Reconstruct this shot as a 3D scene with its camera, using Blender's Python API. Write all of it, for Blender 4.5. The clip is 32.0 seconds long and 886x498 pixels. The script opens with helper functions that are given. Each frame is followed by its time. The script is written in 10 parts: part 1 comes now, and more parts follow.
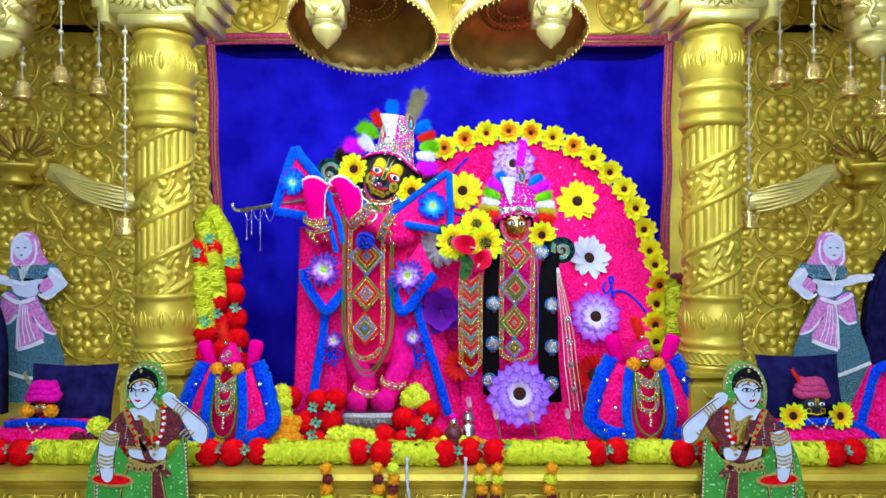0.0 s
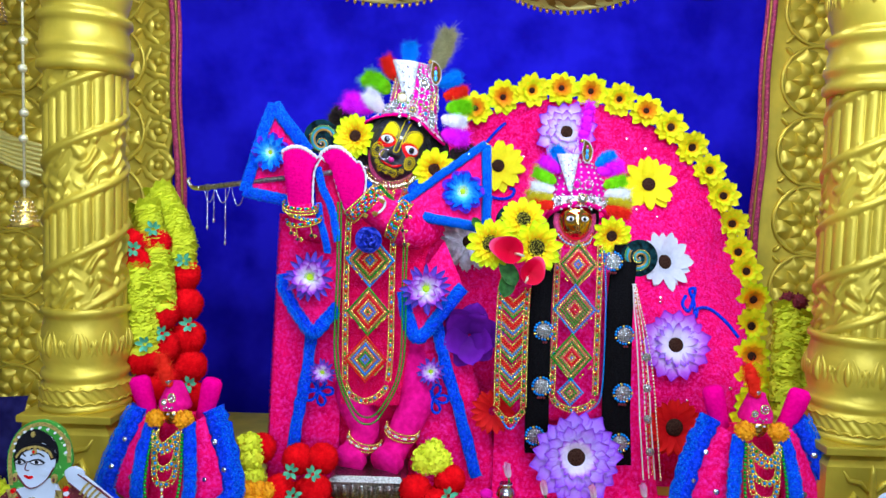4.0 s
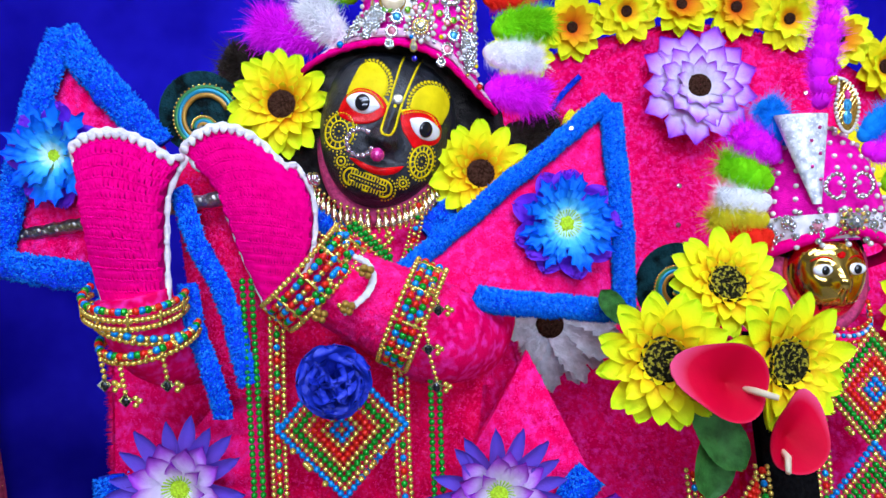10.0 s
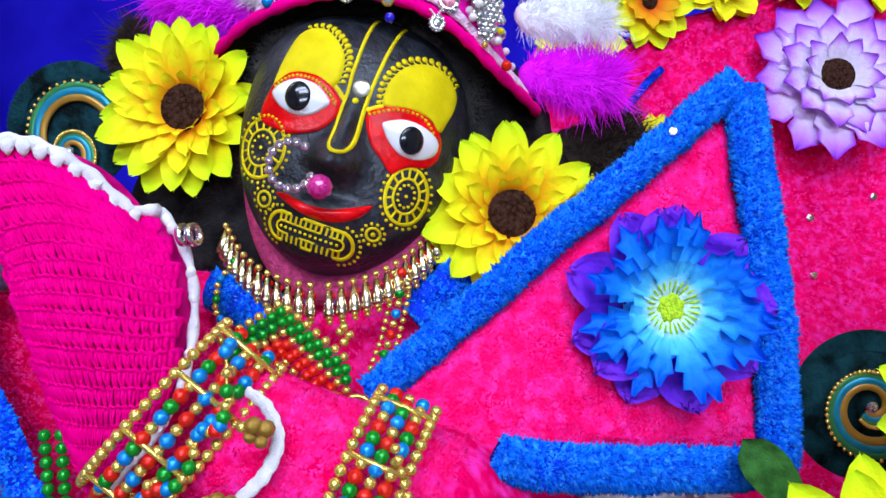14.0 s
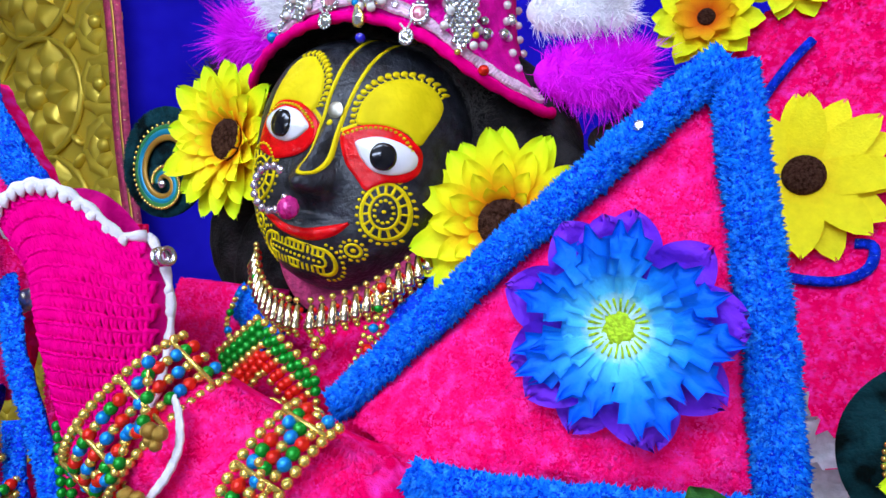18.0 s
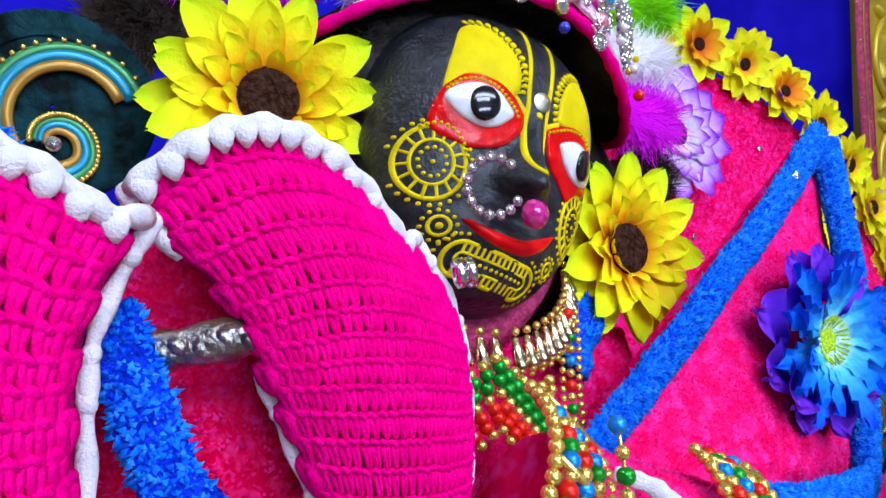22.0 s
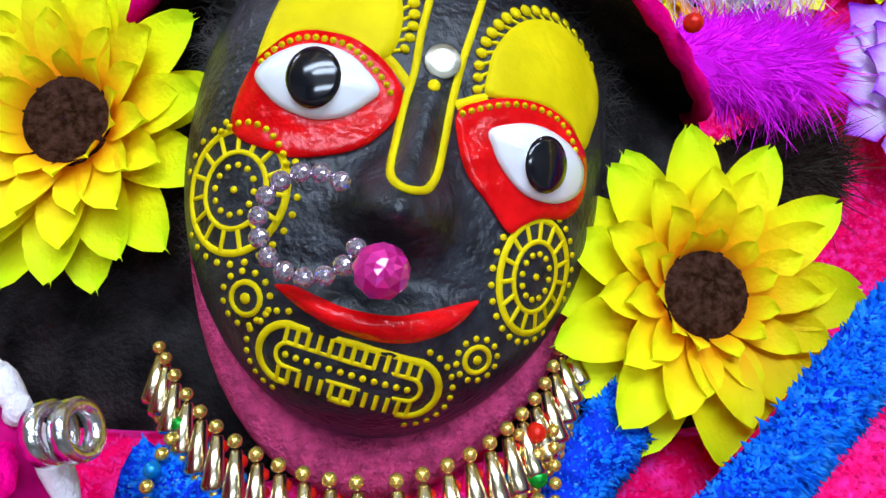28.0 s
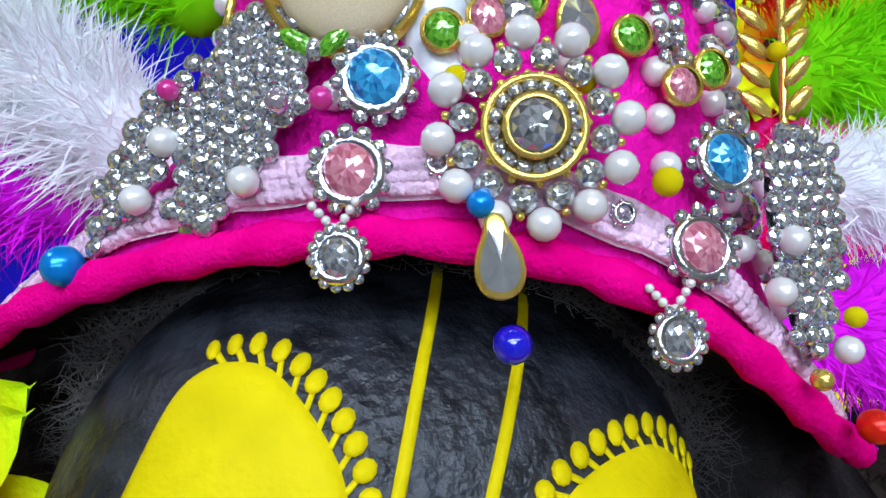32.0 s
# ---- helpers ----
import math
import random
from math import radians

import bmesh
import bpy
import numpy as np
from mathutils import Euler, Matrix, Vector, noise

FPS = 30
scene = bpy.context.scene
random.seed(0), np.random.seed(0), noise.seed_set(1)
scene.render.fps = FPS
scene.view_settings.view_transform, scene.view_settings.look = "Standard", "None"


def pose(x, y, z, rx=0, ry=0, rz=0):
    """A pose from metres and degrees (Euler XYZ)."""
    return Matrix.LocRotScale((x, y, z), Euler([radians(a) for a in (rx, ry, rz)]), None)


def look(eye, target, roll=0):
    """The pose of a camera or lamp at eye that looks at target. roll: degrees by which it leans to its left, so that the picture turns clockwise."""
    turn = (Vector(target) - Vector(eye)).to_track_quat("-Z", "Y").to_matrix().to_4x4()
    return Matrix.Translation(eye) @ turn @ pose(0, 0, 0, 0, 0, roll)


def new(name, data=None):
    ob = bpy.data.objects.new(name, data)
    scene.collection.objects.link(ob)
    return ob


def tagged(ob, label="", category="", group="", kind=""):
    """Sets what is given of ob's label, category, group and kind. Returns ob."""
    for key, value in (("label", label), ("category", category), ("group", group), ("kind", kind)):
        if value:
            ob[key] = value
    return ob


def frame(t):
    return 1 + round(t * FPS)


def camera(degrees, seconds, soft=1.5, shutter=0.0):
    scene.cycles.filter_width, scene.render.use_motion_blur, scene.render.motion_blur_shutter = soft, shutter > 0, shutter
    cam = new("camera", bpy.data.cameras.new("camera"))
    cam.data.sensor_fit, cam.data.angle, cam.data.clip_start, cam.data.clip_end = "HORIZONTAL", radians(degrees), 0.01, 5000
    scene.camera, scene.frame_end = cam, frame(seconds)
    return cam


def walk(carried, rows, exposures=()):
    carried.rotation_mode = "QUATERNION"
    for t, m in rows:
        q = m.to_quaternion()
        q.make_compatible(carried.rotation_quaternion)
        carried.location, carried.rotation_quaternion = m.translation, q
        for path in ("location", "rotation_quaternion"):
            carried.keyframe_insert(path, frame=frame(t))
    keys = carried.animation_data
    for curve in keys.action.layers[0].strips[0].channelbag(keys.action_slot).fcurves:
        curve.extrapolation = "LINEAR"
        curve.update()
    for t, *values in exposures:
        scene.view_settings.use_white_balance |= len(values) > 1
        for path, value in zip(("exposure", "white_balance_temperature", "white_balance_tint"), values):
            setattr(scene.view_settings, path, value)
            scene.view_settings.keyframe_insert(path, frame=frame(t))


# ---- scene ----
cam = camera(65.2, 32.0)
METRES, EYE, TILT, LEAN, TURN = 3.1, 1.5, 0.0, 0.0, 0.0
ROWS = [
    (0.0, 0.0, 0.0, 0.0, 0.0, 0.0, -0.0),
    (0.5, 0.0048, 0.0245, 0.0055, -0.4, 0.61, -0.36),
    (1.0, 0.008, 0.0343, 0.0158, -0.53, -0.83, -0.93),
    (1.5, 0.0073, 0.0438, 0.0211, -1.29, 0.8, -1.13),
    (2.0, 0.0036, 0.059, 0.0228, -0.45, -0.87, -1.29),
    (2.5, -0.0056, 0.0935, 0.0239, -1.14, -1.43, -1.89),
    (3.0, -0.0158, 0.1301, 0.0251, -0.86, -2.55, -2.08),
    (3.5, -0.0179, 0.1611, 0.0305, 0.58, -3.45, -1.98),
    (5.5, -0.0405, 0.2755, 0.0432, -1.22, -4.42, -0.43),
    (6.0, -0.0415, 0.2995, 0.0429, -1.2, -4.3, -0.16),
    (6.5, -0.0409, 0.3307, 0.0422, -1.58, -4.37, 0.52),
    (7.0, -0.0389, 0.3535, 0.045, -1.2, -4.66, 0.14),
    (7.5, -0.0411, 0.3805, 0.0465, -1.36, -4.48, 0.45),
    (8.0, -0.0496, 0.411, 0.0467, -2.79, -4.47, 0.56),
    (8.5, -0.0586, 0.4307, 0.0485, -4.01, -3.94, 1.3),
    (9.0, -0.0621, 0.4472, 0.0491, -4.69, -4.32, 1.9),
    (9.5, -0.0605, 0.4747, 0.0492, -3.7, -2.98, 2.35),
    (10.0, -0.056, 0.499, 0.049, -3.18, -3.41, 2.19),
    (10.5, -0.0542, 0.5139, 0.051, -2.53, -3.6, 2.2),
    (11.0, -0.0556, 0.5308, 0.0522, -2.62, -4.12, 2.14),
    (11.5, -0.0583, 0.5531, 0.0524, -2.92, -3.22, 2.41),
    (12.0, -0.0606, 0.5683, 0.0531, -3.34, -2.91, 2.55),
    (12.5, -0.063, 0.5781, 0.0548, -5.4, -1.88, 3.07),
    (13.0, -0.0653, 0.5838, 0.0553, -6.64, -1.75, 4.11),
    (13.5, -0.0585, 0.5874, 0.0561, -3.91, -1.5, 3.83),
    (14.0, -0.0409, 0.5871, 0.056, 1.75, -1.18, 3.1),
    (14.5, -0.0273, 0.5845, 0.0554, 8.54, -1.22, 3.13),
    (16.5, 0.0099, 0.6011, 0.0543, 24.86, 0.66, 4.57),
    (17.0, 0.0112, 0.6045, 0.0545, 25.65, 0.86, 4.85),
    (17.5, 0.0093, 0.6028, 0.0543, 25.1, 0.66, 4.89),
    (18.0, 0.0044, 0.5991, 0.0545, 22.97, 0.58, 4.55),
    (18.5, -0.01, 0.593, 0.0561, 18.25, 0.63, 3.75),
    (19.0, -0.0327, 0.5895, 0.0583, 10.65, 0.29, 3.52),
    (19.5, -0.0529, 0.589, 0.0593, 3.01, 0.57, 3.99),
    (20.0, -0.0705, 0.5891, 0.06, -2.45, 0.51, 2.86),
    (20.5, -0.0817, 0.5949, 0.0592, -7.39, 0.69, 2.14),
    (21.0, -0.0956, 0.604, 0.0591, -14.74, 0.85, 3.49),
    (21.5, -0.1043, 0.6108, 0.0607, -21.08, 0.47, 3.04),
    (22.0, -0.113, 0.6183, 0.0605, -25.63, -0.04, 2.47),
    (22.5, -0.1213, 0.6224, 0.0627, -31.83, 0.47, 3.02),
    (23.0, -0.1257, 0.6245, 0.0625, -34.59, 0.73, 3.08),
    (23.5, -0.1218, 0.6229, 0.063, -32.73, 0.83, 3.45),
    (24.0, -0.1078, 0.6153, 0.0625, -26.06, 1.02, 2.93),
    (24.5, -0.0919, 0.6081, 0.0617, -16.94, 1.12, 2.94),
    (25.0, -0.0754, 0.6016, 0.0608, -10.9, 1.35, 3.56),
    (25.5, -0.065, 0.5982, 0.0599, -5.25, 1.05, 3.11),
    (27.5, -0.0639, 0.6366, 0.0624, -6.3, 1.75, 5.98),
    (28.0, -0.0621, 0.6466, 0.0638, -4.0, 2.11, 5.97),
    (28.5, -0.061, 0.6553, 0.0669, -3.21, 2.33, 6.78),
    (29.0, -0.0597, 0.6604, 0.0707, -2.4, 1.8, 7.33),
    (29.5, -0.0582, 0.6644, 0.0752, -1.6, 1.29, 8.13),
    (30.0, -0.0581, 0.6667, 0.0798, -0.99, 0.73, 8.3),
    (30.5, -0.0565, 0.6681, 0.0849, -1.69, 0.7, 8.44),
    (31.0, -0.0553, 0.6692, 0.0893, -1.79, 0.26, 7.71),
    (31.5, -0.0545, 0.6709, 0.093, -1.43, -0.44, 7.13),
    (32.0, -0.0543, 0.6724, 0.0971, -1.03, -0.59, 6.63),
]
walk(cam, [(t, pose(0, 0, EYE, TILT, LEAN, TURN) @ pose(METRES * x, METRES * y, METRES * z, 90 + pitch, roll, yaw)) for t, x, y, z, yaw, pitch, roll in ROWS],
     [(0.0, -0.03, 6100, 15), (3.0, -0.07, 6150, 14), (6.0, -0.09, 6250, 14), (8.0, -0.17, 6250, 15), (10.5, -0.3, 6250, 17), (26.0, -0.33, 6350, 16), (29.0, -0.34, 6450, 8), (31.0, -0.5, 6500, 8), (32.0, -0.56, 6450, 9)])  # EXPOSURES

# ---- world and light ----
world = bpy.data.worlds.new("world")
scene.world = world
world.use_nodes = True
world.node_tree.nodes["Background"].inputs[0].default_value = (0.9, 0.95, 1.0, 1)
world.node_tree.nodes["Background"].inputs[1].default_value = 0.05
scene.view_settings.exposure = 0.0


def area_lamp(name, size, size_y, power, m, colour=(0.76, 0.92, 1.17)):
    d = bpy.data.lights.new(name, "AREA")
    d.shape, d.size, d.size_y, d.energy, d.color = "RECTANGLE", size, size_y, power, colour
    ob = new(name, d)
    ob.matrix_world = m
    return ob


area_lamp("unseen_hall_light", 1.6, 0.5, 50, look((0, 0.35, 2.93), (0, 1.9, 1.3)))
area_lamp("canopy_light", 1.5, 0.12, 12, look((0, 1.42, 2.42), (0, 2.3, 1.3)))
area_lamp("canopy_strip", 1.6, 0.06, 15, look((0, 2.2, 2.40), (0, 2.66, 1.6)))
# Made-up rear lamp, out of view, to lift the niche and right side.
area_lamp("unseen_hall_light", 3.6, 0.5, 110, look((0.5, -2.9, 2.25), (0.25, 2.4, 1.75)))


# ---- materials ----
def mat(name, col, rough=0.5, metal=0.0, var=0.15, scale=40, bump=0.2, bscale=250, spec=0.5, coat=0.0,
        col2=None, speck=None, speck_scale=300, speck_at=0.72, island=0.0, trans=0.0, ior=1.45, bdist=0.002, grad=None, thin=0.0, speck_soft=0.06):
    m = bpy.data.materials.new(name)
    m.use_nodes = True
    nt = m.node_tree
    b = nt.nodes["Principled BSDF"]
    b.inputs["Roughness"].default_value = rough
    b.inputs["Metallic"].default_value = metal
    b.inputs["Specular IOR Level"].default_value = spec if metal > 0.05 or rough < 0.45 else spec * 0.4
    b.inputs["Coat Weight"].default_value = coat
    b.inputs["Coat Roughness"].default_value = 0.08
    b.inputs["Transmission Weight"].default_value = trans
    b.inputs["IOR"].default_value = ior
    tc = nt.nodes.new("ShaderNodeTexCoord")

    def noise_tex(s, detail=3.0):
        n = nt.nodes.new("ShaderNodeTexNoise")
        n.inputs["Scale"].default_value, n.inputs["Detail"].default_value = s, detail
        nt.links.new(tc.outputs["Object"], n.inputs["Vector"])
        return n.outputs["Fac"]

    def mix(fac, a, c, how="MIX"):
        x = nt.nodes.new("ShaderNodeMix")
        x.data_type, x.blend_type = "RGBA", how
        for sock, v in ((x.inputs[0], fac), (x.inputs[6], a), (x.inputs[7], c)):
            if isinstance(v, (int, float)):
                sock.default_value = v
            elif isinstance(v, tuple):
                sock.default_value = (*v[:3], 1)
            else:
                nt.links.new(v, sock)
        return x.outputs[2]

    def stretch(v, lo, hi):
        x = nt.nodes.new("ShaderNodeMapRange")
        x.inputs[1].default_value, x.inputs[2].default_value = lo, hi
        nt.links.new(v, x.inputs[0])
        return x.outputs[0]

    dark = tuple(c * (1 - var) for c in col)
    light = tuple(min(1, c * (1 + var) + 0.02 * var) for c in col) if col2 is None else col2
    base = mix(stretch(noise_tex(scale), 0.35, 0.65), dark, light)
    if grad:
        uv = nt.nodes.new("ShaderNodeSeparateXYZ")
        nt.links.new(tc.outputs["UV"], uv.inputs[0])
        r = nt.nodes.new("ShaderNodeValToRGB")
        r.color_ramp.elements[0].position, r.color_ramp.elements[0].color = grad[0][0], (*grad[0][1], 1)
        r.color_ramp.elements[1].position, r.color_ramp.elements[1].color = grad[-1][0], (*grad[-1][1], 1)
        for p, c in grad[1:-1]:
            e = r.color_ramp.elements.new(p)
            e.color = (*c, 1)
        nt.links.new(uv.outputs[0], r.inputs[0])
        base = mix(stretch(noise_tex(scale), 0.3, 0.7), r.outputs[0], mix(1.0, r.outputs[0], (1 - var, 1 - var, 1 - var), "MULTIPLY"))
    if speck:
        base = mix(stretch(noise_tex(speck_scale, 1.0), speck_at - speck_soft, speck_at), base, speck)
    if island:
        ge = nt.nodes.new("ShaderNodeNewGeometry")
        base = mix(island, base, mix(ge.outputs["Random Per Island"], dark, light))
    nt.links.new(base, b.inputs["Base Color"])
    if bump:
        bp = nt.nodes.new("ShaderNodeBump")
        bp.inputs["Strength"].default_value, bp.inputs["Distance"].default_value = bump, bdist
        nt.links.new(noise_tex(bscale, 4.0), bp.inputs["Height"])
        nt.links.new(bp.outputs[0], b.inputs["Normal"])
    if thin:
        tl, mx, out = nt.nodes.new("ShaderNodeBsdfTranslucent"), nt.nodes.new("ShaderNodeMixShader"), nt.nodes["Material Output"]
        mx.inputs[0].default_value = thin
        nt.links.new(base, tl.inputs["Color"])
        nt.links.new(b.outputs[0], mx.inputs[1])
        nt.links.new(tl.outputs[0], mx.inputs[2])
        nt.links.new(mx.outputs[0], out.inputs["Surface"])
    return m


GOLD = mat("gold_paint", (0.65, 0.49, 0.042), 0.38, 0.4, var=0.18, scale=9, bump=0.25, bscale=120)
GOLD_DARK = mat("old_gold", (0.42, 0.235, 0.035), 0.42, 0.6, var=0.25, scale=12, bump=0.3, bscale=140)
GOLD_PALE = mat("pale_gold_paint", (0.78, 0.66, 0.18), 0.34, 0.4, var=0.12, scale=12, bump=0.15, bscale=120)
GOLD_METAL = mat("gold_bead_metal", (0.84, 0.60, 0.13), 0.25, 0.75, var=0.1, scale=200, bump=0.0)
SILVER = mat("silver_metal", (0.72, 0.73, 0.76), 0.2, 1.0, var=0.15, scale=150, bump=0.15, bscale=500)
STRING_BEAD = mat("pale_gilt_thread_bead", (0.72, 0.66, 0.40), 0.35, 0.3, var=0.15, scale=200, bump=0.3, bscale=500)
STONE_GILT = mat("tarnished_gilt_foil", (0.46, 0.43, 0.33), 0.3, 0.9, var=0.3, scale=300, bump=0.1, bscale=500)
SILVER_OLD = mat("dark_silver", (0.33, 0.31, 0.28), 0.3, 1.0, var=0.4, scale=220, bump=0.6, bscale=420)
NAVY = mat("royal_blue_cloth", (0.006, 0.0025, 0.33), 0.85, 0, var=0.25, scale=7, bump=0.25, bscale=900, spec=0.15)
NAVY_DARK = mat("navy_velvet", (0.008, 0.006, 0.06), 0.85, 0, var=0.3, scale=30, bump=0.3, bscale=700, spec=0.2)
# The soft pale specks of the plush and its pile are painted highlights.
PLUSH = mat("hot_pink_plush", (1.0, 0.0, 0.11), 0.95, 0, var=0.22, scale=45, bump=0.4, bscale=600, spec=0.02,
            speck=(1.0, 0.035, 0.40), speck_scale=130, speck_at=0.74, speck_soft=0.28, bdist=0.004)
PLUSH_RED = mat("crimson_plush", (0.95, 0.0, 0.07), 0.95, 0, var=0.22, scale=45, bump=0.7, bscale=380, spec=0.02,
                speck=(1.0, 0.03, 0.22), speck_scale=300, speck_at=0.76, speck_soft=0.25, bdist=0.004)
PLUSH_TUFT = mat("hot_pink_pile", (1.0, 0.0, 0.085), 0.95, 0, var=0.1, scale=110, bump=0, spec=0.02, col2=(1.0, 0.02, 0.27), island=0.4,
                 speck=(1.0, 0.06, 0.46), speck_scale=140, speck_at=0.72, speck_soft=0.22)
BLUE_TRIM = mat("bright_blue_chenille", (0.001, 0.04, 0.80), 0.8, 0, var=0.4, scale=160, bump=1.0, bscale=520, spec=0.3,
                speck=(0.15, 0.4, 0.9), speck_scale=520, speck_at=0.74, bdist=0.004)
# Cyan specks put the pile's bright highlights into its colour.
BLUE_TUFT = mat("bright_blue_pile", (0.001, 0.035, 0.72), 0.7, 0, var=0.35, scale=260, bump=0, spec=0.15, col2=(0.008, 0.26, 1.0), island=0.6,
                speck=(0.06, 0.48, 1.0), speck_scale=300, speck_at=0.66, speck_soft=0.14)
CROCHET = mat("hot_pink_wool", (1.0, 0.0, 0.24), 0.95, 0, var=0.12, scale=160, bump=0.5, bscale=1300, spec=0.03)
CROCHET_GAP_SHADE = mat("pink_wool_gap_shade", (0.50, 0.0, 0.14), 0.9, 0, var=0.3, scale=90, bump=0.3, spec=0.1)
WOOL_WHITE = mat("white_wool", (0.80, 0.76, 0.80), 0.9, 0, var=0.12, scale=120, bump=0.5, bscale=1200)
BAND_PINK = mat("pale_pink_knit", (0.84, 0.56, 0.70), 0.9, 0, var=0.2, scale=140, bump=1.0, bscale=500)
CREAM_PEARL = mat("cream_pearl", (0.82, 0.66, 0.42), 0.15, 0.1, var=0.08, bump=0, coat=0.9)
WOOL_PINK = mat("rose_wool", (0.62, 0.06, 0.19), 0.9, 0, var=0.25, scale=200, bump=1.0, bscale=600)
HAIR = mat("black_hair", (0.014, 0.012, 0.012), 0.6, 0, var=0.5, scale=60, bump=0.9, bscale=450, spec=0.12)
HAIR_STRAND = mat("dark_brown_hair", (0.085, 0.075, 0.07), 0.5, 0, var=0.4, bump=0, spec=0.4)
BLACK_STONE = mat("black_polished_stone", (0.013, 0.015, 0.021), 0.36, 0, var=0.5, scale=150, bump=0.5, bscale=420, spec=0.5)
YELLOW_PAINT = mat("yellow_paint", (0.78, 0.61, 0.002), 0.5, 0, var=0.10, scale=60, bump=0.4, bscale=220, spec=0.15)
RED_PAINT = mat("glossy_red_enamel", (0.76, 0.001, 0.003), 0.10, 0, var=0.2, scale=80, bump=0.9, bscale=130, spec=0.32)
WHITE_ENAMEL = mat("white_enamel", (0.86, 0.87, 0.9), 0.12, 0, var=0.03, bump=0, coat=0.6)
BLACK_ENAMEL = mat("black_enamel", (0.004, 0.004, 0.008), 0.16, 0, var=0.1, bump=0, coat=0.8)
BLACK_CLOTH = mat("black_knit_cloth", (0.004, 0.0035, 0.004), 0.95, 0, var=0.15, scale=300, bump=0.3, bscale=900, spec=0.04)
LEG_KNIT = mat("deep_pink_knit", (1.0, 0.002, 0.24), 0.85, 0, var=0.2, scale=70, bump=0.9, bscale=700, spec=0.3)
PINK_CLOTH = mat("magenta_cloth", (0.90, 0.003, 0.36), 0.8, 0, var=0.2, scale=90, bump=0.9, bscale=620, spec=0.2)
ROSE_TRIM = mat("rose_zari_border", (0.40, 0.025, 0.09), 0.6, 0.1, var=0.35, scale=120, bump=0.5, bscale=300, speck=(0.8, 0.5, 0.2), speck_scale=200, speck_at=0.75)
PETAL_YELLOW = mat("yellow_silk_petal", (0.85, 0.6, 0.005), 0.55, 0, thin=0.08, var=0.04, scale=150, bump=0.35, bscale=500, spec=0.3,
                   grad=[(0.0, (0.94, 0.22, 0.004)), (0.36, (1.0, 0.46, 0.004)), (0.56, (1.0, 0.88, 0.004)), (1.0, (0.70, 1.0, 0.008))])
PETAL_INNER = mat("golden_silk_petal", (0.85, 0.5, 0.005), 0.55, 0, thin=0.08, var=0.04, scale=150, bump=0.3, bscale=500, spec=0.3,
                  grad=[(0.0, (0.94, 0.24, 0.004)), (0.40, (1.0, 0.58, 0.004)), (0.75, (1.0, 0.90, 0.006)), (1.0, (0.95, 0.98, 0.008))])
PETAL_PLAIN = mat("lemon_silk_petal", (0.86, 0.74, 0.006), 0.55, 0, thin=0.08, var=0.1, scale=150, bump=0.4, bscale=450, spec=0.3,
                  grad=[(0.0, (0.95, 0.66, 0.004)), (0.3, (1.0, 0.86, 0.006)), (1.0, (0.96, 0.92, 0.01))])
PETAL_ORANGE = mat("orange_silk_petal", (0.9, 0.3, 0.005), 0.55, 0, thin=0.08, var=0.12, bump=0.3, bscale=450, spec=0.3,
                   grad=[(0.0, (0.75, 0.07, 0.004)), (0.5, (0.9, 0.36, 0.005)), (1.0, (0.88, 0.56, 0.006))])
PETAL_BLUE = mat("blue_silk_petal", (0.02, 0.3, 0.9), 0.5, 0, thin=0.08, var=0.1, scale=120, bump=0.4, bscale=400, spec=0.3,
                 grad=[(0.0, (0.70, 1.0, 0.95)), (0.28, (0.10, 0.66, 1.0)), (0.60, (0.01, 0.28, 1.0)), (1.0, (0.004, 0.11, 0.88))])
PETAL_VIOLET = mat("violet_silk_petal", (0.12, 0.02, 0.6), 0.5, 0, thin=0.08, var=0.2, scale=90, bump=0.5, bscale=300, spec=0.3,
                   grad=[(0.0, (0.10, 0.03, 0.75)), (1.0, (0.24, 0.035, 0.80))])
PETAL_LILAC = mat("lilac_silk_petal", (0.6, 0.3, 0.9), 0.55, 0, thin=0.08, var=0.12, scale=120, bump=0.4, bscale=350, spec=0.3,
                  grad=[(0.0, (0.92, 0.86, 0.96)), (0.6, (0.88, 0.74, 0.97)), (0.85, (0.60, 0.22, 0.92)), (1.0, (0.30, 0.02, 0.72))])
PETAL_BUD = mat("pink_lotus_petal", (0.8, 0.35, 0.55), 0.55, 0, thin=0.08, var=0.15, scale=90, bump=0.3, bscale=300, spec=0.3,
                grad=[(0.0, (0.85, 0.70, 0.72)), (1.0, (0.80, 0.22, 0.45))])
PETAL_LILAC_DEEP = mat("violet_blue_silk_petal", (0.5, 0.3, 0.9), 0.55, 0, thin=0.08, var=0.12, scale=120, bump=0.4, bscale=350, spec=0.3,
                       grad=[(0.0, (0.84, 0.74, 0.95)), (0.5, (0.64, 0.42, 0.93)), (0.85, (0.46, 0.18, 0.86)), (1.0, (0.30, 0.05, 0.74))])
PETAL_MAUVE = mat("mauve_silk_petal", (0.6, 0.2, 0.8), 0.55, 0, thin=0.08, var=0.12, scale=120, bump=0.4, bscale=350, spec=0.3,
                  grad=[(0.0, (0.92, 0.90, 0.95)), (0.45, (0.84, 0.66, 0.92)), (0.78, (0.58, 0.14, 0.80)), (1.0, (0.34, 0.02, 0.60))])
PETAL_INDIGO = mat("indigo_silk_petal", (0.15, 0.1, 0.7), 0.55, 0, thin=0.08, var=0.2, bump=0.3, bscale=350, spec=0.3,
                   grad=[(0.0, (0.3, 0.1, 0.6)), (1.0, (0.10, 0.07, 0.62))])
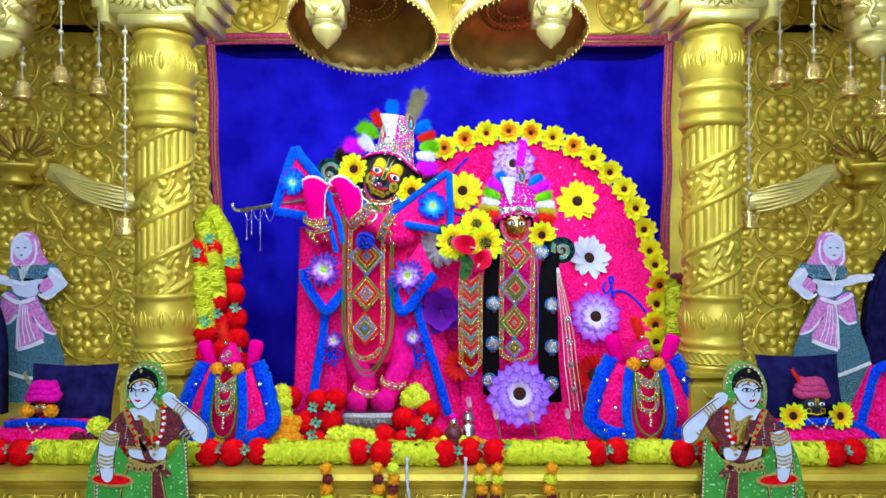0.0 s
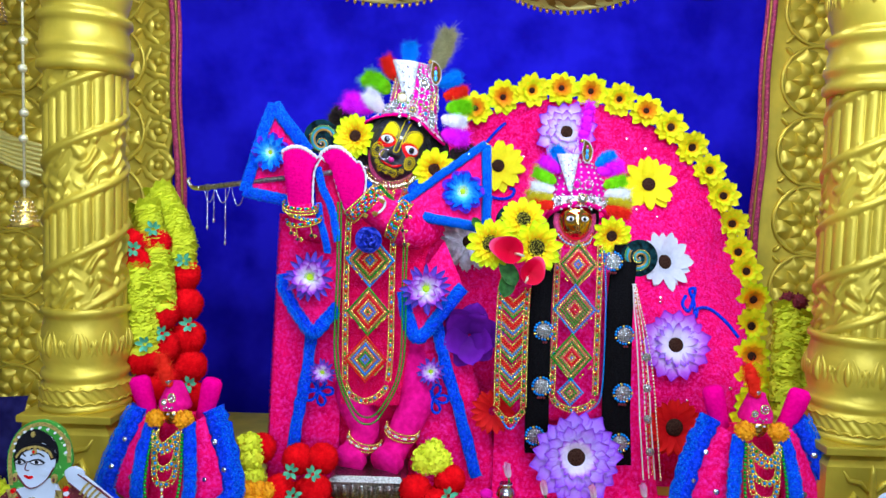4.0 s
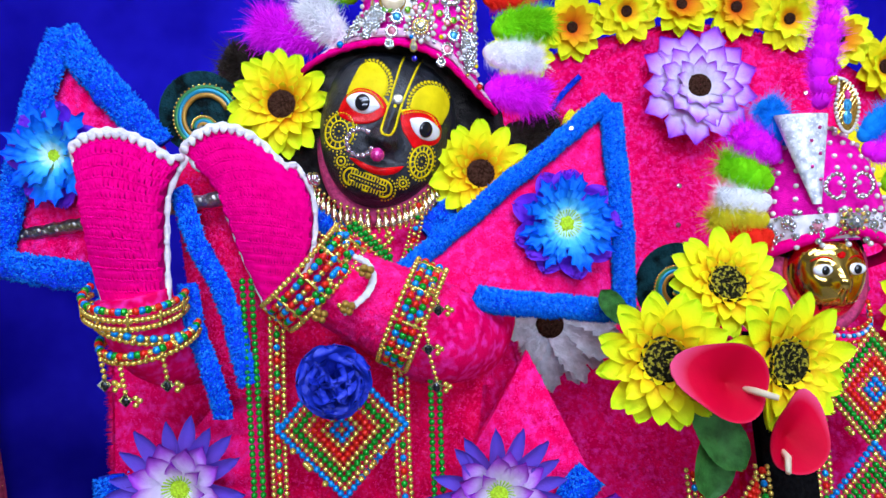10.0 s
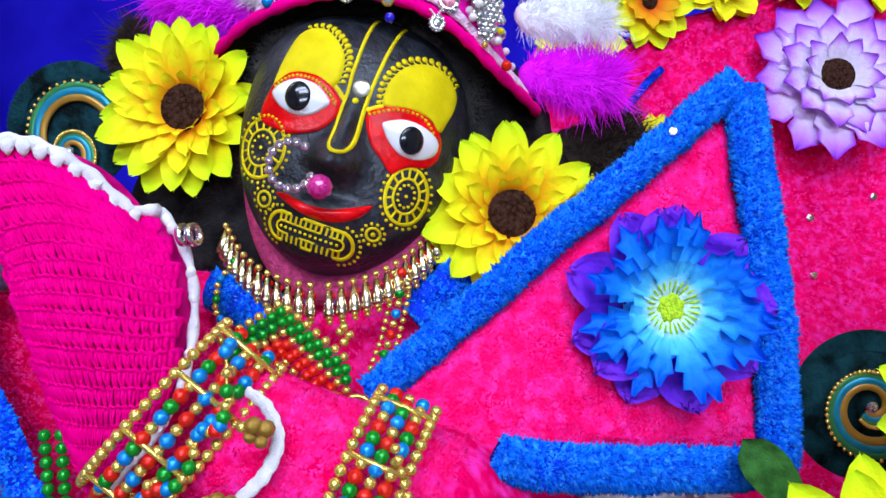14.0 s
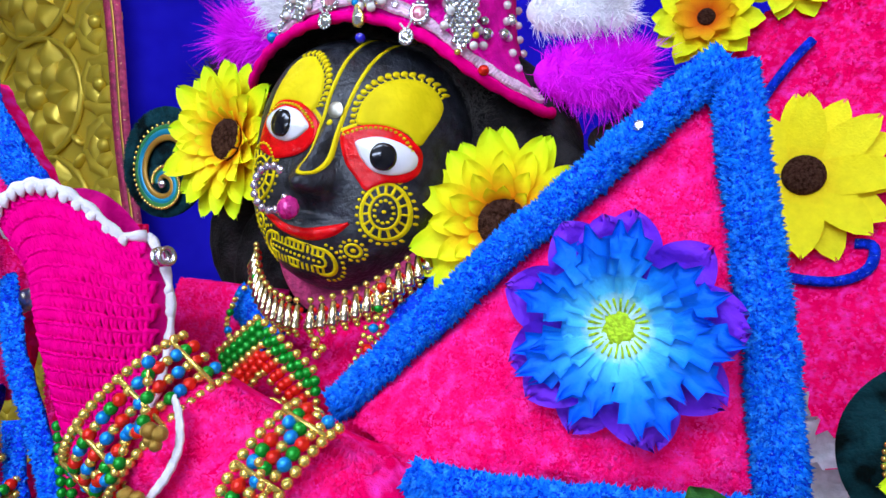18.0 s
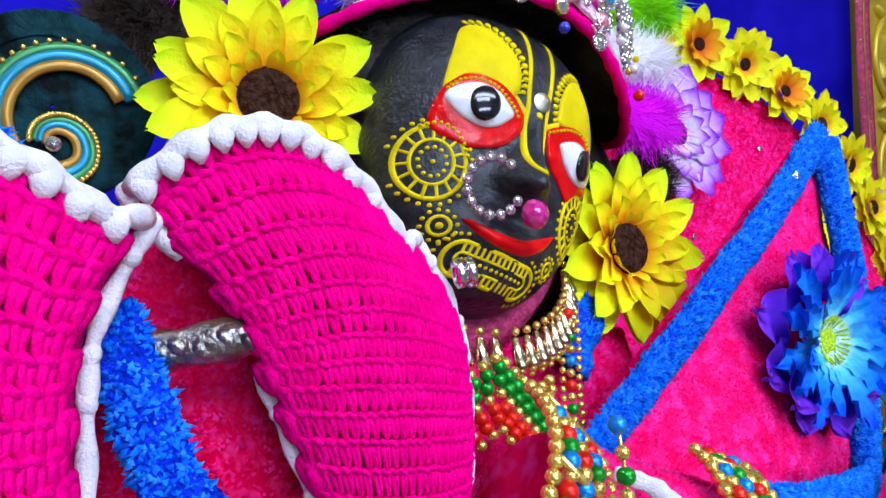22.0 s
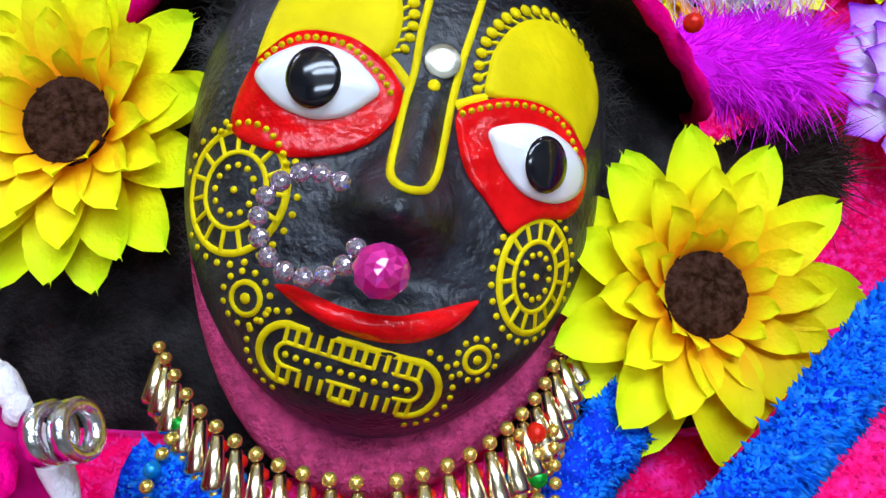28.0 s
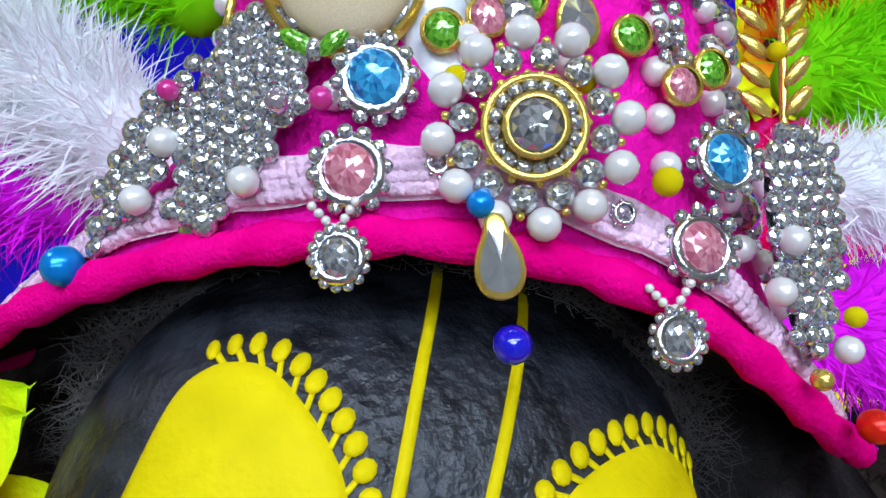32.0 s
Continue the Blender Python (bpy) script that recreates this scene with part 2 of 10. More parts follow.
PETAL_PURPLE = mat("deep_purple_silk_petal", (0.16, 0.01, 0.33), 0.6, 0, thin=0.08, var=0.25, bump=0.4, bscale=300, spec=0.2,
                   grad=[(0.0, (0.07, 0.005, 0.15)), (1.0, (0.22, 0.015, 0.45))])
PETAL_WHITE = mat("white_silk_petal", (0.75, 0.78, 0.85), 0.55, 0, thin=0.08, var=0.12, scale=90, bump=0.4, bscale=300, spec=0.3,
                  grad=[(0.0, (0.62, 0.64, 0.74)), (0.5, (0.78, 0.8, 0.86)), (1.0, (0.7, 0.74, 0.84))])
PETAL_SILVER = mat("silver_grey_silk_petal", (0.72, 0.74, 0.80), 0.5, 0.1, thin=0.08, var=0.2, scale=90, bump=0.5, bscale=260, spec=0.4)
PETAL_RED = mat("red_silk_petal", (0.7, 0.01, 0.01), 0.6, 0, thin=0.08, var=0.2, bump=0.4, bscale=300, spec=0.25,
                grad=[(0.0, (0.62, 0.004, 0.008)), (1.0, (0.95, 0.018, 0.014))])
ROSE_BLUE = mat("royal_blue_silk_petal", (0.01, 0.02, 0.5), 0.4, 0, var=0.3, bump=0.5, bscale=200, spec=0.4,
                grad=[(0.0, (0.008, 0.01, 0.3)), (1.0, (0.02, 0.05, 0.65))])
SEED = mat("dark_brown_seed_disc", (0.045, 0.016, 0.008), 0.95, 0, var=0.5, scale=400, bump=1.0, bscale=900, spec=0.1)
SEED_OLIVE = mat("olive_black_seed_disc", (0.02, 0.018, 0.006), 0.9, 0, var=0.5, scale=400, bump=1.0, bscale=900, spec=0.1, speck=(0.42, 0.36, 0.03), speck_scale=420, speck_at=0.60)
BUGLE = mat("pale_gilt_bugle", (0.80, 0.68, 0.46), 0.2, 1.0, var=0.15, scale=200, bump=0.0)
TUFT_DARK = mat("dark_brown_feather", (0.035, 0.022, 0.015), 0.8, 0, var=0.4, bump=0)
SEED_GREEN = mat("lime_flower_heart", (0.5, 0.75, 0.02), 0.7, 0, var=0.25, scale=500, bump=0.8, bscale=900)
LEAF = mat("green_silk_leaf", (0.03, 0.14, 0.02), 0.5, 0, var=0.35, scale=60, bump=0.4, bscale=300)
LEAF_PALE = mat("mint_silk_leaf", (0.08, 0.36, 0.19), 0.6, 0, var=0.35, scale=60, bump=0.4, bscale=300)
LIME = mat("lime_yellow_ruffle", (0.74, 0.82, 0.02), 0.65, 0, var=0.2, scale=60, bump=0.4, bscale=300, col2=(0.88, 0.90, 0.04), island=0.5)
RED_POM = mat("red_ruffle", (0.90, 0.002, 0.006), 0.85, 0, spec=0.05, var=0.3, scale=60, bump=0.4, bscale=300, col2=(0.97, 0.008, 0.012), island=0.5)
MARIGOLD = mat("marigold_ruffle", (0.90, 0.26, 0.004), 0.65, 0, var=0.2, scale=60, bump=0.4, bscale=300, col2=(0.95, 0.46, 0.006), island=0.6)
MAROON = mat("maroon_ruffle", (0.16, 0.015, 0.02), 0.7, 0, var=0.3, scale=60, bump=0.4, bscale=300, island=0.5)
CALLA = mat("red_calla_latex", (0.70, 0.012, 0.03), 0.5, 0, spec=0.15, var=0.15, scale=25, bump=0.15, bscale=120,
            grad=[(0.0, (0.50, 0.001, 0.015)), (0.72, (0.68, 0.001, 0.03)), (1.0, (0.90, 0.09, 0.22))])
PETAL_RIM = mat("lime_yellow_silk_petal", (0.86, 0.8, 0.006), 0.55, 0, thin=0.08, var=0.1, scale=150, bump=0.3, bscale=450, spec=0.3,
                grad=[(0.0, (0.92, 0.22, 0.004)), (0.3, (1.0, 0.54, 0.004)), (0.5, (1.0, 0.92, 0.004)), (1.0, (0.80, 1.0, 0.01))])
CREAM = mat("cream_plastic", (0.75, 0.62, 0.42), 0.4, 0, var=0.1, bump=0.1)
PEARL = mat("white_pearl", (0.78, 0.74, 0.70), 0.18, 0.15, var=0.05, bump=0, coat=0.9)
B_RED = mat("red_glass_bead", (0.80, 0.018, 0.006), 0.25, 0.3, var=0.1, bump=0)
B_GREEN = mat("green_glass_bead", (0.002, 0.30, 0.02), 0.22, 0.4, var=0.1, bump=0)
B_BLUE = mat("turquoise_glass_bead", (0.003, 0.26, 0.76), 0.22, 0.4, var=0.1, bump=0)
B_ROYAL = mat("cobalt_glass_bead", (0.01, 0.008, 0.5), 0.08, 0, var=0.1, bump=0, coat=0.8)
# Island tones differ by facet, painting cut-glass sparkle into the colour.
CRYSTAL = mat("clear_crystal", (0.74, 0.76, 0.82), 0.05, 0.75, var=0.75, scale=700, bump=0.0, col2=(1.0, 1.0, 1.0), island=0.9)
CRYSTAL_LILAC = mat("pale_lilac_crystal", (0.50, 0.36, 0.50), 0.06, 0.75, var=0.5, scale=500, bump=0.0, col2=(0.95, 0.82, 0.95), island=0.9)
GEM_PINK = mat("pink_crystal", (0.80, 0.13, 0.24), 0.06, 0.3, var=0.4, scale=300, bump=0.0, col2=(1.0, 0.45, 0.52), island=0.85, coat=0.6)
GEM_MAGENTA = mat("magenta_crystal", (0.70, 0.0, 0.20), 0.06, 0.2, var=0.4, scale=300, bump=0.0, col2=(0.95, 0.06, 0.42), island=0.7, coat=0.8)
GEM_BLUE = mat("blue_crystal", (0.005, 0.22, 0.80), 0.06, 0.3, var=0.6, scale=300, bump=0.0, col2=(0.08, 0.62, 1.0), island=0.85, coat=0.8)
GEM_GREEN = mat("green_crystal", (0.06, 0.36, 0.01), 0.06, 0.3, var=0.5, scale=300, bump=0.0, col2=(0.28, 0.75, 0.06), island=0.85, coat=0.8)
FEATHER_PINK = mat("magenta_feather", (1.0, 0.012, 0.95), 0.9, 0, thin=0.15, var=0.1, bump=0, island=0.5, col2=(1.0, 0.03, 1.0), spec=0.05)
FEATHER_WHITE = mat("white_feather", (0.95, 0.95, 0.97), 0.9, 0, thin=0.15, var=0.05, bump=0, spec=0.05)
FEATHER_GREEN = mat("green_feather", (0.24, 0.75, 0.004), 0.9, 0, thin=0.15, var=0.2, bump=0, island=0.5, spec=0.05)
FEATHER_RED = mat("red_feather", (0.98, 0.03, 0.012), 0.9, 0, thin=0.15, var=0.15, bump=0, island=0.5, spec=0.05)
FEATHER_BLUE = mat("blue_feather", (0.01, 0.32, 0.98), 0.9, 0, thin=0.15, var=0.15, bump=0, island=0.5, spec=0.05)
FEATHER_YELLOW = mat("yellow_feather", (0.80, 0.72, 0.02), 0.8, 0, thin=0.45, var=0.2, bump=0, island=0.6)
FEATHER_FAWN = mat("fawn_feather", (0.45, 0.42, 0.20), 0.8, 0, thin=0.45, var=0.3, bump=0, island=0.6)
PEACOCK = mat("peacock_feather_disc", (0.004, 0.014, 0.014), 0.6, 0.0, var=0.6, scale=90, bump=0.5, bscale=500, spec=0.15, col2=(0.008, 0.05, 0.06))
TEAL = mat("teal_enamel", (0.01, 0.28, 0.42), 0.3, 0.3, var=0.2, bump=0.1)
GREEN_ENAMEL = mat("green_enamel", (0.04, 0.26, 0.08), 0.3, 0.3, var=0.2, bump=0.1)
OCHRE = mat("ochre_enamel", (0.45, 0.24, 0.03), 0.3, 0.3, var=0.2, bump=0.1)
GOLD_FACE = mat("polished_brass", (0.86, 0.58, 0.14), 0.13, 1.0, var=0.1, scale=60, bump=0.05, bscale=200)
PALE_SKIN = mat("pale_blue_print", (0.62, 0.70, 0.80), 0.45, 0, var=0.06, scale=20, bump=0.05)
PRINT_SKIN = mat("pale_glossy_print", (0.70, 0.76, 0.90), 0.35, 0, var=0.08, scale=20, bump=0.05)
PRINT_WHITE = mat("white_blue_glitter_print", (0.83, 0.86, 0.94), 0.4, 0, var=0.1, scale=90, bump=0.1, speck=(0.95, 0.97, 1.0), speck_scale=300, speck_at=0.62)
GREEN_PRINT = mat("green_dotted_print", (0.05, 0.32, 0.035), 0.4, 0, var=0.2, scale=20, bump=0.05, speck=(0.45, 0.8, 0.3), speck_scale=130, speck_at=0.7)
MAROON_PRINT = mat("maroon_print", (0.13, 0.012, 0.02), 0.4, 0, var=0.3, scale=60, bump=0.05, speck=(0.5, 0.3, 0.1), speck_scale=260, speck_at=0.72)
GOLD_PRINT = mat("gold_print", (0.45, 0.33, 0.08), 0.4, 0.2, var=0.35, scale=240, bump=0.1)
PINK_PRINT = mat("pink_glitter_print", (0.72, 0.22, 0.58), 0.5, 0, var=0.25, scale=90, bump=0.2, speck=(0.9, 0.8, 0.9), speck_scale=350, speck_at=0.68)
TEAL_PRINT = mat("dark_teal_glitter_print", (0.04, 0.14, 0.20), 0.5, 0, var=0.3, scale=90, bump=0.2, speck=(0.5, 0.75, 0.85), speck_scale=350, speck_at=0.66)
SILVER_PRINT = mat("silver_glitter_print", (0.72, 0.76, 0.86), 0.4, 0.1, var=0.35, scale=160, bump=0.3, speck=(0.95, 0.95, 1.0), speck_scale=350, speck_at=0.66)
# Hall colours are darkened to cut bounced light and deepen reflections.
HALL_WALL = mat("darkened_cream_plaster", (0.38, 0.36, 0.31), 0.8, 0, var=0.06, scale=3, bump=0.2, bscale=60)
HALL_FLOOR = mat("polished_marble_floor", (0.3, 0.29, 0.27), 0.2, 0, var=0.15, scale=4, bump=0.02)
LAMP_GLASS = mat("lamp_diffuser", (0.9, 0.9, 0.9), 0.5, 0, var=0.02, bump=0)


# ---- mesh helpers ----
class G:
    """Collects one mesh: points, faces with a material number, and a length coordinate for petals."""

    def __init__(self):
        self.v, self.f, self.m, self.t = [], [], [], []

    def add(self, pts, faces, m=0, ts=None):
        o = len(self.v)
        self.v.extend(tuple(p) for p in pts)
        self.t.extend(ts if ts is not None else [0.0] * len(pts))
        self.f.extend(tuple(i + o for i in f) for f in faces)
        self.m.extend([m] * len(faces))

    def grid(self, rows, m=0, close=False, close_v=False, ts=None):
        nr, nc = len(rows), len(rows[0])
        pts = [p for r in rows for p in r]
        faces = []
        for i in range(nr if close_v else nr - 1):
            for j in range(nc if close else nc - 1):
                a, b = i * nc + j, i * nc + (j + 1) % nc
                k = ((i + 1) % nr) * nc
                faces.append((a, b, k + (j + 1) % nc, k + j))
        self.add(pts, faces, m, ts)

    def tube(self, pts, r, n=8, m=0, closed=False, flat=1.0, caps=True):
        pts = [Vector(p) for p in pts]
        k = len(pts)
        rows, side = [], None
        for i, p in enumerate(pts):
            a = pts[(i + 1) % k] if closed or i < k - 1 else p
            b = pts[i - 1] if closed or i > 0 else p
            d = (a - b).normalized()
            if side is None:
                side = d.orthogonal().normalized() if abs(d.y) > 0.9 else d.cross(Vector((0, 1, 0))).normalized()
            side = (side - d * side.dot(d)).normalized()
            up = d.cross(side)
            rr = r[i] if isinstance(r, (list, tuple)) else r
            rows.append([p + side * rr * math.cos(t) + up * rr * flat * math.sin(t) for t in (2 * math.pi * j / n for j in range(n))])
        if caps and not closed:
            rows = [[pts[0]] * n] + rows + [[pts[-1]] * n]
        self.grid(rows, m, True, closed)

    def ball(self, c, r, seg=10, ring=6, m=0, rot=None):
        rx, ry, rz = r if isinstance(r, (tuple, list)) else (r, r, r)
        rows = []
        for i in range(ring + 1):
            th = math.pi * i / ring
            row = []
            for j in range(seg):
                ph = 2 * math.pi * j / seg
                p = Vector((rx * math.sin(th) * math.cos(ph), ry * math.sin(th) * math.sin(ph), rz * math.cos(th)))
                if rot:
                    p = rot @ p
                row.append(p + Vector(c))
            rows.append(row)
        self.grid(rows, m, True)

    def lathe(self, prof, seg=24, m=0, mx=None, wob=None):
        mx = mx or Matrix()
        rows = []
        for r, z in prof:
            rows.append([mx @ Vector(((r + (wob(2 * math.pi * j / seg, z) if wob else 0)) * math.cos(2 * math.pi * j / seg),
                                      (r + (wob(2 * math.pi * j / seg, z) if wob else 0)) * math.sin(2 * math.pi * j / seg), z)) for j in range(seg)])
        self.grid(rows, m, True)

    def box(self, c, s, m=0, mx=None):
        cx, cy, cz = c
        x, y, z = s[0] / 2, s[1] / 2, s[2] / 2
        b = min(x, y, z) * 0.25
        pts, faces = [], []
        ring = [(-x, -y), (x, -y), (x, y), (-x, y)]
        for zz, k in ((-z, b), (-z + b, 0), (z - b, 0), (z, b)):
            for px, py in ring:
                p = Vector((cx + px - math.copysign(k, px), cy + py - math.copysign(k, py), cz + zz))
                pts.append(mx @ p if mx else p)
        for lv in range(3):
            for j in range(4):
                faces.append((lv * 4 + j, lv * 4 + (j + 1) % 4, lv * 4 + 4 + (j + 1) % 4, lv * 4 + 4 + j))
        faces += [(3, 2, 1, 0), (12, 13, 14, 15)]
        self.add(pts, faces, m)

    def prism(self, outline, y0, y1, m=0, bev=0.0):
        """An outline in x and z, given thickness from y0 (front) to y1 (back)."""
        n = len(outline)
        cx, cz = sum(p[0] for p in outline) / n, sum(p[1] for p in outline) / n
        def ring(y, k):
            out = []
            for x, z in outline:
                d = math.hypot(x - cx, z - cz) or 1
                out.append((x - (x - cx) / d * k, y, z - (z - cz) / d * k))
            return out
        pts = ring(y0, bev) + ring(y0 + bev, 0) + ring(y1, 0)
        faces = [tuple(range(n))]
        for k in (0, 1):
            for j in range(n):
                faces.append((k * n + j, k * n + n + j, k * n + n + (j + 1) % n, k * n + (j + 1) % n))
        faces.append(tuple(range(3 * n - 1, 2 * n - 1, -1)))
        self.add(pts, faces, m)

    def mesh(self, name, mats, smooth=True):
        me = bpy.data.meshes.new(name)
        me.from_pydata(self.v, [], self.f)
        for x in (mats if isinstance(mats, (list, tuple)) else [mats]):
            me.materials.append(x)
        me.polygons.foreach_set("material_index", self.m)
        me.polygons.foreach_set("use_smooth", [smooth] * len(self.f))
        if any(self.t):
            uv = me.uv_layers.new(name="length")
            idx = np.zeros(len(me.loops), dtype=np.int32)
            me.loops.foreach_get("vertex_index", idx)
            t = np.array(self.t)[idx]
            uv.data.foreach_set("uv", np.stack([t, np.full_like(t, 0.5)], 1).ravel().astype(np.float32))
        me.update()
        return me

    def obj(self, name, mats, parent=None, label="", smooth=True):
        ob = new(name, self.mesh(name, mats, smooth))
        if parent:
            ob.parent = parent
        if label:
            ob["label"] = label
        return ob


def part(name, g, mats, parent, label="", smooth=True):
    return g.obj(name, mats, parent, label, smooth)


def thing(name, label, category, group="", kind="", at=None):
    ob = new(name)
    ob.empty_display_size = 0.02
    if at is not None:
        ob.matrix_world = at
    return tagged(ob, label, category, group, kind)


def shared(name, me, m, parent, label=""):
    """One more object on a mesh that others use too."""
    ob = new(name, me)
    ob.parent = parent
    ob.matrix_basis = m
    if label:
        ob["label"] = label
    return ob


def facing(p, n=(0, -1, 0), spin=0.0, s=1.0):
    """A pose at p whose own z points along n."""
    q = Vector(n).normalized().to_track_quat("Z", "Y").to_matrix().to_4x4()
    return Matrix.Translation(p) @ q @ Matrix.Rotation(spin, 4, "Z") @ Matrix.Scale(s, 4)


def spline(pts, n=8, closed=False):
    """A smooth line through a few points."""
    pts = [Vector(p) for p in pts]
    out, k = [], len(pts)
    for i in range(k if closed else k - 1):
        p0 = pts[i - 1] if closed or i > 0 else pts[0]
        p1, p2 = pts[i], pts[(i + 1) % k]
        p3 = pts[(i + 2) % k] if closed or i + 2 < k else pts[-1]
        for j in range(n):
            t = j / n
            out.append(0.5 * ((2 * p1) + (p2 - p0) * t + (2 * p0 - 5 * p1 + 4 * p2 - p3) * t * t + (3 * p1 - p0 - 3 * p2 + p3) * t ** 3))
    if not closed:
        out.append(pts[-1])
    return out


rng = random.Random(7)


def petal(L, W, tip=1.6, cup=0.12, curl=0.1, base=0.25, nl=6, nw=4, wave=0.0, notch=0.0):
    """One petal from the origin along +x, rising in z."""
    g = G()
    rows, ts = [], []
    for i in range(nl + 1):
        t = i / nl
        w = W / 2 * (base + (1 - base) * math.sin(math.pi * min(1, t ** 0.8 * 0.62 + 0.05)) ** 0.8) * (1 - t ** (2 + tip * 2)) ** 0.6 if t < 1 else W * 0.03
        row = []
        for j in range(nw + 1):
            s = 2 * j / nw - 1
            z = L * (cup * s * s * 0.6 + curl * math.sin(t * 2.4)) + wave * L * math.sin(t * 9 + s * 3)
            row.append((L * t - notch * L * abs(math.sin(s * 6)) * t ** 3, s * w, z * (0.3 + 0.7 * t)))
            ts.append(max(0.001, t))
        rows.append(row)
    g.grid(rows, 0, ts=ts)
    return g


def toothed(L, W, teeth=4, depth=0.2, cup=0.12, curl=0.1, wave=0.03, seed=1):
    """One petal with a saw-toothed outline; its edges take the colour of the tip."""
    r = random.Random(seed)
    g = G()
    rows, ts, nl = [], [], teeth * 2 + 1
    for i in range(nl + 1):
        t = i / nl
        w = W / 2 * (0.30 + 0.70 * math.sin(math.pi * min(1.0, 0.08 + 0.62 * t ** 0.9)) ** 0.9) * (1 - t ** 5) ** 0.5
        w = max(W * 0.03, w * (1 + depth * ((i % 2) - 0.5) * min(1, t * 2.5)))
        row = []
        for j in range(7):
            q = j / 3 - 1
            z = L * (cup * q * q * 0.6 + curl * math.sin(t * 2.4)) + wave * L * math.sin(t * 8 + q * 4 + seed) + 0.03 * L * (abs(q) < 0.2) * t
            row.append((L * t + depth * 0.16 * L * abs(q) * (i % 2) + r.uniform(-0.01, 0.01) * L, q * w, z * (0.3 + 0.7 * t)))
            ts.append(min(1.0, max(0.001, t + (0.30 * abs(q) ** 4 * t if abs(q) > 0.9 else 0))))
        rows.append(row)
    g.grid(rows, 0, ts=ts)
    return g


def bloom(owner, at, layers, heart=None, name="petal"):
    """Petals in rings, each an object on a shared mesh. layers: (mesh, count, radius0, lift degrees, z, jitter)."""
    for me, n, r0, lift, z, jit in layers:
        off = rng.random()
        for i in range(n):
            a = 2 * math.pi * (i + off + rng.uniform(-jit, jit)) / n
            m = Matrix.Rotation(a, 4, "Z") @ Matrix.Translation((r0, 0, z)) @ Matrix.Rotation(-radians(lift + rng.uniform(-6, 6)), 4, "Y") @ Matrix.Scale(rng.uniform(0.93, 1.05), 4)
            shared(name, me, at @ m, owner)
    if heart:
        me, nm = heart
        tagged(shared(nm, me, at, owner), kind="stuff")


def bloom_mesh(layers, seed=1):
    """The same rings joined in one mesh. layers: (petal G, count, radius0, lift, z, jitter, material number)."""
    r = random.Random(seed)
    g = G()
    for pg, n, r0, lift, z, jit, mi in layers:
        off = r.random()
        for i in range(n):
            a = 2 * math.pi * (i + off + r.uniform(-jit, jit)) / n
            m = Matrix.Rotation(a, 4, "Z") @ Matrix.Translation((r0, 0, z)) @ Matrix.Rotation(-radians(lift + r.uniform(-6, 6)), 4, "Y") @ Matrix.Scale(r.uniform(0.93, 1.05), 4)
            g.add([m @ Vector(p) for p in pg.v], pg.f, mi, pg.t)
    return g


def dome_disc(r, h, bumps=0):
    g = G()
    g.lathe([(r, 0), (r * 0.97, h * 0.5), (r * 0.8, h * 0.9), (r * 0.4, h), (0.0001, h * 0.92)], 20)
    for i in range(bumps):
        a, q = i * 2.39996, math.sqrt((i + 0.5) / bumps) * r * 0.95
        g.ball((q * math.cos(a), q * math.sin(a), h * (1.0 - (q / r) ** 4)), r * 0.06, 5, 3)
    return g


def pile(rows, height, density, seed=3, lean=2.3, width=0.0007):
    """Short matted pile on a surface given by rows of points: small pointed tufts."""
    r = random.Random(seed)
    g = G()
    pts, faces = [], []
    for i in range(len(rows) - 1):
        for j in range(len(rows[0]) - 1):
            a, b, c, d = (Vector(p) for p in (rows[i][j], rows[i][j + 1], rows[i + 1][j + 1], rows[i + 1][j]))
            n = (c - a).cross(d - b)
            ar = n.length / 2
            if ar < 1e-12:
                continue
            n.normalize()
            if n.y > 0:
                n = -n
            e = n.orthogonal().normalized()
            f = n.cross(e)
            k = ar * density
            k = int(k) + (r.random() < k - int(k))
            for _ in range(k):
                s, t = r.random(), r.random()
                p = a.lerp(b, s).lerp(d.lerp(c, s), t) - n * height * 0.25
                w, q = width * r.uniform(1.0, 2.1), r.uniform(0, 6.3)
                up = n * height * r.uniform(0.6, 1.25)
                top = p + up + (e * r.gauss(0, 1) + f * r.gauss(0, 1)) * height * lean * 0.2
                o = len(pts)
                pts += [p + (e * math.cos(q + z) + f * math.sin(q + z)) * w for z in (0, 2.1, 4.2)] + [top]
                faces += [(o, o + 1, o + 3), (o + 1, o + 2, o + 3), (o + 2, o, o + 3)]
    g.add(pts, faces)
    return g

# ---- the hall and the altar ----
def slab(name, c, s, material, label="", parent=None, kind="structure"):
    g = G()
    g.box(c, s)
    ob = g.obj(name, material, parent, smooth=False)
    if not parent:
        tagged(ob, label, "", "", kind)
    return ob


# Unseen hall shell, added to enclose and shape the light.
slab("floor", (0, 0, -0.05), (6.4, 6.4, 0.1), HALL_FLOOR, "unseen polished marble hall floor, darkened")
slab("ceiling", (0, 0, 3.05), (6.4, 6.4, 0.1), HALL_WALL, "unseen hall ceiling of darkened cream plaster")
slab("wall_south", (0, -3.15, 1.5), (6.4, 0.1, 3.0), HALL_WALL, "unseen darkened cream hall wall behind the visitors")
slab("wall_west", (-3.15, 0, 1.5), (0.1, 6.2, 3.0), HALL_WALL, "unseen darkened cream hall side wall")
slab("wall_east", (3.15, 0, 1.5), (0.1, 6.2, 3.0), HALL_WALL, "unseen darkened cream hall side wall")
slab("wall_north", (0, 3.05, 1.5), (6.2, 0.1, 3.0), HALL_WALL, "unseen darkened cream wall behind the altar")

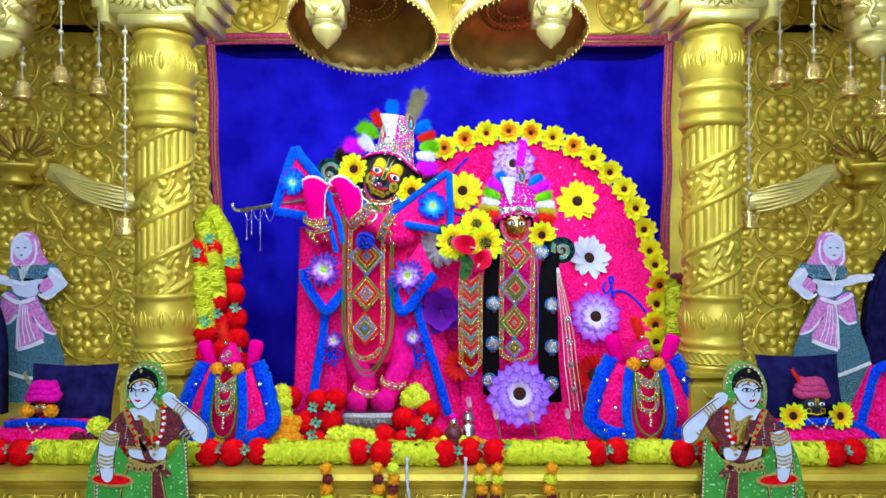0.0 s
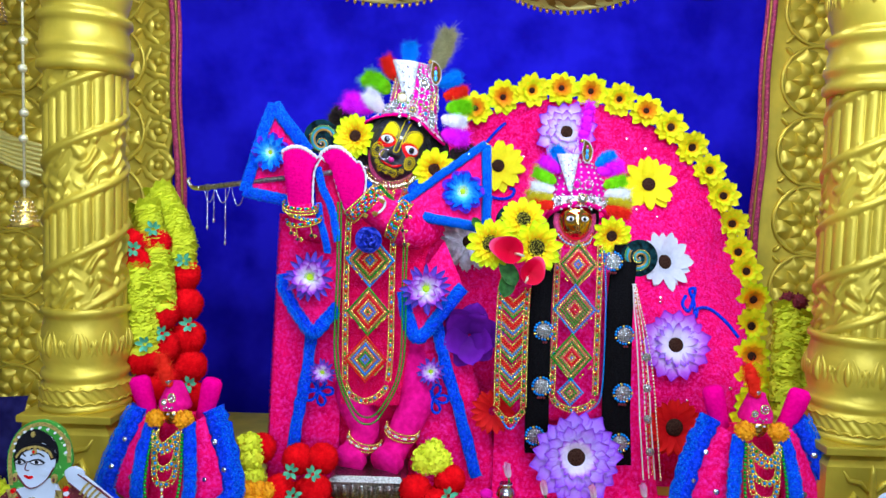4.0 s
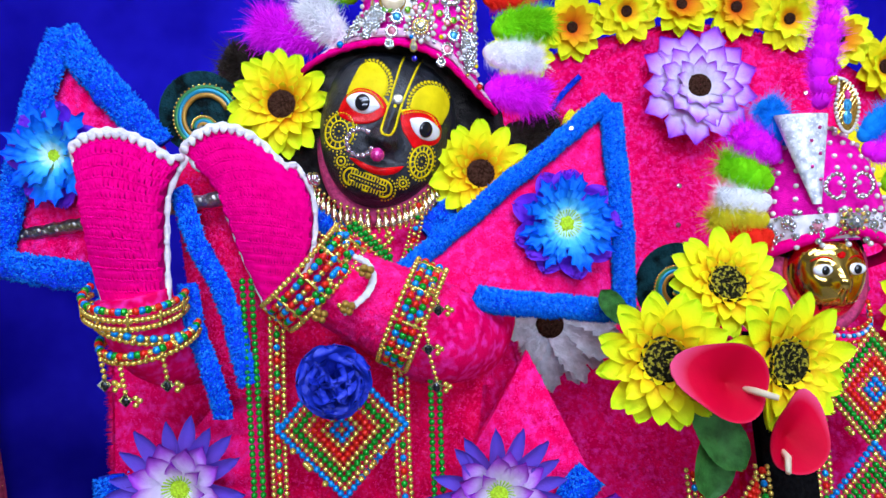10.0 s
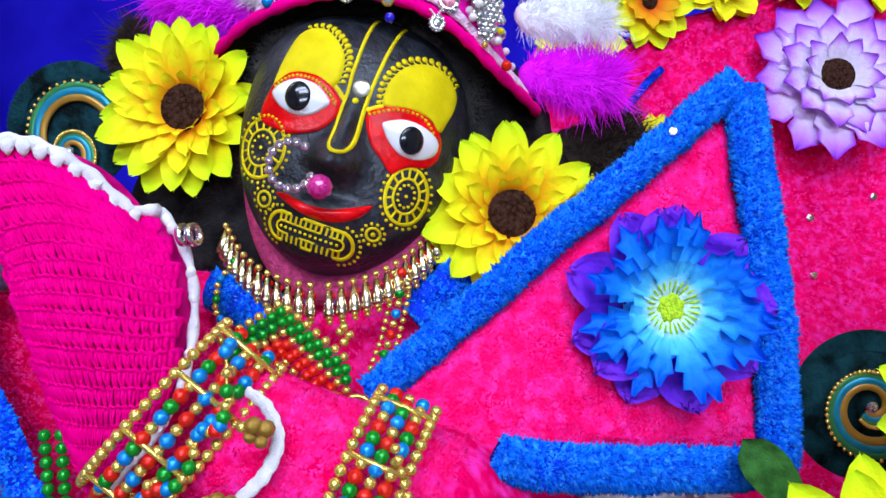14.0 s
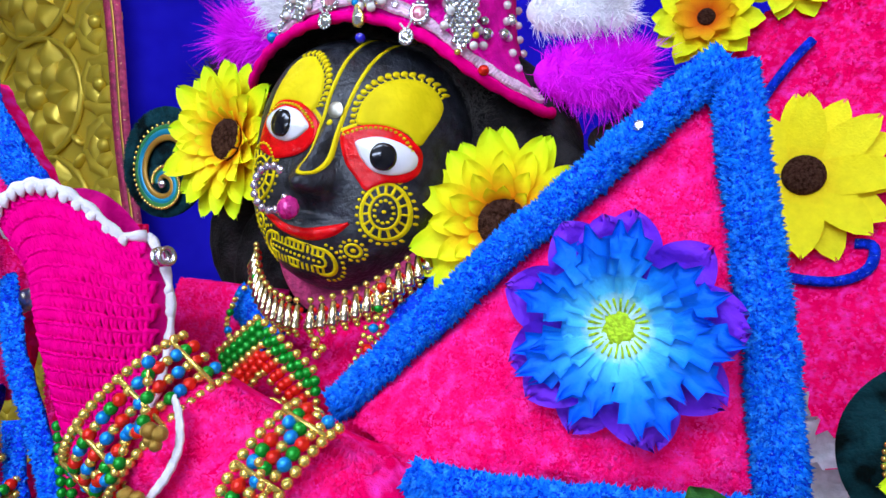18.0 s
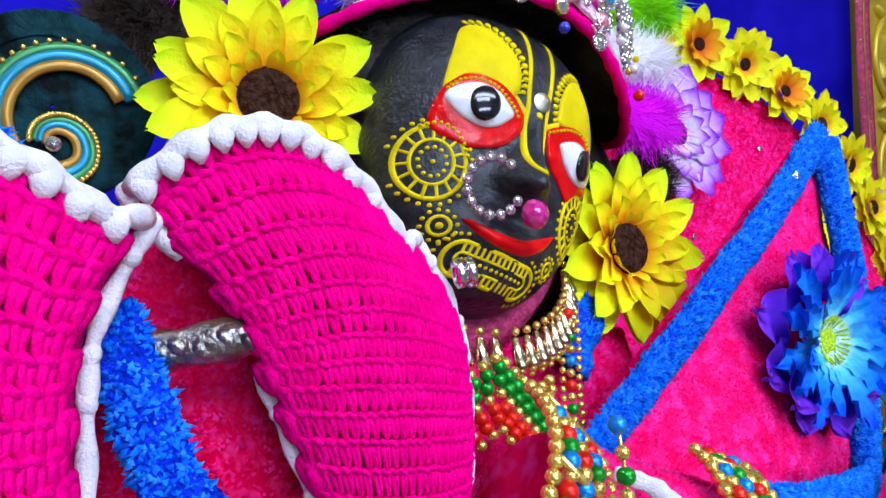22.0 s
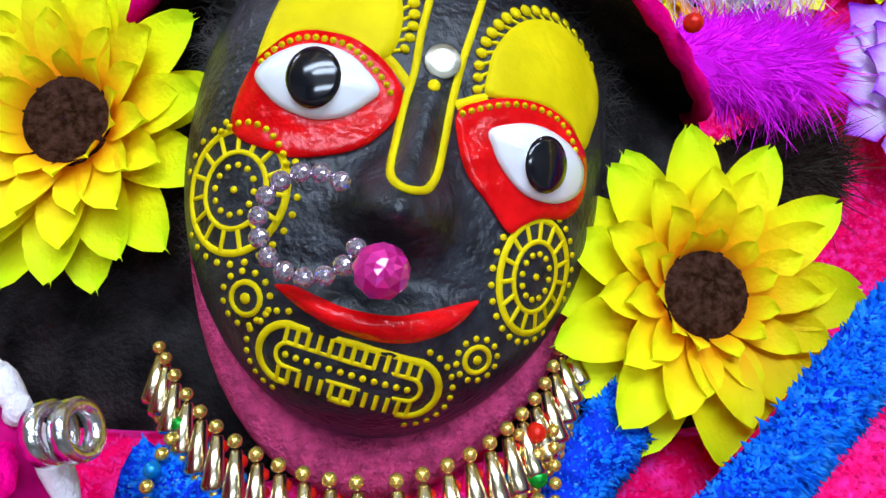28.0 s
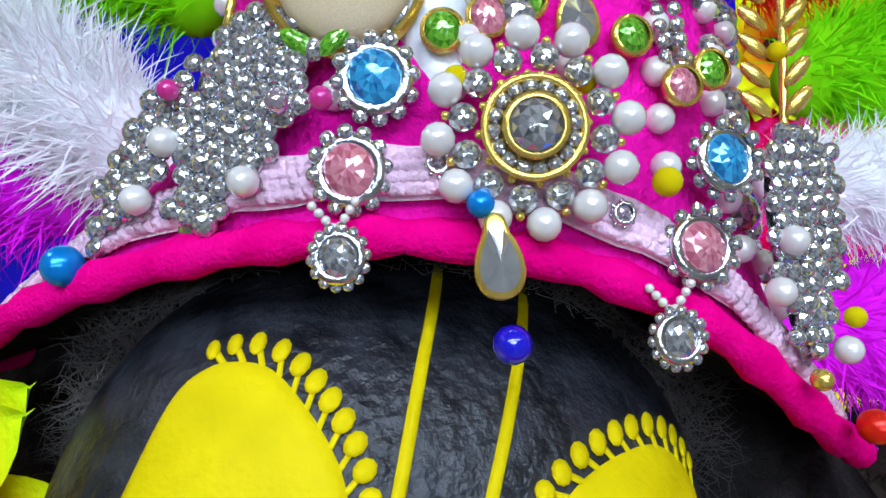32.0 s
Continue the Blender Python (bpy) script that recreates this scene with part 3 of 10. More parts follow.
for lx, ly, sx, sy in ((0, 0.35, 1.6, 0.5),):
    fx = thing("ceiling_light", "white rectangular panel light under the ceiling", "ceiling light", "panel lights")
    g = G()
    g.box((lx, ly, 2.985), (sx + 0.06, sy + 0.06, 0.03))
    part("frame", g, LAMP_GLASS, fx, smooth=False)

# Invented housing for the added rear lamp; never in view.
fx = thing("added_wall_light", "unseen white panel made up for the added rear light", "wall light")
g = G()
g.box((0, -3.07, 2.25), (3.7, 0.06, 0.56))
part("frame", g, LAMP_GLASS, fx, smooth=False)

# carved gold wall with the niche opening
OX0, OX1, OZ0, OZ1 = -0.92, 0.89, 0.93, 2.335
carved = thing("wall_altar", "gold-painted wall carved with flower rosettes around a niche", "", "", "structure")
for nm, c, s in (("wall_panel", (-1.96, 2.76, 1.66), (2.08, 0.08, 1.46)), ("wall_panel", (1.945, 2.76, 1.66), (2.11, 0.08, 1.46)),
                 ("lintel", ((OX0 + OX1) / 2, 2.76, 2.665), (6.0, 0.08, 0.65))):
    slab(nm, c, s, GOLD, parent=carved)


def rosette_mesh(r, n, ring):
    """A carved flower: round boss, ridged petals, pointed facets round them."""
    g = G()
    g.ball((0, 0, 0.002), (r * 0.23, r * 0.23, r * 0.2), 16, 6)
    for r0, r1, wide, high, turn in ((0.20, 0.74, 0.80, 0.20, 0.0), (0.46, 1.02, 0.92, 0.15, 0.5)):
        for i in range(n):
            mx = Matrix.Rotation(2 * math.pi * (i + turn) / n, 4, "Z")
            rows = []
            for k in range(10):
                t = k / 9
                w = r * wide * math.tan(math.pi / n) * (0.25 + 0.75 * math.sin(math.pi * t ** 0.9)) * (1 - t ** 3) ** 0.7
                h = r * high * (0.25 + 0.75 * math.sin(math.pi * (0.08 + 0.80 * t)))
                rows.append([mx @ Vector((r * (r0 + (r1 - r0) * t), q * w, h * (1 - abs(q) ** 1.3) - 0.003)) for q in (-1, -0.6, -0.25, 0, 0.25, 0.6, 1)])
            g.grid(rows)
    if ring:
        g.tube([(r * 1.0 * math.cos(a), r * 1.0 * math.sin(a), 0.001) for a in (2 * math.pi * k / 40 for k in range(40))], r * 0.055, 6, closed=True)
        for k in range(4):
            a = math.pi / 4 + math.pi / 2 * k
            g.ball((r * 1.18 * math.cos(a), r * 1.18 * math.sin(a), 0.0), (r * 0.16, r * 0.07, r * 0.10), 10, 5, rot=Matrix.Rotation(a, 3, "Z"))
    return g


ROS_A = rosette_mesh(0.104, 8, True).mesh("rosette", GOLD)
ROS_B = rosette_mesh(0.053, 4, False).mesh("rosette_small", GOLD)
for i in range(-7, 8):
    for k in range(8):
        x, z = (0.146 + 0.296 * i + (-0.062 if i < 0 else 0.0)) + 0.0, 2.214 - 0.2095 * k
        if abs(x) > 0.95:
            shared("rosette", ROS_A, facing((x, 2.716, z), spin=math.pi / 8 * (k % 2 * 0)), carved)
        for dx, dz in ((0.148, 0.0), (0.148, 0.105)):
            if abs(x + dx) > 0.945 and abs(x + dx) < 2.3:
                shared("rosette", ROS_B, facing((x + dx, 2.716, z + dz), spin=0.0 if dz else 0.52), carved)
for i in range(14):
    shared("rosette", ROS_A, facing((-1.9 + 0.29 * i, 2.716, 2.455), spin=0.39), carved)

# blue cloth at the back of the niche
cloth = thing("niche_curtain", "royal blue cloth stretched smoothly across the niche", "curtain")
g = G()
rows = []
for i in range(30):
    z = 0.9 + 1.432 * i / 29
    rows.append([(-0.015 + 0.90 * (j / 30 - 1), 2.815 - 0.085 * min(1, max(0, 0.90 * abs(j / 30 - 1) - 0.77) / 0.13) ** 2 + 0.006 * math.sin(j * 0.5 + 2.5 * math.sin(i * 0.11)) * (1.0 - i / 40)
                  + (0.022 * math.exp(-((j * 0.033 - 0.15 - 0.55 * (1.5 - z)) / 0.03) ** 2) if 1.25 < z < 1.55 else 0), z) for j in range(61)])
g.grid(rows)
part("cloth", g, NAVY, cloth)

border = thing("niche_border", "rose-red cloth border with gold thread edging the niche", "border trim")
for side, xt, xb in ((-1, -0.917, -0.868), (1, 0.89, 0.868)):
    for k, (w, off, ma) in enumerate(((0.020, 0.0, ROSE_TRIM), (0.007, 0.014, GOLD_DARK), (0.010, 0.022, ROSE_TRIM))):
        rows = []
        for i in range(41):
            z = 2.335 - 1.4 * i / 40
            x = xt + (xb - xt) * (i / 40) ** 0.8 + 0.004 * math.sin(i * 0.45 + side) * min(1, i / 8)
            xx = x - side * off
            rows.append([(xx - w / 2, 2.704 - 0.002 * k, z), (xx - w / 4, 2.694 - 0.002 * k, z), (xx + w / 4, 2.694 - 0.002 * k, z), (xx + w / 2, 2.704 - 0.002 * k, z)])
        g = G()
        g.grid(rows)
        part("side_band", g, ma, border)
for k, (z, w, ma) in enumerate(((2.328, 0.024, ROSE_TRIM), (2.311, 0.009, GOLD_DARK), (2.3, 0.012, ROSE_TRIM))):
    g = G()
    rows = [[(x, 2.704 - 0.002 * k, z + s * w / 2 + 0.004 * math.sin(x * 7)) if abs(s) == 1 else (x, 2.694 - 0.002 * k, z + s * w / 2 + 0.004 * math.sin(x * 7)) for s in (-1, -0.5, 0.5, 1)]
            for x in (-0.93 + 1.83 * i / 40 for i in range(41))]
    g.grid(rows)
    part("top_band", g, ma, border)

# altar platform
altar = thing("altar_platform", "gold-painted altar platform with a carved scroll front", "altar", "", "structure")
g = G()
prof = [(2.74, 0.925), (1.80, 0.925), (1.782, 0.92), (1.778, 0.905), (1.79, 0.897), (1.80, 0.893), (1.795, 0.888), (1.81, 0.880), (1.822, 0.868), (1.822, 0.66), (1.80, 0.64), (1.79, 0.62), (1.82, 0.60), (1.83, 0.0)]
g.grid([[(x, y, z) for y, z in prof] for x in (-3.0, -1.0, 1.0, 3.0)])
part("body", g, GOLD, altar, smooth=False)


def scroll_mesh():
    g = G()
    for sgn in (-1, 1):
        pts = [(sgn * (0.012 + 0.038 * t * math.cos(5.5 * t) * 1.3), -0.004, 0.028 * math.sin(5.5 * t) * t) for t in (k / 16 for k in range(17))]
        g.tube(pts, [0.006 - 0.0035 * k / 16 for k in range(17)], 6)
        for a in (0.4, 1.1, 1.9):
            g.ball((sgn * (0.03 + 0.02 * math.cos(a)), -0.003, 0.035 * math.sin(a) - 0.02), (0.012, 0.006, 0.005), 8, 5, rot=Matrix.Rotation(a * sgn, 3, "Y"))
    g.ball((0, -0.004, 0.0), (0.008, 0.008, 0.03), 8, 6)
    return g


SCROLL = scroll_mesh().mesh("scroll", GOLD)
for i in range(29):
    shared("scroll", SCROLL, Matrix.Translation((-1.5 + 0.108 * i, 1.82, 0.834 if i % 2 else 0.828)) @ Matrix.Diagonal((1.15, 1.5, 1.15 if i % 2 else -1.15, 1)), altar)


def acanthus(g, z0, z1, n, r):
    """Raised pointed leaves with curling side lobes round a bulb."""
    h = z1 - z0

    def on(a, v, lift=0.0):
        rr = r + lift - 0.010 * (2 * v - 1.05) ** 2
        return (rr * math.cos(a), rr * math.sin(a), z0 + h * v)

    w = math.pi / n
    for k in range(n):
        a = 2 * math.pi * k / n
        g.tube([on(a, 0.10 + 0.78 * t, 0.001) for t in (q / 8 for q in range(9))], [0.0015 + 0.0062 * math.sin(math.pi * (q / 8) ** 0.8) for q in range(9)], 8)
        for s in (-1, 1):
            g.tube([on(a + s * w * f, v, 0.0005) for f, v in ((0.04, 0.0), (0.40, 0.12), (0.62, 0.38), (0.52, 0.66), (0.26, 0.88), (0.02, 1.0))], [0.0022, 0.0036, 0.0046, 0.0040, 0.0030, 0.0015], 6)
            g.tube([on(a + s * w * f, v, 0.0005) for f, v in ((0.55, 0.06), (0.84, 0.22), (0.98, 0.48), (0.88, 0.66), (0.76, 0.58), (0.80, 0.48))], [0.0022, 0.0040, 0.0040, 0.0034, 0.0026, 0.0020], 6)
            g.tube([on(a + s * w * f, v, 0.0) for f, v in ((0.14, 0.14), (0.30, 0.34), (0.28, 0.58), (0.14, 0.74))], [0.0015, 0.0030, 0.0028, 0.0012], 6)


# columns with spiral bands
def column_mesh():
    out = {}
    g = G()
    nz, ns = 150, 300
    rows = []
    for i in range(nz + 1):
        z = 1.372 + (1.848 - 1.372) * i / nz
        row = []
        for j in range(ns):
            a = 2 * math.pi * j / ns
            ph = ((z - 0.115 * (a / math.pi)) / 0.115) % 2.0
            edge = min(abs(ph), abs(ph - 1), abs(ph - 2))
            r = 0.083
            if edge < 0.1:
                r += 0.008 * math.cos(edge / 0.1 * math.pi / 2)
            elif ph < 1:
                r += 0.007 * abs(math.sin(a * 10)) ** 0.7 - 0.003
            else:
                r += 0.008 * max(0, math.sin(a * 9 + 2.0 * math.sin(z * 70)) * math.sin(z * 130 - a * 7 + 1.5 * math.sin(a * 9))) ** 0.6 - 0.002
            row.append((r * math.cos(a), r * math.sin(a), z))
        rows.append(row)
    g.grid(rows, 0, True)
    out["shaft"] = g
    g = G()
    g.lathe([(0.06, 2.13), (0.093, 2.125), (0.097, 2.115), (0.092, 2.107), (0.084, 2.10), (0.086, 2.088), (0.094, 2.07), (0.097, 2.04), (0.095, 2.005), (0.086, 1.975), (0.084, 1.968),
             (0.097, 1.962), (0.098, 1.95), (0.092, 1.945), (0.088, 1.935), (0.092, 1.925), (0.092, 1.905), (0.098, 1.9), (0.098, 1.89), (0.093, 1.884), (0.09, 1.872), (0.098, 1.866), (0.099, 1.853), (0.09, 1.846), (0.083, 1.845)], 48)
    acanthus(g, 1.995, 2.075, 9, 0.0955)
    out["capital"] = g
    g = G()
    g.lathe([(0.083, 1.373), (0.094, 1.370), (0.095, 1.36), (0.088, 1.354), (0.086, 1.346), (0.092, 1.325), (0.096, 1.30), (0.093, 1.265), (0.085, 1.245), (0.093, 1.24), (0.095, 1.228), (0.088, 1.222),
             (0.089, 1.216), (0.093, 1.213), (0.0945, 1.208), (0.0945, 1.203), (0.0945, 1.198), (0.0945, 1.193), (0.0945, 1.188), (0.0945, 1.183), (0.0935, 1.178), (0.092, 1.175), (0.098, 1.172), (0.099, 1.165), (0.095, 1.16)], 216,
            wob=lambda a, z: 0.0042 * abs(math.sin(a * 15 + z * 150)) - 0.001 if 1.177 < z < 1.211 else 0.0)
    # scalloped edges of the rope band
    for z, s in ((1.212, -1), (1.1775, 1)):
        g.tube([(0.0975 * math.cos(a), 0.0975 * math.sin(a), z + s * 0.0045 * abs(math.sin(a * 12))) for a in (2 * math.pi * k / 192 for k in range(192))], 0.0026, 6, closed=True)
    acanthus(g, 1.262, 1.333, 9, 0.0945)
    out["base"] = g
    g = G()
    g.box((0, 0, 1.036), (0.196, 0.196, 0.217))
    g.box((0, 0, 1.152), (0.206, 0.206, 0.016))
    g.box((0, 0, 0.936), (0.212, 0.212, 0.022))
    out["plinth"] = g
    g = G()
    for q in range(4):
        mx = Matrix.Rotation(math.pi / 2 * q, 3, "Z")
        for s in (-1, 1):
            g.tube([mx @ Vector((s * x, -0.099, z)) for x, z in ((0.004, 0.985), (0.034, 1.005), (0.05, 1.04), (0.036, 1.068), (0.016, 1.056), (0.022, 1.038), (0.032, 1.044))], [0.003, 0.006, 0.007, 0.006, 0.005, 0.004, 0.003], 7)
            g.tube([mx @ Vector((s * x, -0.099, z)) for x, z in ((0.006, 1.07), (0.026, 1.09), (0.05, 1.094), (0.062, 1.112))], [0.003, 0.006, 0.005, 0.002], 7)
        g.tube([mx @ Vector((0, -0.099, z)) for z in (0.985, 1.02, 1.06, 1.10, 1.125)], [0.003, 0.006, 0.009, 0.007, 0.002], 7)
    out["plinth_carving"] = g
    g = G()
    for z, w, h in ((2.145, 0.2, 0.03), (2.175, 0.25, 0.03), (2.27, 0.27, 0.16)):
        g.box((0, 0, z), (w, 0.22, h))
    for s in (-1, 1):
        for k in range(4):
            g.box((s * (0.15 + 0.018 * k), 0, 2.24 + 0.03 * k), (0.03, 0.2, 0.2 - 0.02 * k))
        for k in range(5):
            g.ball((s * (0.02 + 0.022 * k), -0.113, 2.19 + 0.006 * k), (0.012, 0.012, 0.028), 8, 5, rot=Matrix.Rotation(s * -0.5, 3, "Y"))
    g.ball((0, -0.115, 2.19), (0.016, 0.016, 0.02), 10, 6)
    out["bracket"] = g
    return out


cm = {k: v.mesh(k, GOLD_PALE if k == "bracket" else GOLD, k not in ("plinth",)) for k, v in column_mesh().items()}
for x, y, sp in ((-0.820, 2.04, 2.2), (0.775, 2.0, 0.6)):
    col = thing("column", "gold-painted carved column with spiral bands, standing on the altar", "column", "altar columns", "structure", at=pose(x, y, 0, 0, 0, 0) @ Matrix.Diagonal((0.92, 0.92, 1, 1)))
    for k, me in cm.items():
        shared(k, me, Matrix.Rotation(sp, 4, "Z") if k in ("shaft", "base", "capital") else Matrix(), col)

# front beam of the canopy with hanging drops
beam = thing("canopy_beam", "pale gold carved beam with hanging drop finials", "beam", "", "structure")
g = G()
g.box((0, 2.0, 2.47), (5.0, 0.22, 0.3))
part("beam", g, GOLD_PALE, beam, smooth=False)


def drop_mesh():
    g = G()
    g.lathe([(0.0005, 2.06), (0.01, 2.068), (0.028, 2.085), (0.04, 2.105), (0.041, 2.118), (0.034, 2.124), (0.05, 2.126), (0.05, 2.13)], 24)
    for z, w in ((2.155, 0.1), (2.205, 0.115), (2.265, 0.14), (2.31, 0.16)):
        g.box((0, 0, z), (w, 0.1, 0.055))
    for s in (-1, 1):
        for k in range(5):
            g.ball((s * (0.028 + 0.022 * k), -0.035, 2.165 + 0.028 * k), (0.02, 0.03, 0.013), 8, 5, rot=Matrix.Rotation(s * -0.9, 3, "Y"))
        g.tube([(s * 0.03, -0.056, 2.14), (s * 0.045, -0.058, 2.17), (s * 0.03, -0.058, 2.2), (s * 0.05, -0.058, 2.23)], 0.006, 6)
    return g


DROP = drop_mesh().mesh("drop", GOLD_PALE)
for x in (-0.325, 0.302):
    shared("drop", DROP, Matrix.Translation((x, 1.94, 0)), beam)
for x in (-1.26, 1.235):
    shared("drop", DROP, Matrix.Translation((x, 1.98, -0.02)) @ Matrix.Diagonal((1.2, 1, 1, 1)), beam)

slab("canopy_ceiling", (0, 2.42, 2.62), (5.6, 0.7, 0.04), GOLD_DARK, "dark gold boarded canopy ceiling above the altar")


# parasols hanging above the deities
def parasol(c, r, tiltx, tilty, label):
    th = thing("parasol", label, "parasol", "hanging parasols", at=pose(*c, tiltx, tilty, 0))
    g = G()
    prof = []
    for k in range(24):
        t = k / 23
        prof.append((r * math.cos(t * math.pi / 2) ** 0.75 + 0.001, 0.62 * r * math.sin(t * math.pi / 2) + 0.003 * math.sin(k * 3.0)))
    g.lathe(prof, 64, wob=lambda a, z: 0.0035 * math.sin(a * 26) * math.sin(z * 130))
    g.lathe([(a * 0.985, b - 0.004) for a, b in prof], 64, wob=lambda a, z: 0.0035 * math.sin(a * 26) * math.sin(z * 130))
    part("bowl", g, GOLD_DARK, th, "embossed old gold underside")
    g = G()
    g.lathe([(r * 1.0, -0.006), (r * 1.02, 0.0), (r * 1.02, 0.022), (r * 0.995, 0.026), (r * 0.985, 0.02), (r * 0.985, -0.004), (r * 1.0, -0.006)], 64)
    part("rim", g, GOLD_PALE, th)
    for k, (rr, z) in enumerate(((0.5, 0.50), (0.42, 0.535), (0.34, 0.56), (0.26, 0.58))):
        g = G()
        for i in range(int(90 * rr)):
            a = 2 * math.pi * i / int(90 * rr)
            g.ball((rr * r * math.cos(a), rr * r * math.sin(a), z * r - 0.012), 0.0055, 6, 4)
        part("bead_ring", g, GOLD_METAL if k % 2 else GOLD_DARK, th)
    g = G()
    for i in range(72):
        a = 2 * math.pi * i / 72
        g.ball((r * 1.005 * math.cos(a), r * 1.005 * math.sin(a), -0.01), (0.005, 0.005, 0.008), 6, 4)
    part("bead_fringe", g, GOLD_METAL, th)
    g = G()
    g.tube([(0, 0, 0.6 * r), (0, 0, 0.6 * r + 0.3)], 0.006, 8)
    part("hanging_rod", g, GOLD_DARK, th)


parasol((-0.255, 2.2, 2.19), 0.235, -17, 3, "old gold metal parasol with pale rim hanging over the flute player")
parasol((0.24, 2.2, 2.175), 0.215, -17, -4, "amber gold metal parasol with pale rim hanging over the second deity")

# ---- the flute-playing deity: painted stone statue ----
FC, FS = math.cos(radians(16)), math.sin(radians(16))
FX, FZ, FA, FB = -0.187, 1.7285, 0.0635, 0.0695


def face_uv(x, z):
    dx, dz = x - FX, z - FZ
    return dx * FC - dz * FS, dx * FS + dz * FC


def face_xz(u, v):
    return FX + u * FC + v * FS, FZ - u * FS + v * FC


def face_tilt(u, v):
    """The head is turned a little and its chin comes forward."""
    return 0.09 * u + (0.15 if v < 0 else 0.01) * v - 0.0015


def face_power(v):
    return 2.5 if v > 0 else 2.0


def face_wide(v):
    return FA * (1 + 0.07 * min(0, v) / FB)


def face_high(v):
    return FB * 1.03 if v > 0 else FB * 1.11


def face_y(x, z):
    """Depth of the face's surface at x, z."""
    u, v = face_uv(x, z)
    p = face_power(v)
    rho = min(1.0, (abs(u) / face_wide(v)) ** p + (abs(v) / face_high(v)) ** p) ** (2 / p)
    k = min(1.0, max(0.0, -v / 0.045))
    y = 2.226 + face_tilt(u, v) - 0.051 * math.sqrt(max(0.0, 1 - rho ** (1.38 + 0.38 * k * k * (3 - 2 * k))))
    # nose ridge from the brow to the tip, ending sharply below
    ax, az, bx, bz = -0.174, 1.754, -0.190, 1.7125
    L2 = (bx - ax) ** 2 + (bz - az) ** 2
    s = ((x - ax) * (bx - ax) + (z - az) * (bz - az)) / L2
    d = ((x - ax) * (bz - az) - (z - az) * (bx - ax)) / math.sqrt(L2)
    if s > 0:
        h = 0.0200 * min(1, s) ** 1.3 * (1 if s < 1 else math.exp(-((s - 1) / 0.13) ** 2))
        w = 0.0042 + 0.0042 * min(1, s) ** 2
        y -= h * math.exp(-(d / w) ** 2)
        y -= 0.0055 * math.exp(-((s - 0.93) / 0.16) ** 2) * (math.exp(-((d - 0.009) / 0.0048) ** 2) + math.exp(-((d + 0.009) / 0.0048) ** 2))
    # lips
    lu, lv = u + 0.002, v + 0.040
    y -= 0.005 * math.exp(-(lu / 0.02) ** 2 - (lv / 0.0065) ** 2)
    y += 0.003 * math.exp(-(lu / 0.02) ** 2 - ((lv - 0.0085) / 0.003) ** 2)
    # chin
    y -= 0.005 * math.exp(-(u / 0.032) ** 2 - ((v + 0.061) / 0.017) ** 2) * math.sqrt(max(0.0, 1 - rho ** 3))
    return y


def on_face(x, z, off):
    return (x, face_y(x, z) - off, z)


def face_edge(a, k=1.0):
    """A point on the face's outline, drawn in by k."""
    c, sn = math.cos(a), math.sin(a)
    q = 2 / face_power(sn)
    v = face_high(sn) * k * math.copysign(abs(sn) ** q, sn)
    return face_wide(v) * k * math.copysign(abs(c) ** q, c), v


fg = G()
rows = []
for i in range(64):
    k = math.sin(i / 63 * math.pi / 2)
    row = []
    for j in range(110):
        a = 2 * math.pi * j / 110
        x, z = face_xz(*face_edge(a, k))
        row.append(on_face(x, z, 0))
    rows.append(row)
for i in range(1, 8):
    k = math.cos(i / 8 * math.pi / 2) ** 0.6
    row = []
    for j in range(110):
        x, z = face_xz(*face_edge(2 * math.pi * j / 110, k))
        row.append((x, 2.226 + face_tilt(*face_uv(x, z)) + 0.05 * math.sin(i / 8 * math.pi / 2), z))
    rows.append(row)
fg.grid(rows, 0, True)


def paint(shape, m, off, bulge=0.0, n=40, rings=7, core=(0, 0)):
    """A raised patch of paint: shape(angle) gives x, z of its edge, core its middle."""
    edge = [shape(2 * math.pi * j / n) for j in range(n)]
    rows = []
    for i in range(rings + 2):
        k = min(1, i / rings)
        row = []
        for ex, ez in edge:
            x, z = core[0] + (ex - core[0]) * k, core[1] + (ez - core[1]) * k
            row.append(on_face(x, z, (off + bulge * (1 - k * k)) if i <= rings else -0.0006))
        rows.append(row)
    fg.grid(rows, m, True)


def ell(cx, cz, ru, rv, deg, power=2.0, lens=0.0):
    c, s = math.cos(radians(deg)), math.sin(radians(deg))
    def f(a):
        ca, sa = math.cos(a), math.sin(a)
        u = ru * math.copysign(abs(ca) ** (2 / power), ca)
        v = rv * math.copysign(abs(sa) ** (2 / power), sa)
        if lens:
            v = rv * math.copysign((1 - (u / ru) ** 2) ** lens, sa)
        return cx + u * c - v * s, cz + u * s + v * c
    return f


def stroke(pts, w, m=1, off=0.0007, closed=False):
    pts = [Vector((p[0], 0, p[1])) for p in pts]
    k = len(pts)
    rows = []
    for i, p in enumerate(pts):
        a = pts[(i + 1) % k] if closed or i < k - 1 else p
        b = pts[i - 1] if closed or i > 0 else p
        d = (a - b).normalized()
        s = Vector((-d.z, 0, d.x)) * (w / 2)
        rows.append([on_face(p.x - s.x, p.z - s.z, -0.0004), on_face(p.x - s.x * 0.7, p.z - s.z * 0.7, off), on_face(p.x + s.x * 0.7, p.z + s.z * 0.7, off), on_face(p.x + s.x, p.z + s.z, -0.0004)])
    fg.grid(rows, m, False, closed)


def dot(x, z, r, m=1, off=0.0008, stretch=1.0, deg=0.0):
    r *= 1.18
    paint(ell(x, z, r * stretch, r, deg), m, off * 0.6, off * 0.5, 10, 2, (x, z))


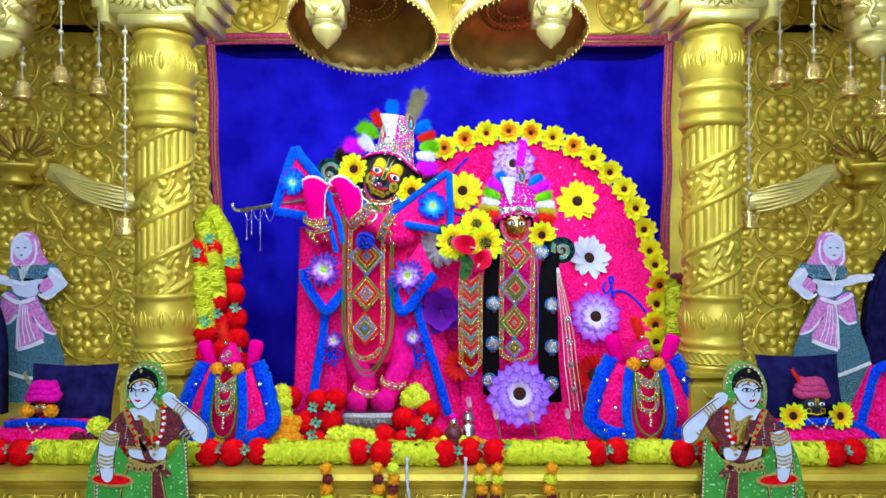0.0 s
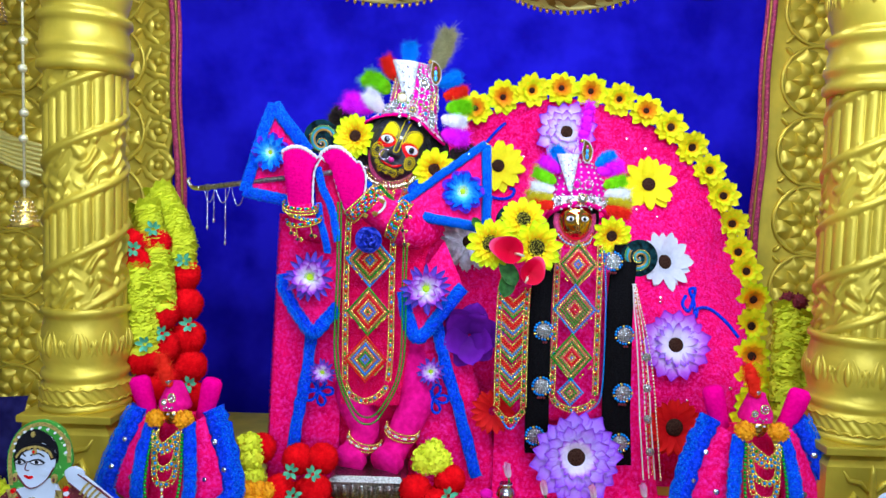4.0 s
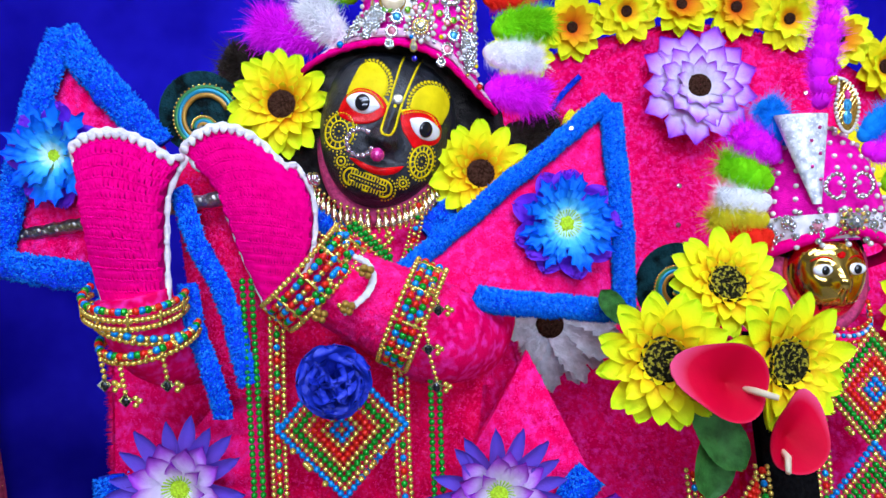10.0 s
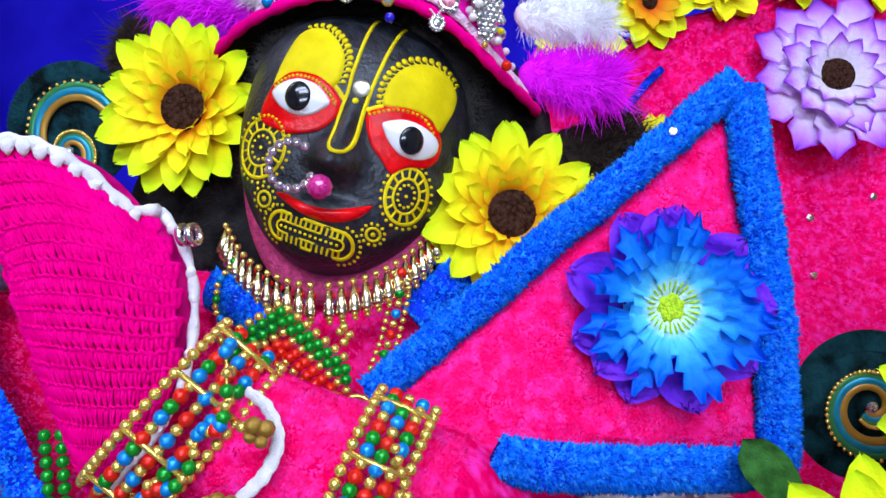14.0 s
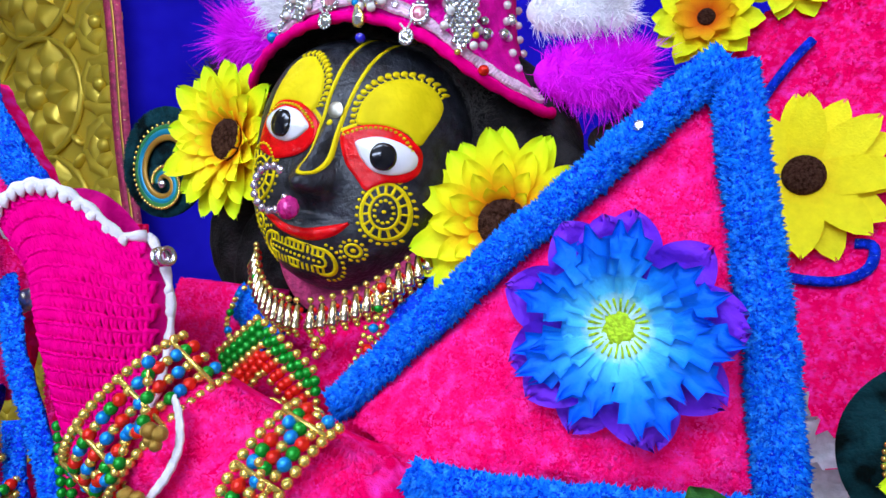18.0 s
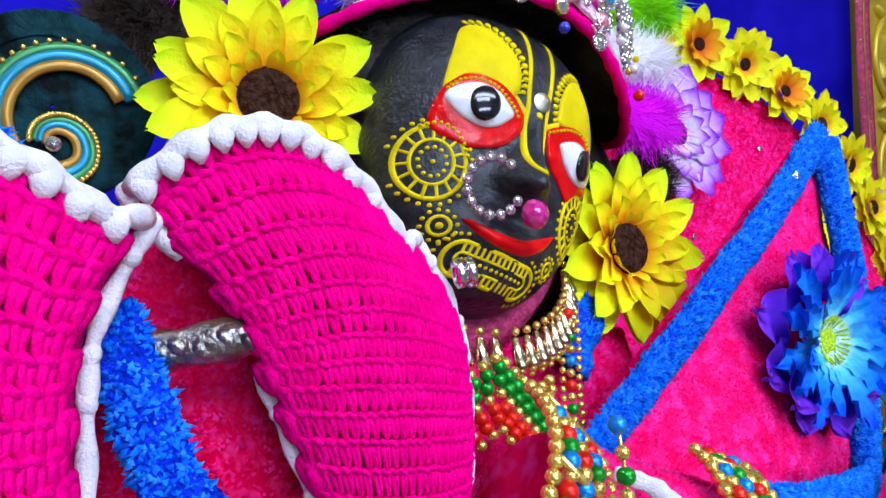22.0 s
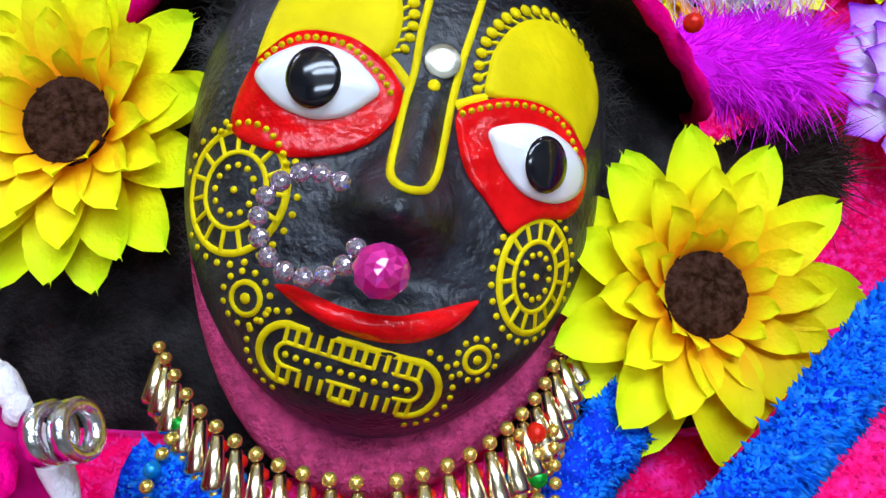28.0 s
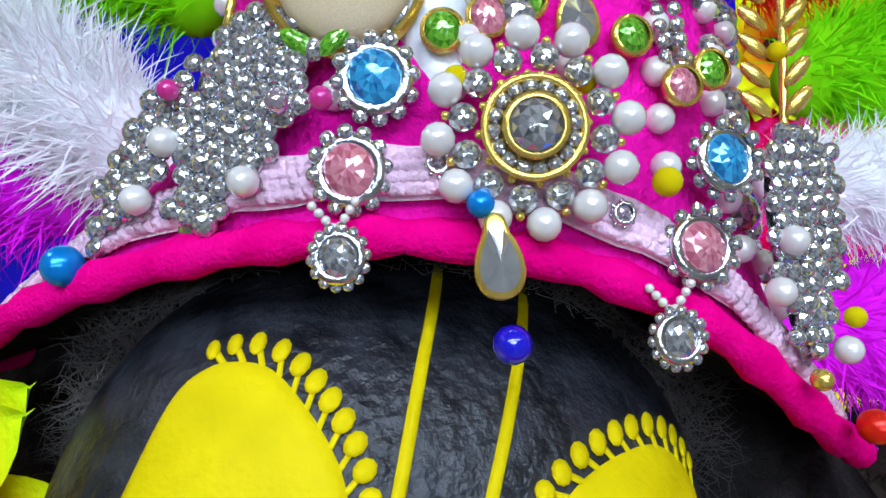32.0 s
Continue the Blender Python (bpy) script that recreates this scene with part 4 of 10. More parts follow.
def patch(pts, m, off, core, bulge=0.0, steps=5, rings=8):
    """A raised patch of paint whose edge runs smoothly through a few points."""
    edge = spline([(x, 0, z) for x, z in pts], steps, True)
    rows = []
    for i in range(rings + 2):
        k = min(1, i / rings)
        rows.append([on_face(core[0] + (p.x - core[0]) * k, core[1] + (p.z - core[1]) * k, (off + bulge * (1 - k * k)) if i <= rings else -0.0006) for p in edge])
    fg.grid(rows, m, True)


def along(pts, n):
    """n points at even steps along a smooth line."""
    line = spline([(x, 0, z) for x, z in pts], 10)
    acc = [0.0]
    for p, q in zip(line, line[1:]):
        acc.append(acc[-1] + (q - p).length)
    out, i = [], 0
    for k in range(n):
        d = acc[-1] * k / (n - 1)
        while i < len(line) - 2 and acc[i + 1] < d:
            i += 1
        p = line[i].lerp(line[i + 1], (d - acc[i]) / max(1e-9, acc[i + 1] - acc[i]))
        out.append((p.x, p.z))
    return out


# brow lobes, the strips that join them to the forehead mark, and their fringe of drops
LOBE_L = [(-0.2084, 1.7830), (-0.2037, 1.7863), (-0.1986, 1.7867), (-0.1936, 1.7851), (-0.1890, 1.7803), (-0.1853, 1.7743), (-0.1836, 1.7689), (-0.1837, 1.7632), (-0.1851, 1.7579), (-0.1874, 1.7537),
          (-0.1908, 1.7524), (-0.1965, 1.7576), (-0.2033, 1.7602), (-0.2078, 1.7611), (-0.2126, 1.7608), (-0.2177, 1.7580), (-0.2216, 1.7551), (-0.2176, 1.7658), (-0.2135, 1.7740)]
LOBE_R = [(-0.1650, 1.7420), (-0.1634, 1.7486), (-0.1616, 1.7530), (-0.1583, 1.7573), (-0.1544, 1.7609), (-0.1493, 1.7637), (-0.1428, 1.7648), (-0.1357, 1.7637), (-0.1303, 1.7592), (-0.1275, 1.7534),
          (-0.1268, 1.7480), (-0.1287, 1.7410), (-0.1322, 1.7345), (-0.1368, 1.7280), (-0.1404, 1.7336), (-0.1461, 1.7376), (-0.1535, 1.7399), (-0.1594, 1.7406)]
patch(LOBE_L, 1, 0.0007, (-0.2035, 1.7725), 0.0004)
patch(LOBE_R, 1, 0.0007, (-0.1450, 1.7500), 0.0004)
for pts in ([(-0.1895, 1.7535), (-0.1872, 1.7505), (-0.1852, 1.7470), (-0.1838, 1.7445)], [(-0.1645, 1.7412), (-0.1675, 1.7408), (-0.1705, 1.7400), (-0.1732, 1.7392)]):
    stroke(pts, 0.0028, off=0.0005)
for edge, n, side in ((LOBE_L[1:10], 15, 1), ([LOBE_R[0]] + LOBE_R[1:10], 18, 1)):
    line = along(edge, n + 1)
    for k in range(n):
        (px, pz), (qx, qz) = line[k], line[k + 1]
        d = math.hypot(qx - px, qz - pz)
        nx, nz = -(qz - pz) / d, (qx - px) / d
        fade = 0.75 + 0.35 * math.sin(math.pi * (k + 0.5) / n)
        hx, hz = px + (qx - px) * 0.25 + nx * 0.0029 * fade, pz + (qz - pz) * 0.25 + nz * 0.0029 * fade
        tx, tz = px + (qx - px) * 0.85 - nx * 0.0001, pz + (qz - pz) * 0.85 - nz * 0.0001
        dot(hx, hz, 0.00115 * fade, 1, 0.0014, 1.2, math.degrees(math.atan2(nz, nx)))
        stroke([(hx, hz), (hx * 0.55 + tx * 0.45 + nx * 0.0001, hz * 0.55 + tz * 0.45 + nz * 0.0001), (tx, tz)], 0.0010)
# red eye surrounds, bulging whites and pupils
RED_L = [(-0.2078, 1.7613), (-0.2125, 1.7610), (-0.2177, 1.7583), (-0.2218, 1.7553), (-0.2267, 1.7477), (-0.2291, 1.7408), (-0.2269, 1.7362), (-0.2199, 1.7323), (-0.2138, 1.7296), (-0.2035, 1.7293), (-0.1965, 1.7308),
         (-0.1919, 1.7336), (-0.1879, 1.7373), (-0.1860, 1.7428), (-0.1867, 1.7461), (-0.1902, 1.7521), (-0.1964, 1.7577), (-0.2033, 1.7604)]
RED_R = [(-0.1728, 1.7375), (-0.1662, 1.7400), (-0.1594, 1.7406), (-0.1524, 1.7398), (-0.1450, 1.7369), (-0.1394, 1.7313), (-0.1362, 1.7244), (-0.1385, 1.7145), (-0.1450, 1.7093), (-0.1535, 1.7095), (-0.1592, 1.7078),
         (-0.1630, 1.7066), (-0.1675, 1.7142), (-0.1718, 1.7214), (-0.1735, 1.7297)]
patch(RED_L, 2, 0.0012, (-0.2065, 1.7450))
patch(RED_R, 2, 0.0012, (-0.1550, 1.7240))
patch([(-0.2217, 1.7516), (-0.2168, 1.7557), (-0.2072, 1.7573), (-0.1986, 1.7540), (-0.1941, 1.7490), (-0.1916, 1.7437), (-0.1954, 1.7406), (-0.2008, 1.7382), (-0.2078, 1.7382), (-0.2146, 1.7414), (-0.2190, 1.7459)], 3, 0.0022, (-0.2070, 1.7478), 0.0036, 6)
patch([(-0.1653, 1.7322), (-0.1605, 1.7336), (-0.1534, 1.7337), (-0.1460, 1.7310), (-0.1401, 1.7264), (-0.1379, 1.7216), (-0.1404, 1.7159), (-0.1473, 1.7133), (-0.1542, 1.7143), (-0.1590, 1.7172), (-0.1632, 1.7233), (-0.1648, 1.7280)], 3, 0.0022, (-0.1520, 1.7237), 0.0036, 6)
paint(ell(-0.2068, 1.7476, 0.0066, 0.0074, -14), 4, 0.0060, 0.0012, 28, 5, (-0.2068, 1.7476))
paint(ell(-0.1512, 1.7228, 0.0060, 0.0072, -14), 4, 0.0060, 0.0012, 28, 5, (-0.1512, 1.7228))
# dotted lids
for pts, n in (([(-0.2199, 1.7550), (-0.2162, 1.7576), (-0.2123, 1.7590), (-0.2080, 1.7594), (-0.2033, 1.7583), (-0.1985, 1.7562), (-0.1942, 1.7520), (-0.1901, 1.7462), (-0.1890, 1.7432)], 19),
               ([(-0.1717, 1.7370), (-0.1653, 1.7383), (-0.1584, 1.7390), (-0.1522, 1.7382), (-0.1469, 1.7363), (-0.1432, 1.7332), (-0.1408, 1.7291), (-0.1397, 1.7252)], 17)):
    for px, pz in along(pts, n):
        dot(px, pz, 0.00072, 1, 0.0024)
# forehead mark
cu = spline([(x, 0, z) for x, z in ((-0.1668, 1.7985), (-0.1690, 1.7910), (-0.1727, 1.7799), (-0.1764, 1.7681), (-0.1797, 1.7584), (-0.1824, 1.7486), (-0.1855, 1.7411), (-0.1884, 1.7325), (-0.1908, 1.7245), (-0.1909, 1.7205), (-0.1890, 1.7178), (-0.1861, 1.7168), (-0.1828, 1.7176), (-0.1797, 1.7221), (-0.1770, 1.7301), (-0.1750, 1.7369), (-0.1730, 1.7427), (-0.1697, 1.7513), (-0.1654, 1.7610), (-0.1596, 1.7742), (-0.1519, 1.7911), (-0.1494, 1.7960))], 5)
stroke([(p.x, p.z) for p in cu], 0.0022, off=0.0010)
dot(-0.1782, 1.7439, 0.0014)
# cheek wheels
for cx, cz, rx, rz, dg in ((-0.2292, 1.7236, 0.0134, 0.0156, -14), (-0.1560, 1.6946, 0.0104, 0.0150, -16)):
    stroke([ell(cx, cz, rx, rz, dg)(2 * math.pi * k / 36) for k in range(36)], 0.0021, closed=True)
    stroke([ell(cx, cz, rx * 0.62, rz * 0.62, dg)(2 * math.pi * k / 30) for k in range(30)], 0.0015, closed=True)
    for k in range(15):
        a = 2 * math.pi * k / 15
        stroke([ell(cx, cz, rx * q, rz * q, dg)(a) for q in (0.62, 0.8, 1.0)], 0.0014)
    for k in range(12):
        p = ell(cx, cz, rx * 0.4, rz * 0.4, dg)(2 * math.pi * k / 12)
        dot(p[0], p[1], 0.0007)
    dot(cx, cz, 0.0008)
    for k in range(26):
        p = ell(cx, cz, rx * 1.2, rz * 1.17, dg)(2 * math.pi * k / 26)
        if math.hypot(*[(q / w) for q, w in zip(face_uv(*p), (FA * 0.9, FB * 0.95))]) < 1:
            dot(p[0], p[1], 0.00075)
for px, pz in along([(-0.2320, 1.7392), (-0.2255, 1.7402), (-0.2200, 1.7375), (-0.2165, 1.7320), (-0.2150, 1.7255)], 11):
    dot(px, pz, 0.00075, 1, 0.0022)
# small flowers beside the chin
for cx, cz, r in ((-0.2285, 1.6970, 0.0040), (-0.1740, 1.6755, 0.0034)):
    stroke([ell(cx, cz, r, r, 0)(2 * math.pi * k / 16) for k in range(16)], 0.0016, closed=True)
    dot(cx, cz, r * 0.3)
    for k in range(12):
        p = ell(cx, cz, r * 1.65, r * 1.65, 0)(2 * math.pi * k / 12)
        dot(p[0], p[1], 0.0007)
# chin plate
def stadium(cx, cz, L, h, deg, n=40):
    c, s = math.cos(radians(deg)), math.sin(radians(deg))
    out = []
    for k in range(n):
        a = 2 * math.pi * k / n
        u = math.copysign(L - h, math.cos(a)) + h * math.cos(a) if abs(math.cos(a)) > 1e-6 else 0
        v = h * math.sin(a)
        out.append((cx + u * c - v * s, cz + u * s + v * c + 0.10 * 0))
    return out


CPX, CPZ, CPA = -0.2058, 1.6768, -23
stroke(stadium(CPX, CPZ, 0.0226, 0.0074, CPA), 0.0022, closed=True)
stroke(stadium(CPX, CPZ, 0.0180, 0.0030, CPA), 0.0013, closed=True)
cc, ss = math.cos(radians(CPA)), math.sin(radians(CPA))
for k in range(13):
    u = -0.0165 + 0.0275 / 10 * k
    for sg in (-1, 1):
        stroke([(CPX + u * cc - v * ss, CPZ + u * ss + v * cc) for v in (sg * 0.003, sg * 0.0044, sg * 0.0058, sg * 0.0072)], 0.0013)
    if k < 12:
        dot(CPX + (u + 0.001) * cc, CPZ + (u + 0.001) * ss, 0.0007)
for k in range(22):
    p = stadium(CPX, CPZ, 0.0262, 0.0104, CPA, 22)[k]
    if face_uv(*p)[1] > -0.068:
        dot(p[0], p[1], 0.0007)
# lips
LIP_UP = [(-0.2205, 1.6998), (-0.2160, 1.6990), (-0.2102, 1.6959), (-0.2038, 1.6926), (-0.1939, 1.6898), (-0.1862, 1.6898), (-0.1801, 1.6902), (-0.1727, 1.6908)]
LIP_DN = [(-0.2198, 1.6982), (-0.2153, 1.6936), (-0.2090, 1.6888), (-0.2001, 1.6842), (-0.1909, 1.6822), (-0.1828, 1.6832), (-0.1774, 1.6855), (-0.1728, 1.6896)]
rows = []
for up, dn in zip(along(LIP_UP, 30), along(LIP_DN, 30)):
    rows.append([on_face(dn[0] + (up[0] - dn[0]) * q, dn[1] + (up[1] - dn[1]) * q, o) for q, o in ((0, -0.0005), (0.15, 0.0012), (0.5, 0.0026), (0.85, 0.0012), (1, -0.0005))])
fg.grid(rows, 2)
# body, arms and legs under the clothes
fg.ball((-0.205, 2.255, 1.45), (0.09, 0.045, 0.20), 20, 12, 5)
fg.tube([(-0.19, 2.24, 1.70), (-0.2, 2.245, 1.6)], 0.032, 14, 5)
for s, pts in ((0, [(-0.245, 2.21, 1.30), (-0.270, 2.165, 1.17), (-0.238, 2.135, 1.09), (-0.258, 2.11, 1.045), (-0.268, 2.085, 1.03)]), (1, [(-0.175, 2.21, 1.30), (-0.122, 2.160, 1.18), (-0.150, 2.125, 1.09), (-0.172, 2.10, 1.045), (-0.188, 2.075, 1.03)])):
    fg.tube(spline(pts, 5), [0.050 - 0.020 * min(1, k / 13) + (0.006 if k > 15 else 0) for k in range(21)], 16, 6)
statue = fg.obj("statue", [BLACK_STONE, YELLOW_PAINT, RED_PAINT, WHITE_ENAMEL, BLACK_ENAMEL, PLUSH_RED, LEG_KNIT])
tagged(statue, "black stone deity statue with painted face, pink legs", "statue")

# nose ring, jewel and forehead stone
ring = thing("nose_ring", "silver nose ring of pale lilac crystals with magenta drop", "nose ring")
g = G()
arc = [(-0.2100 + 0.0116 * math.cos(a), 2.157 + 0.004 * math.sin(a * 0.5), 1.7118 + 0.0118 * math.sin(a)) for a in (radians(48 + 280 * k / 24) for k in range(25))]
g.tube(arc, 0.0006, 6)
part("wire", g, SILVER, ring)


def gem_mesh(name, material, seg=10, flat=0.7):
    """A faceted stone of radius 1 in a claw setting, table towards +z."""
    g = G()
    rows = []
    for k, (r, z) in enumerate(((0.02, flat), (0.34, flat * 0.94), (0.66, flat * 0.72), (0.93, flat * 0.32), (1.0, 0.05), (0.85, -0.35))):
        rows.append([(r * math.cos(2 * math.pi * (j + 0.5 * (k % 2)) / seg), r * math.sin(2 * math.pi * (j + 0.5 * (k % 2)) / seg), z) for j in range(seg)])
    # Facets are kept apart so that each gets its own painted brightness.
    for i in range(len(rows) - 1):
        for j in range(seg):
            a, b, c, d = rows[i][j], rows[i][(j + 1) % seg], rows[i + 1][(j + 1) % seg], rows[i + 1][j]
            for f in ([(a, d, b), (b, d, c)] if i % 2 == 0 else [(a, c, b), (a, d, c)]):
                g.add(list(f), [(0, 1, 2)])
    return g.mesh(name, material, smooth=False)


CRY = gem_mesh("crystal", CRYSTAL)
CRY_L = gem_mesh("crystal_lilac", CRYSTAL_LILAC)
GEM_D = gem_mesh("gem_dark", BLACK_ENAMEL, 4, 0.4)
GEM_P, GEM_B, GEM_G, GEM_M = gem_mesh("gem_pink", GEM_PINK, 14), gem_mesh("gem_blue", GEM_BLUE, 14), gem_mesh("gem_green", GEM_GREEN, 12), gem_mesh("gem_magenta", GEM_MAGENTA, 9, 0.9)


def ball_mesh(name, material, seg=12, rings=8):
    g = G()
    g.ball((0, 0, 0), 1.0, seg, rings)
    return g.mesh(name, material)


BEAD = {"a": ball_mesh("bead_antique", GOLD_DARK, 8, 6), "k": ball_mesh("bead_magenta", GEM_MAGENTA), "l": ball_mesh("bead_lilac", CRYSTAL_LILAC), "y": ball_mesh("bead_yellow", YELLOW_PAINT), "r": ball_mesh("bead_red", B_RED), "g": ball_mesh("bead_green", B_GREEN), "b": ball_mesh("bead_blue", B_BLUE), "o": ball_mesh("bead_gold", GOLD_METAL), "p": ball_mesh("bead_pearl", PEARL), "c": ball_mesh("bead_cobalt", B_ROYAL)}
BMATS = [B_RED, B_GREEN, B_BLUE, GOLD_METAL, PEARL, B_ROYAL]
BIDX = {"r": 0, "g": 1, "b": 2, "o": 3, "p": 4, "c": 5}


def put(name, me, p, s, parent, n=(0, -1, 0), spin=0.0):
    sx, sy, sz = s if isinstance(s, tuple) else (s, s, s)
    return shared(name, me, facing(p, n, spin) @ Matrix.Diagonal((sx, sy, sz, 1)), parent)


for k in range(13):
    p = arc[int(k * 24 / 12)]
    put("crystal", CRY_L, (p[0], p[1] - 0.0006, p[2]), 0.0024, ring, spin=k)
put("magenta_drop", GEM_M, (-0.1952, 2.1530, 1.6998), 0.0064, ring, n=(0.15, -1, 0.1))
stone = thing("forehead_stone", "round silver-backed stone stuck on the forehead", "jewel")
put("stone", gem_mesh("stone", STONE_GILT, 20, 0.35), (-0.1752, face_y(-0.1752, 1.7503) - 0.0012, 1.7503), (0.0046, 0.0046, 0.003), stone, n=(0.05, -1, 0.1))

# wig
wig = thing("wig", "fuzzy black wig around the dark face", "wig")
g = G()
rot = Matrix.Rotation(radians(16), 3, "Y")
rows = []
for i in range(15):
    th = math.pi * i / 14
    rows.append([Vector((-0.182, 2.266, 1.718)) + rot @ Vector((0.126 * math.cos(a) * math.sin(th) * (1 + 0.05 * math.sin(a * 9 + i)), -0.042 * math.cos(th), 0.100 * math.sin(a) * math.sin(th) * (1 + 0.04 * math.sin(a * 7)))) for a in (2 * math.pi * j / 48 for j in range(48))])
g.grid(rows, 0, True)
g.ball((-0.262, 2.262, 1.668), (0.058, 0.030, 0.060), 18, 10)
g.ball((-0.300, 2.270, 1.692), (0.046, 0.026, 0.052), 18, 10)
g.ball((-0.120, 2.262, 1.655), (0.050, 0.028, 0.050), 18, 10)
part("hair_mass", g, HAIR, wig)
g = G()
r5 = random.Random(5)
pts, faces = [], []
for _ in range(5200):
    a = r5.uniform(-0.45, math.pi + 0.45)
    top = max(0.0, math.sin(a))
    k = r5.uniform(0.97, 1.06 + 0.16 * top)
    x, z = face_xz(*(q * k for q in face_edge(a)))
    y0 = 2.236 + face_tilt(*face_uv(x, z)) - top * (0.012 * r5.random() + (0.014 if k < 1.05 else 0.004))
    d = Vector((r5.gauss(0, 1), r5.gauss(-0.15 * top, 0.3), r5.gauss(0, 1))).normalized() * r5.uniform(0.005, 0.010 + 0.007 * top)
    p0 = Vector((x, y0, z))
    s = Vector((-d.z, 0, d.x)).normalized() * 0.00009
    p1 = p0 + d * 0.6 + s.normalized() * d.length * r5.uniform(-0.35, 0.35)
    o = len(pts)
    pts += [p0 - s, p0 + s, p1 + s, p1 - s, p0 + d]
    faces += [(o, o + 1, o + 2, o + 3), (o + 3, o + 2, o + 4)]
g.add(pts, faces)
tagged(part("hair_fringe", g, HAIR_STRAND, wig), kind="stuff")

# rose wool collar under the chin
coll = thing("wool_neckband", "rose-pink wool neckband under the chin", "neckband")
g = G()
pts = []
for k in range(25):
    a = radians(195 + 165 * k / 24)
    u, v = 0.0600 * math.cos(a), 0.0 + 0.0850 * math.sin(a)
    x, z = face_xz(u * (1 + 0.1 * min(0, v) / FB), v)
    pts.append((x, 2.232 - 0.026 * math.sin(math.pi * k / 24), z))
g.tube(pts, 0.0090, 14)
part("band", g, WOOL_PINK, coll)
rows = [[(p[0], p[1] - 0.0090 * math.cos(b), p[2] + 0.0090 * math.sin(b)) for b in (-1.2, -0.4, 0.4, 1.2)] for p in pts]
tagged(part("wool_fuzz", pile(rows, 0.0028, 900000, 9, 1.0, 0.00025), WOOL_PINK, coll), kind="stuff")

# ---- clothes ----
robe = thing("plush_robe", "hot pink plush robe with bright blue chenille bands", "robe")


def sheet(p00, p10, p11, p01, bulge=0.0, n=18, waves=0.0, seed=0):
    """A soft four-cornered cloth: rows of points from p00-p10 up to p01-p11."""
    p00, p10, p11, p01 = (Vector(p) for p in (p00, p10, p11, p01))
    rows = []
    for i in range(n + 1):
        t = i / n
        row = []
        for j in range(n + 1):
            s = j / n
            p = p00.lerp(p10, s).lerp(p01.lerp(p11, s), t)
            k = 16 * s * (1 - s) * t * (1 - t)
            p.y -= bulge * k ** 0.6 + waves * math.sin(s * 9 + seed + t * 2) * (1 - 0.5 * t) + 0.0012 * math.sin(s * 31 + seed) * math.sin(t * 27)
            row.append(p)
        rows.append(row)
    return rows


def plush(name, corners, parent, material=PLUSH, bulge=0.01, thick=0.008, density=0, tuft=None, n=18, waves=0.0, seed=0, height=0.0026, label=""):
    rows = sheet(*corners, bulge, n, waves, seed)
    g = G()
    back = [[p + Vector((0, thick, 0)) for p in r] for r in rows]
    g.grid(rows)
    g.grid([list(reversed(r)) for r in back])
    rim = rows[0] + [r[-1] for r in rows[1:]] + list(reversed(rows[-1][:-1])) + [r[0] for r in reversed(rows[1:-1])]
    rimb = [p + Vector((0, thick, 0)) for p in rim]
    g.grid([rimb, rim], close=True)
    ob = part(name, g, material, parent, label)
    if density:
        tagged(part("pile_layer", pile(rows, height, density, seed + 11), tuft or PLUSH_TUFT, ob), kind="stuff")
    return rows


def chenille(name, pts, w, parent, thick=0.35, density=900000, height=0.0026, n=10, seed=1, steps=6):
    """A fuzzy blue band along a line of points."""
    r9 = random.Random(seed)
    line = [p + Vector((r9.uniform(-1, 1), 0, r9.uniform(-1, 1))) * w * 0.05 for p in spline(pts, steps)]
    g = G()
    k = len(line)
    g.tube(line, [w / 2 * (0.84 + 0.28 * r9.random()) for _ in range(k)], n, flat=thick)
    ob = part(name, g, BLUE_TRIM, parent)
    if density:
        rows = []
        for i, p in enumerate(line):
            d = (line[min(i + 1, k - 1)] - line[max(i - 1, 0)]).normalized()
            s = d.cross(Vector((0, 1, 0))).normalized()
            rows.append([p + s * (w / 2) * math.cos(a) - Vector((0, 1, 0)) * (w / 2 * thick) * math.sin(a) for a in (math.pi * q / 6 for q in range(7))])
        tagged(part("pile_layer", pile(rows, height, density, seed + 5, 1.7), BLUE_TUFT, ob), kind="stuff")
    return ob


def sequins(parent, pts, r=0.0028, material=SILVER):
    g = G()
    g.lathe([(0.0001, 0.15), (0.35, 0.14), (0.95, 0.05), (1.0, 0.0), (0.9, -0.1)], 12)
    me = g.mesh("sequin", material)
    for p in pts:
        put("sequin", me, p, r * rng.uniform(0.8, 1.15), parent, n=(rng.uniform(-0.3, 0.3), -1, rng.uniform(-0.1, 0.4)))


# long back cloth, left and right halves, skirt
plush("back_cloth", [(-0.468, 2.17, 0.935), (-0.30, 2.15, 0.935), (-0.30, 2.19, 1.57), (-0.452, 2.21, 1.57)], robe, PLUSH, 0.008, 0.01, 150000, waves=0.004, seed=1)
plush("back_cloth", [(-0.12, 2.15, 0.935), (0.085, 2.16, 0.935), (-0.074, 2.205, 1.52), (-0.12, 2.19, 1.55)], robe, PLUSH, 0.008, 0.01, 150000, waves=0.004, seed=2)
plush("front_cloth", [(-0.292, 2.120, 1.150), (-0.162, 2.120, 1.150), (-0.10, 2.165, 1.56), (-0.32, 2.165, 1.56)], robe, PLUSH_RED, 0.006, 0.01, 120000, waves=0.003, seed=3)
plush("under_cloth", [(-0.36, 2.19, 0.94), (-0.06, 2.19, 0.94), (-0.09, 2.19, 1.2), (-0.33, 2.19, 1.2)], robe, PLUSH_RED, 0.004, 0.01, 0, waves=0.006, seed=6)
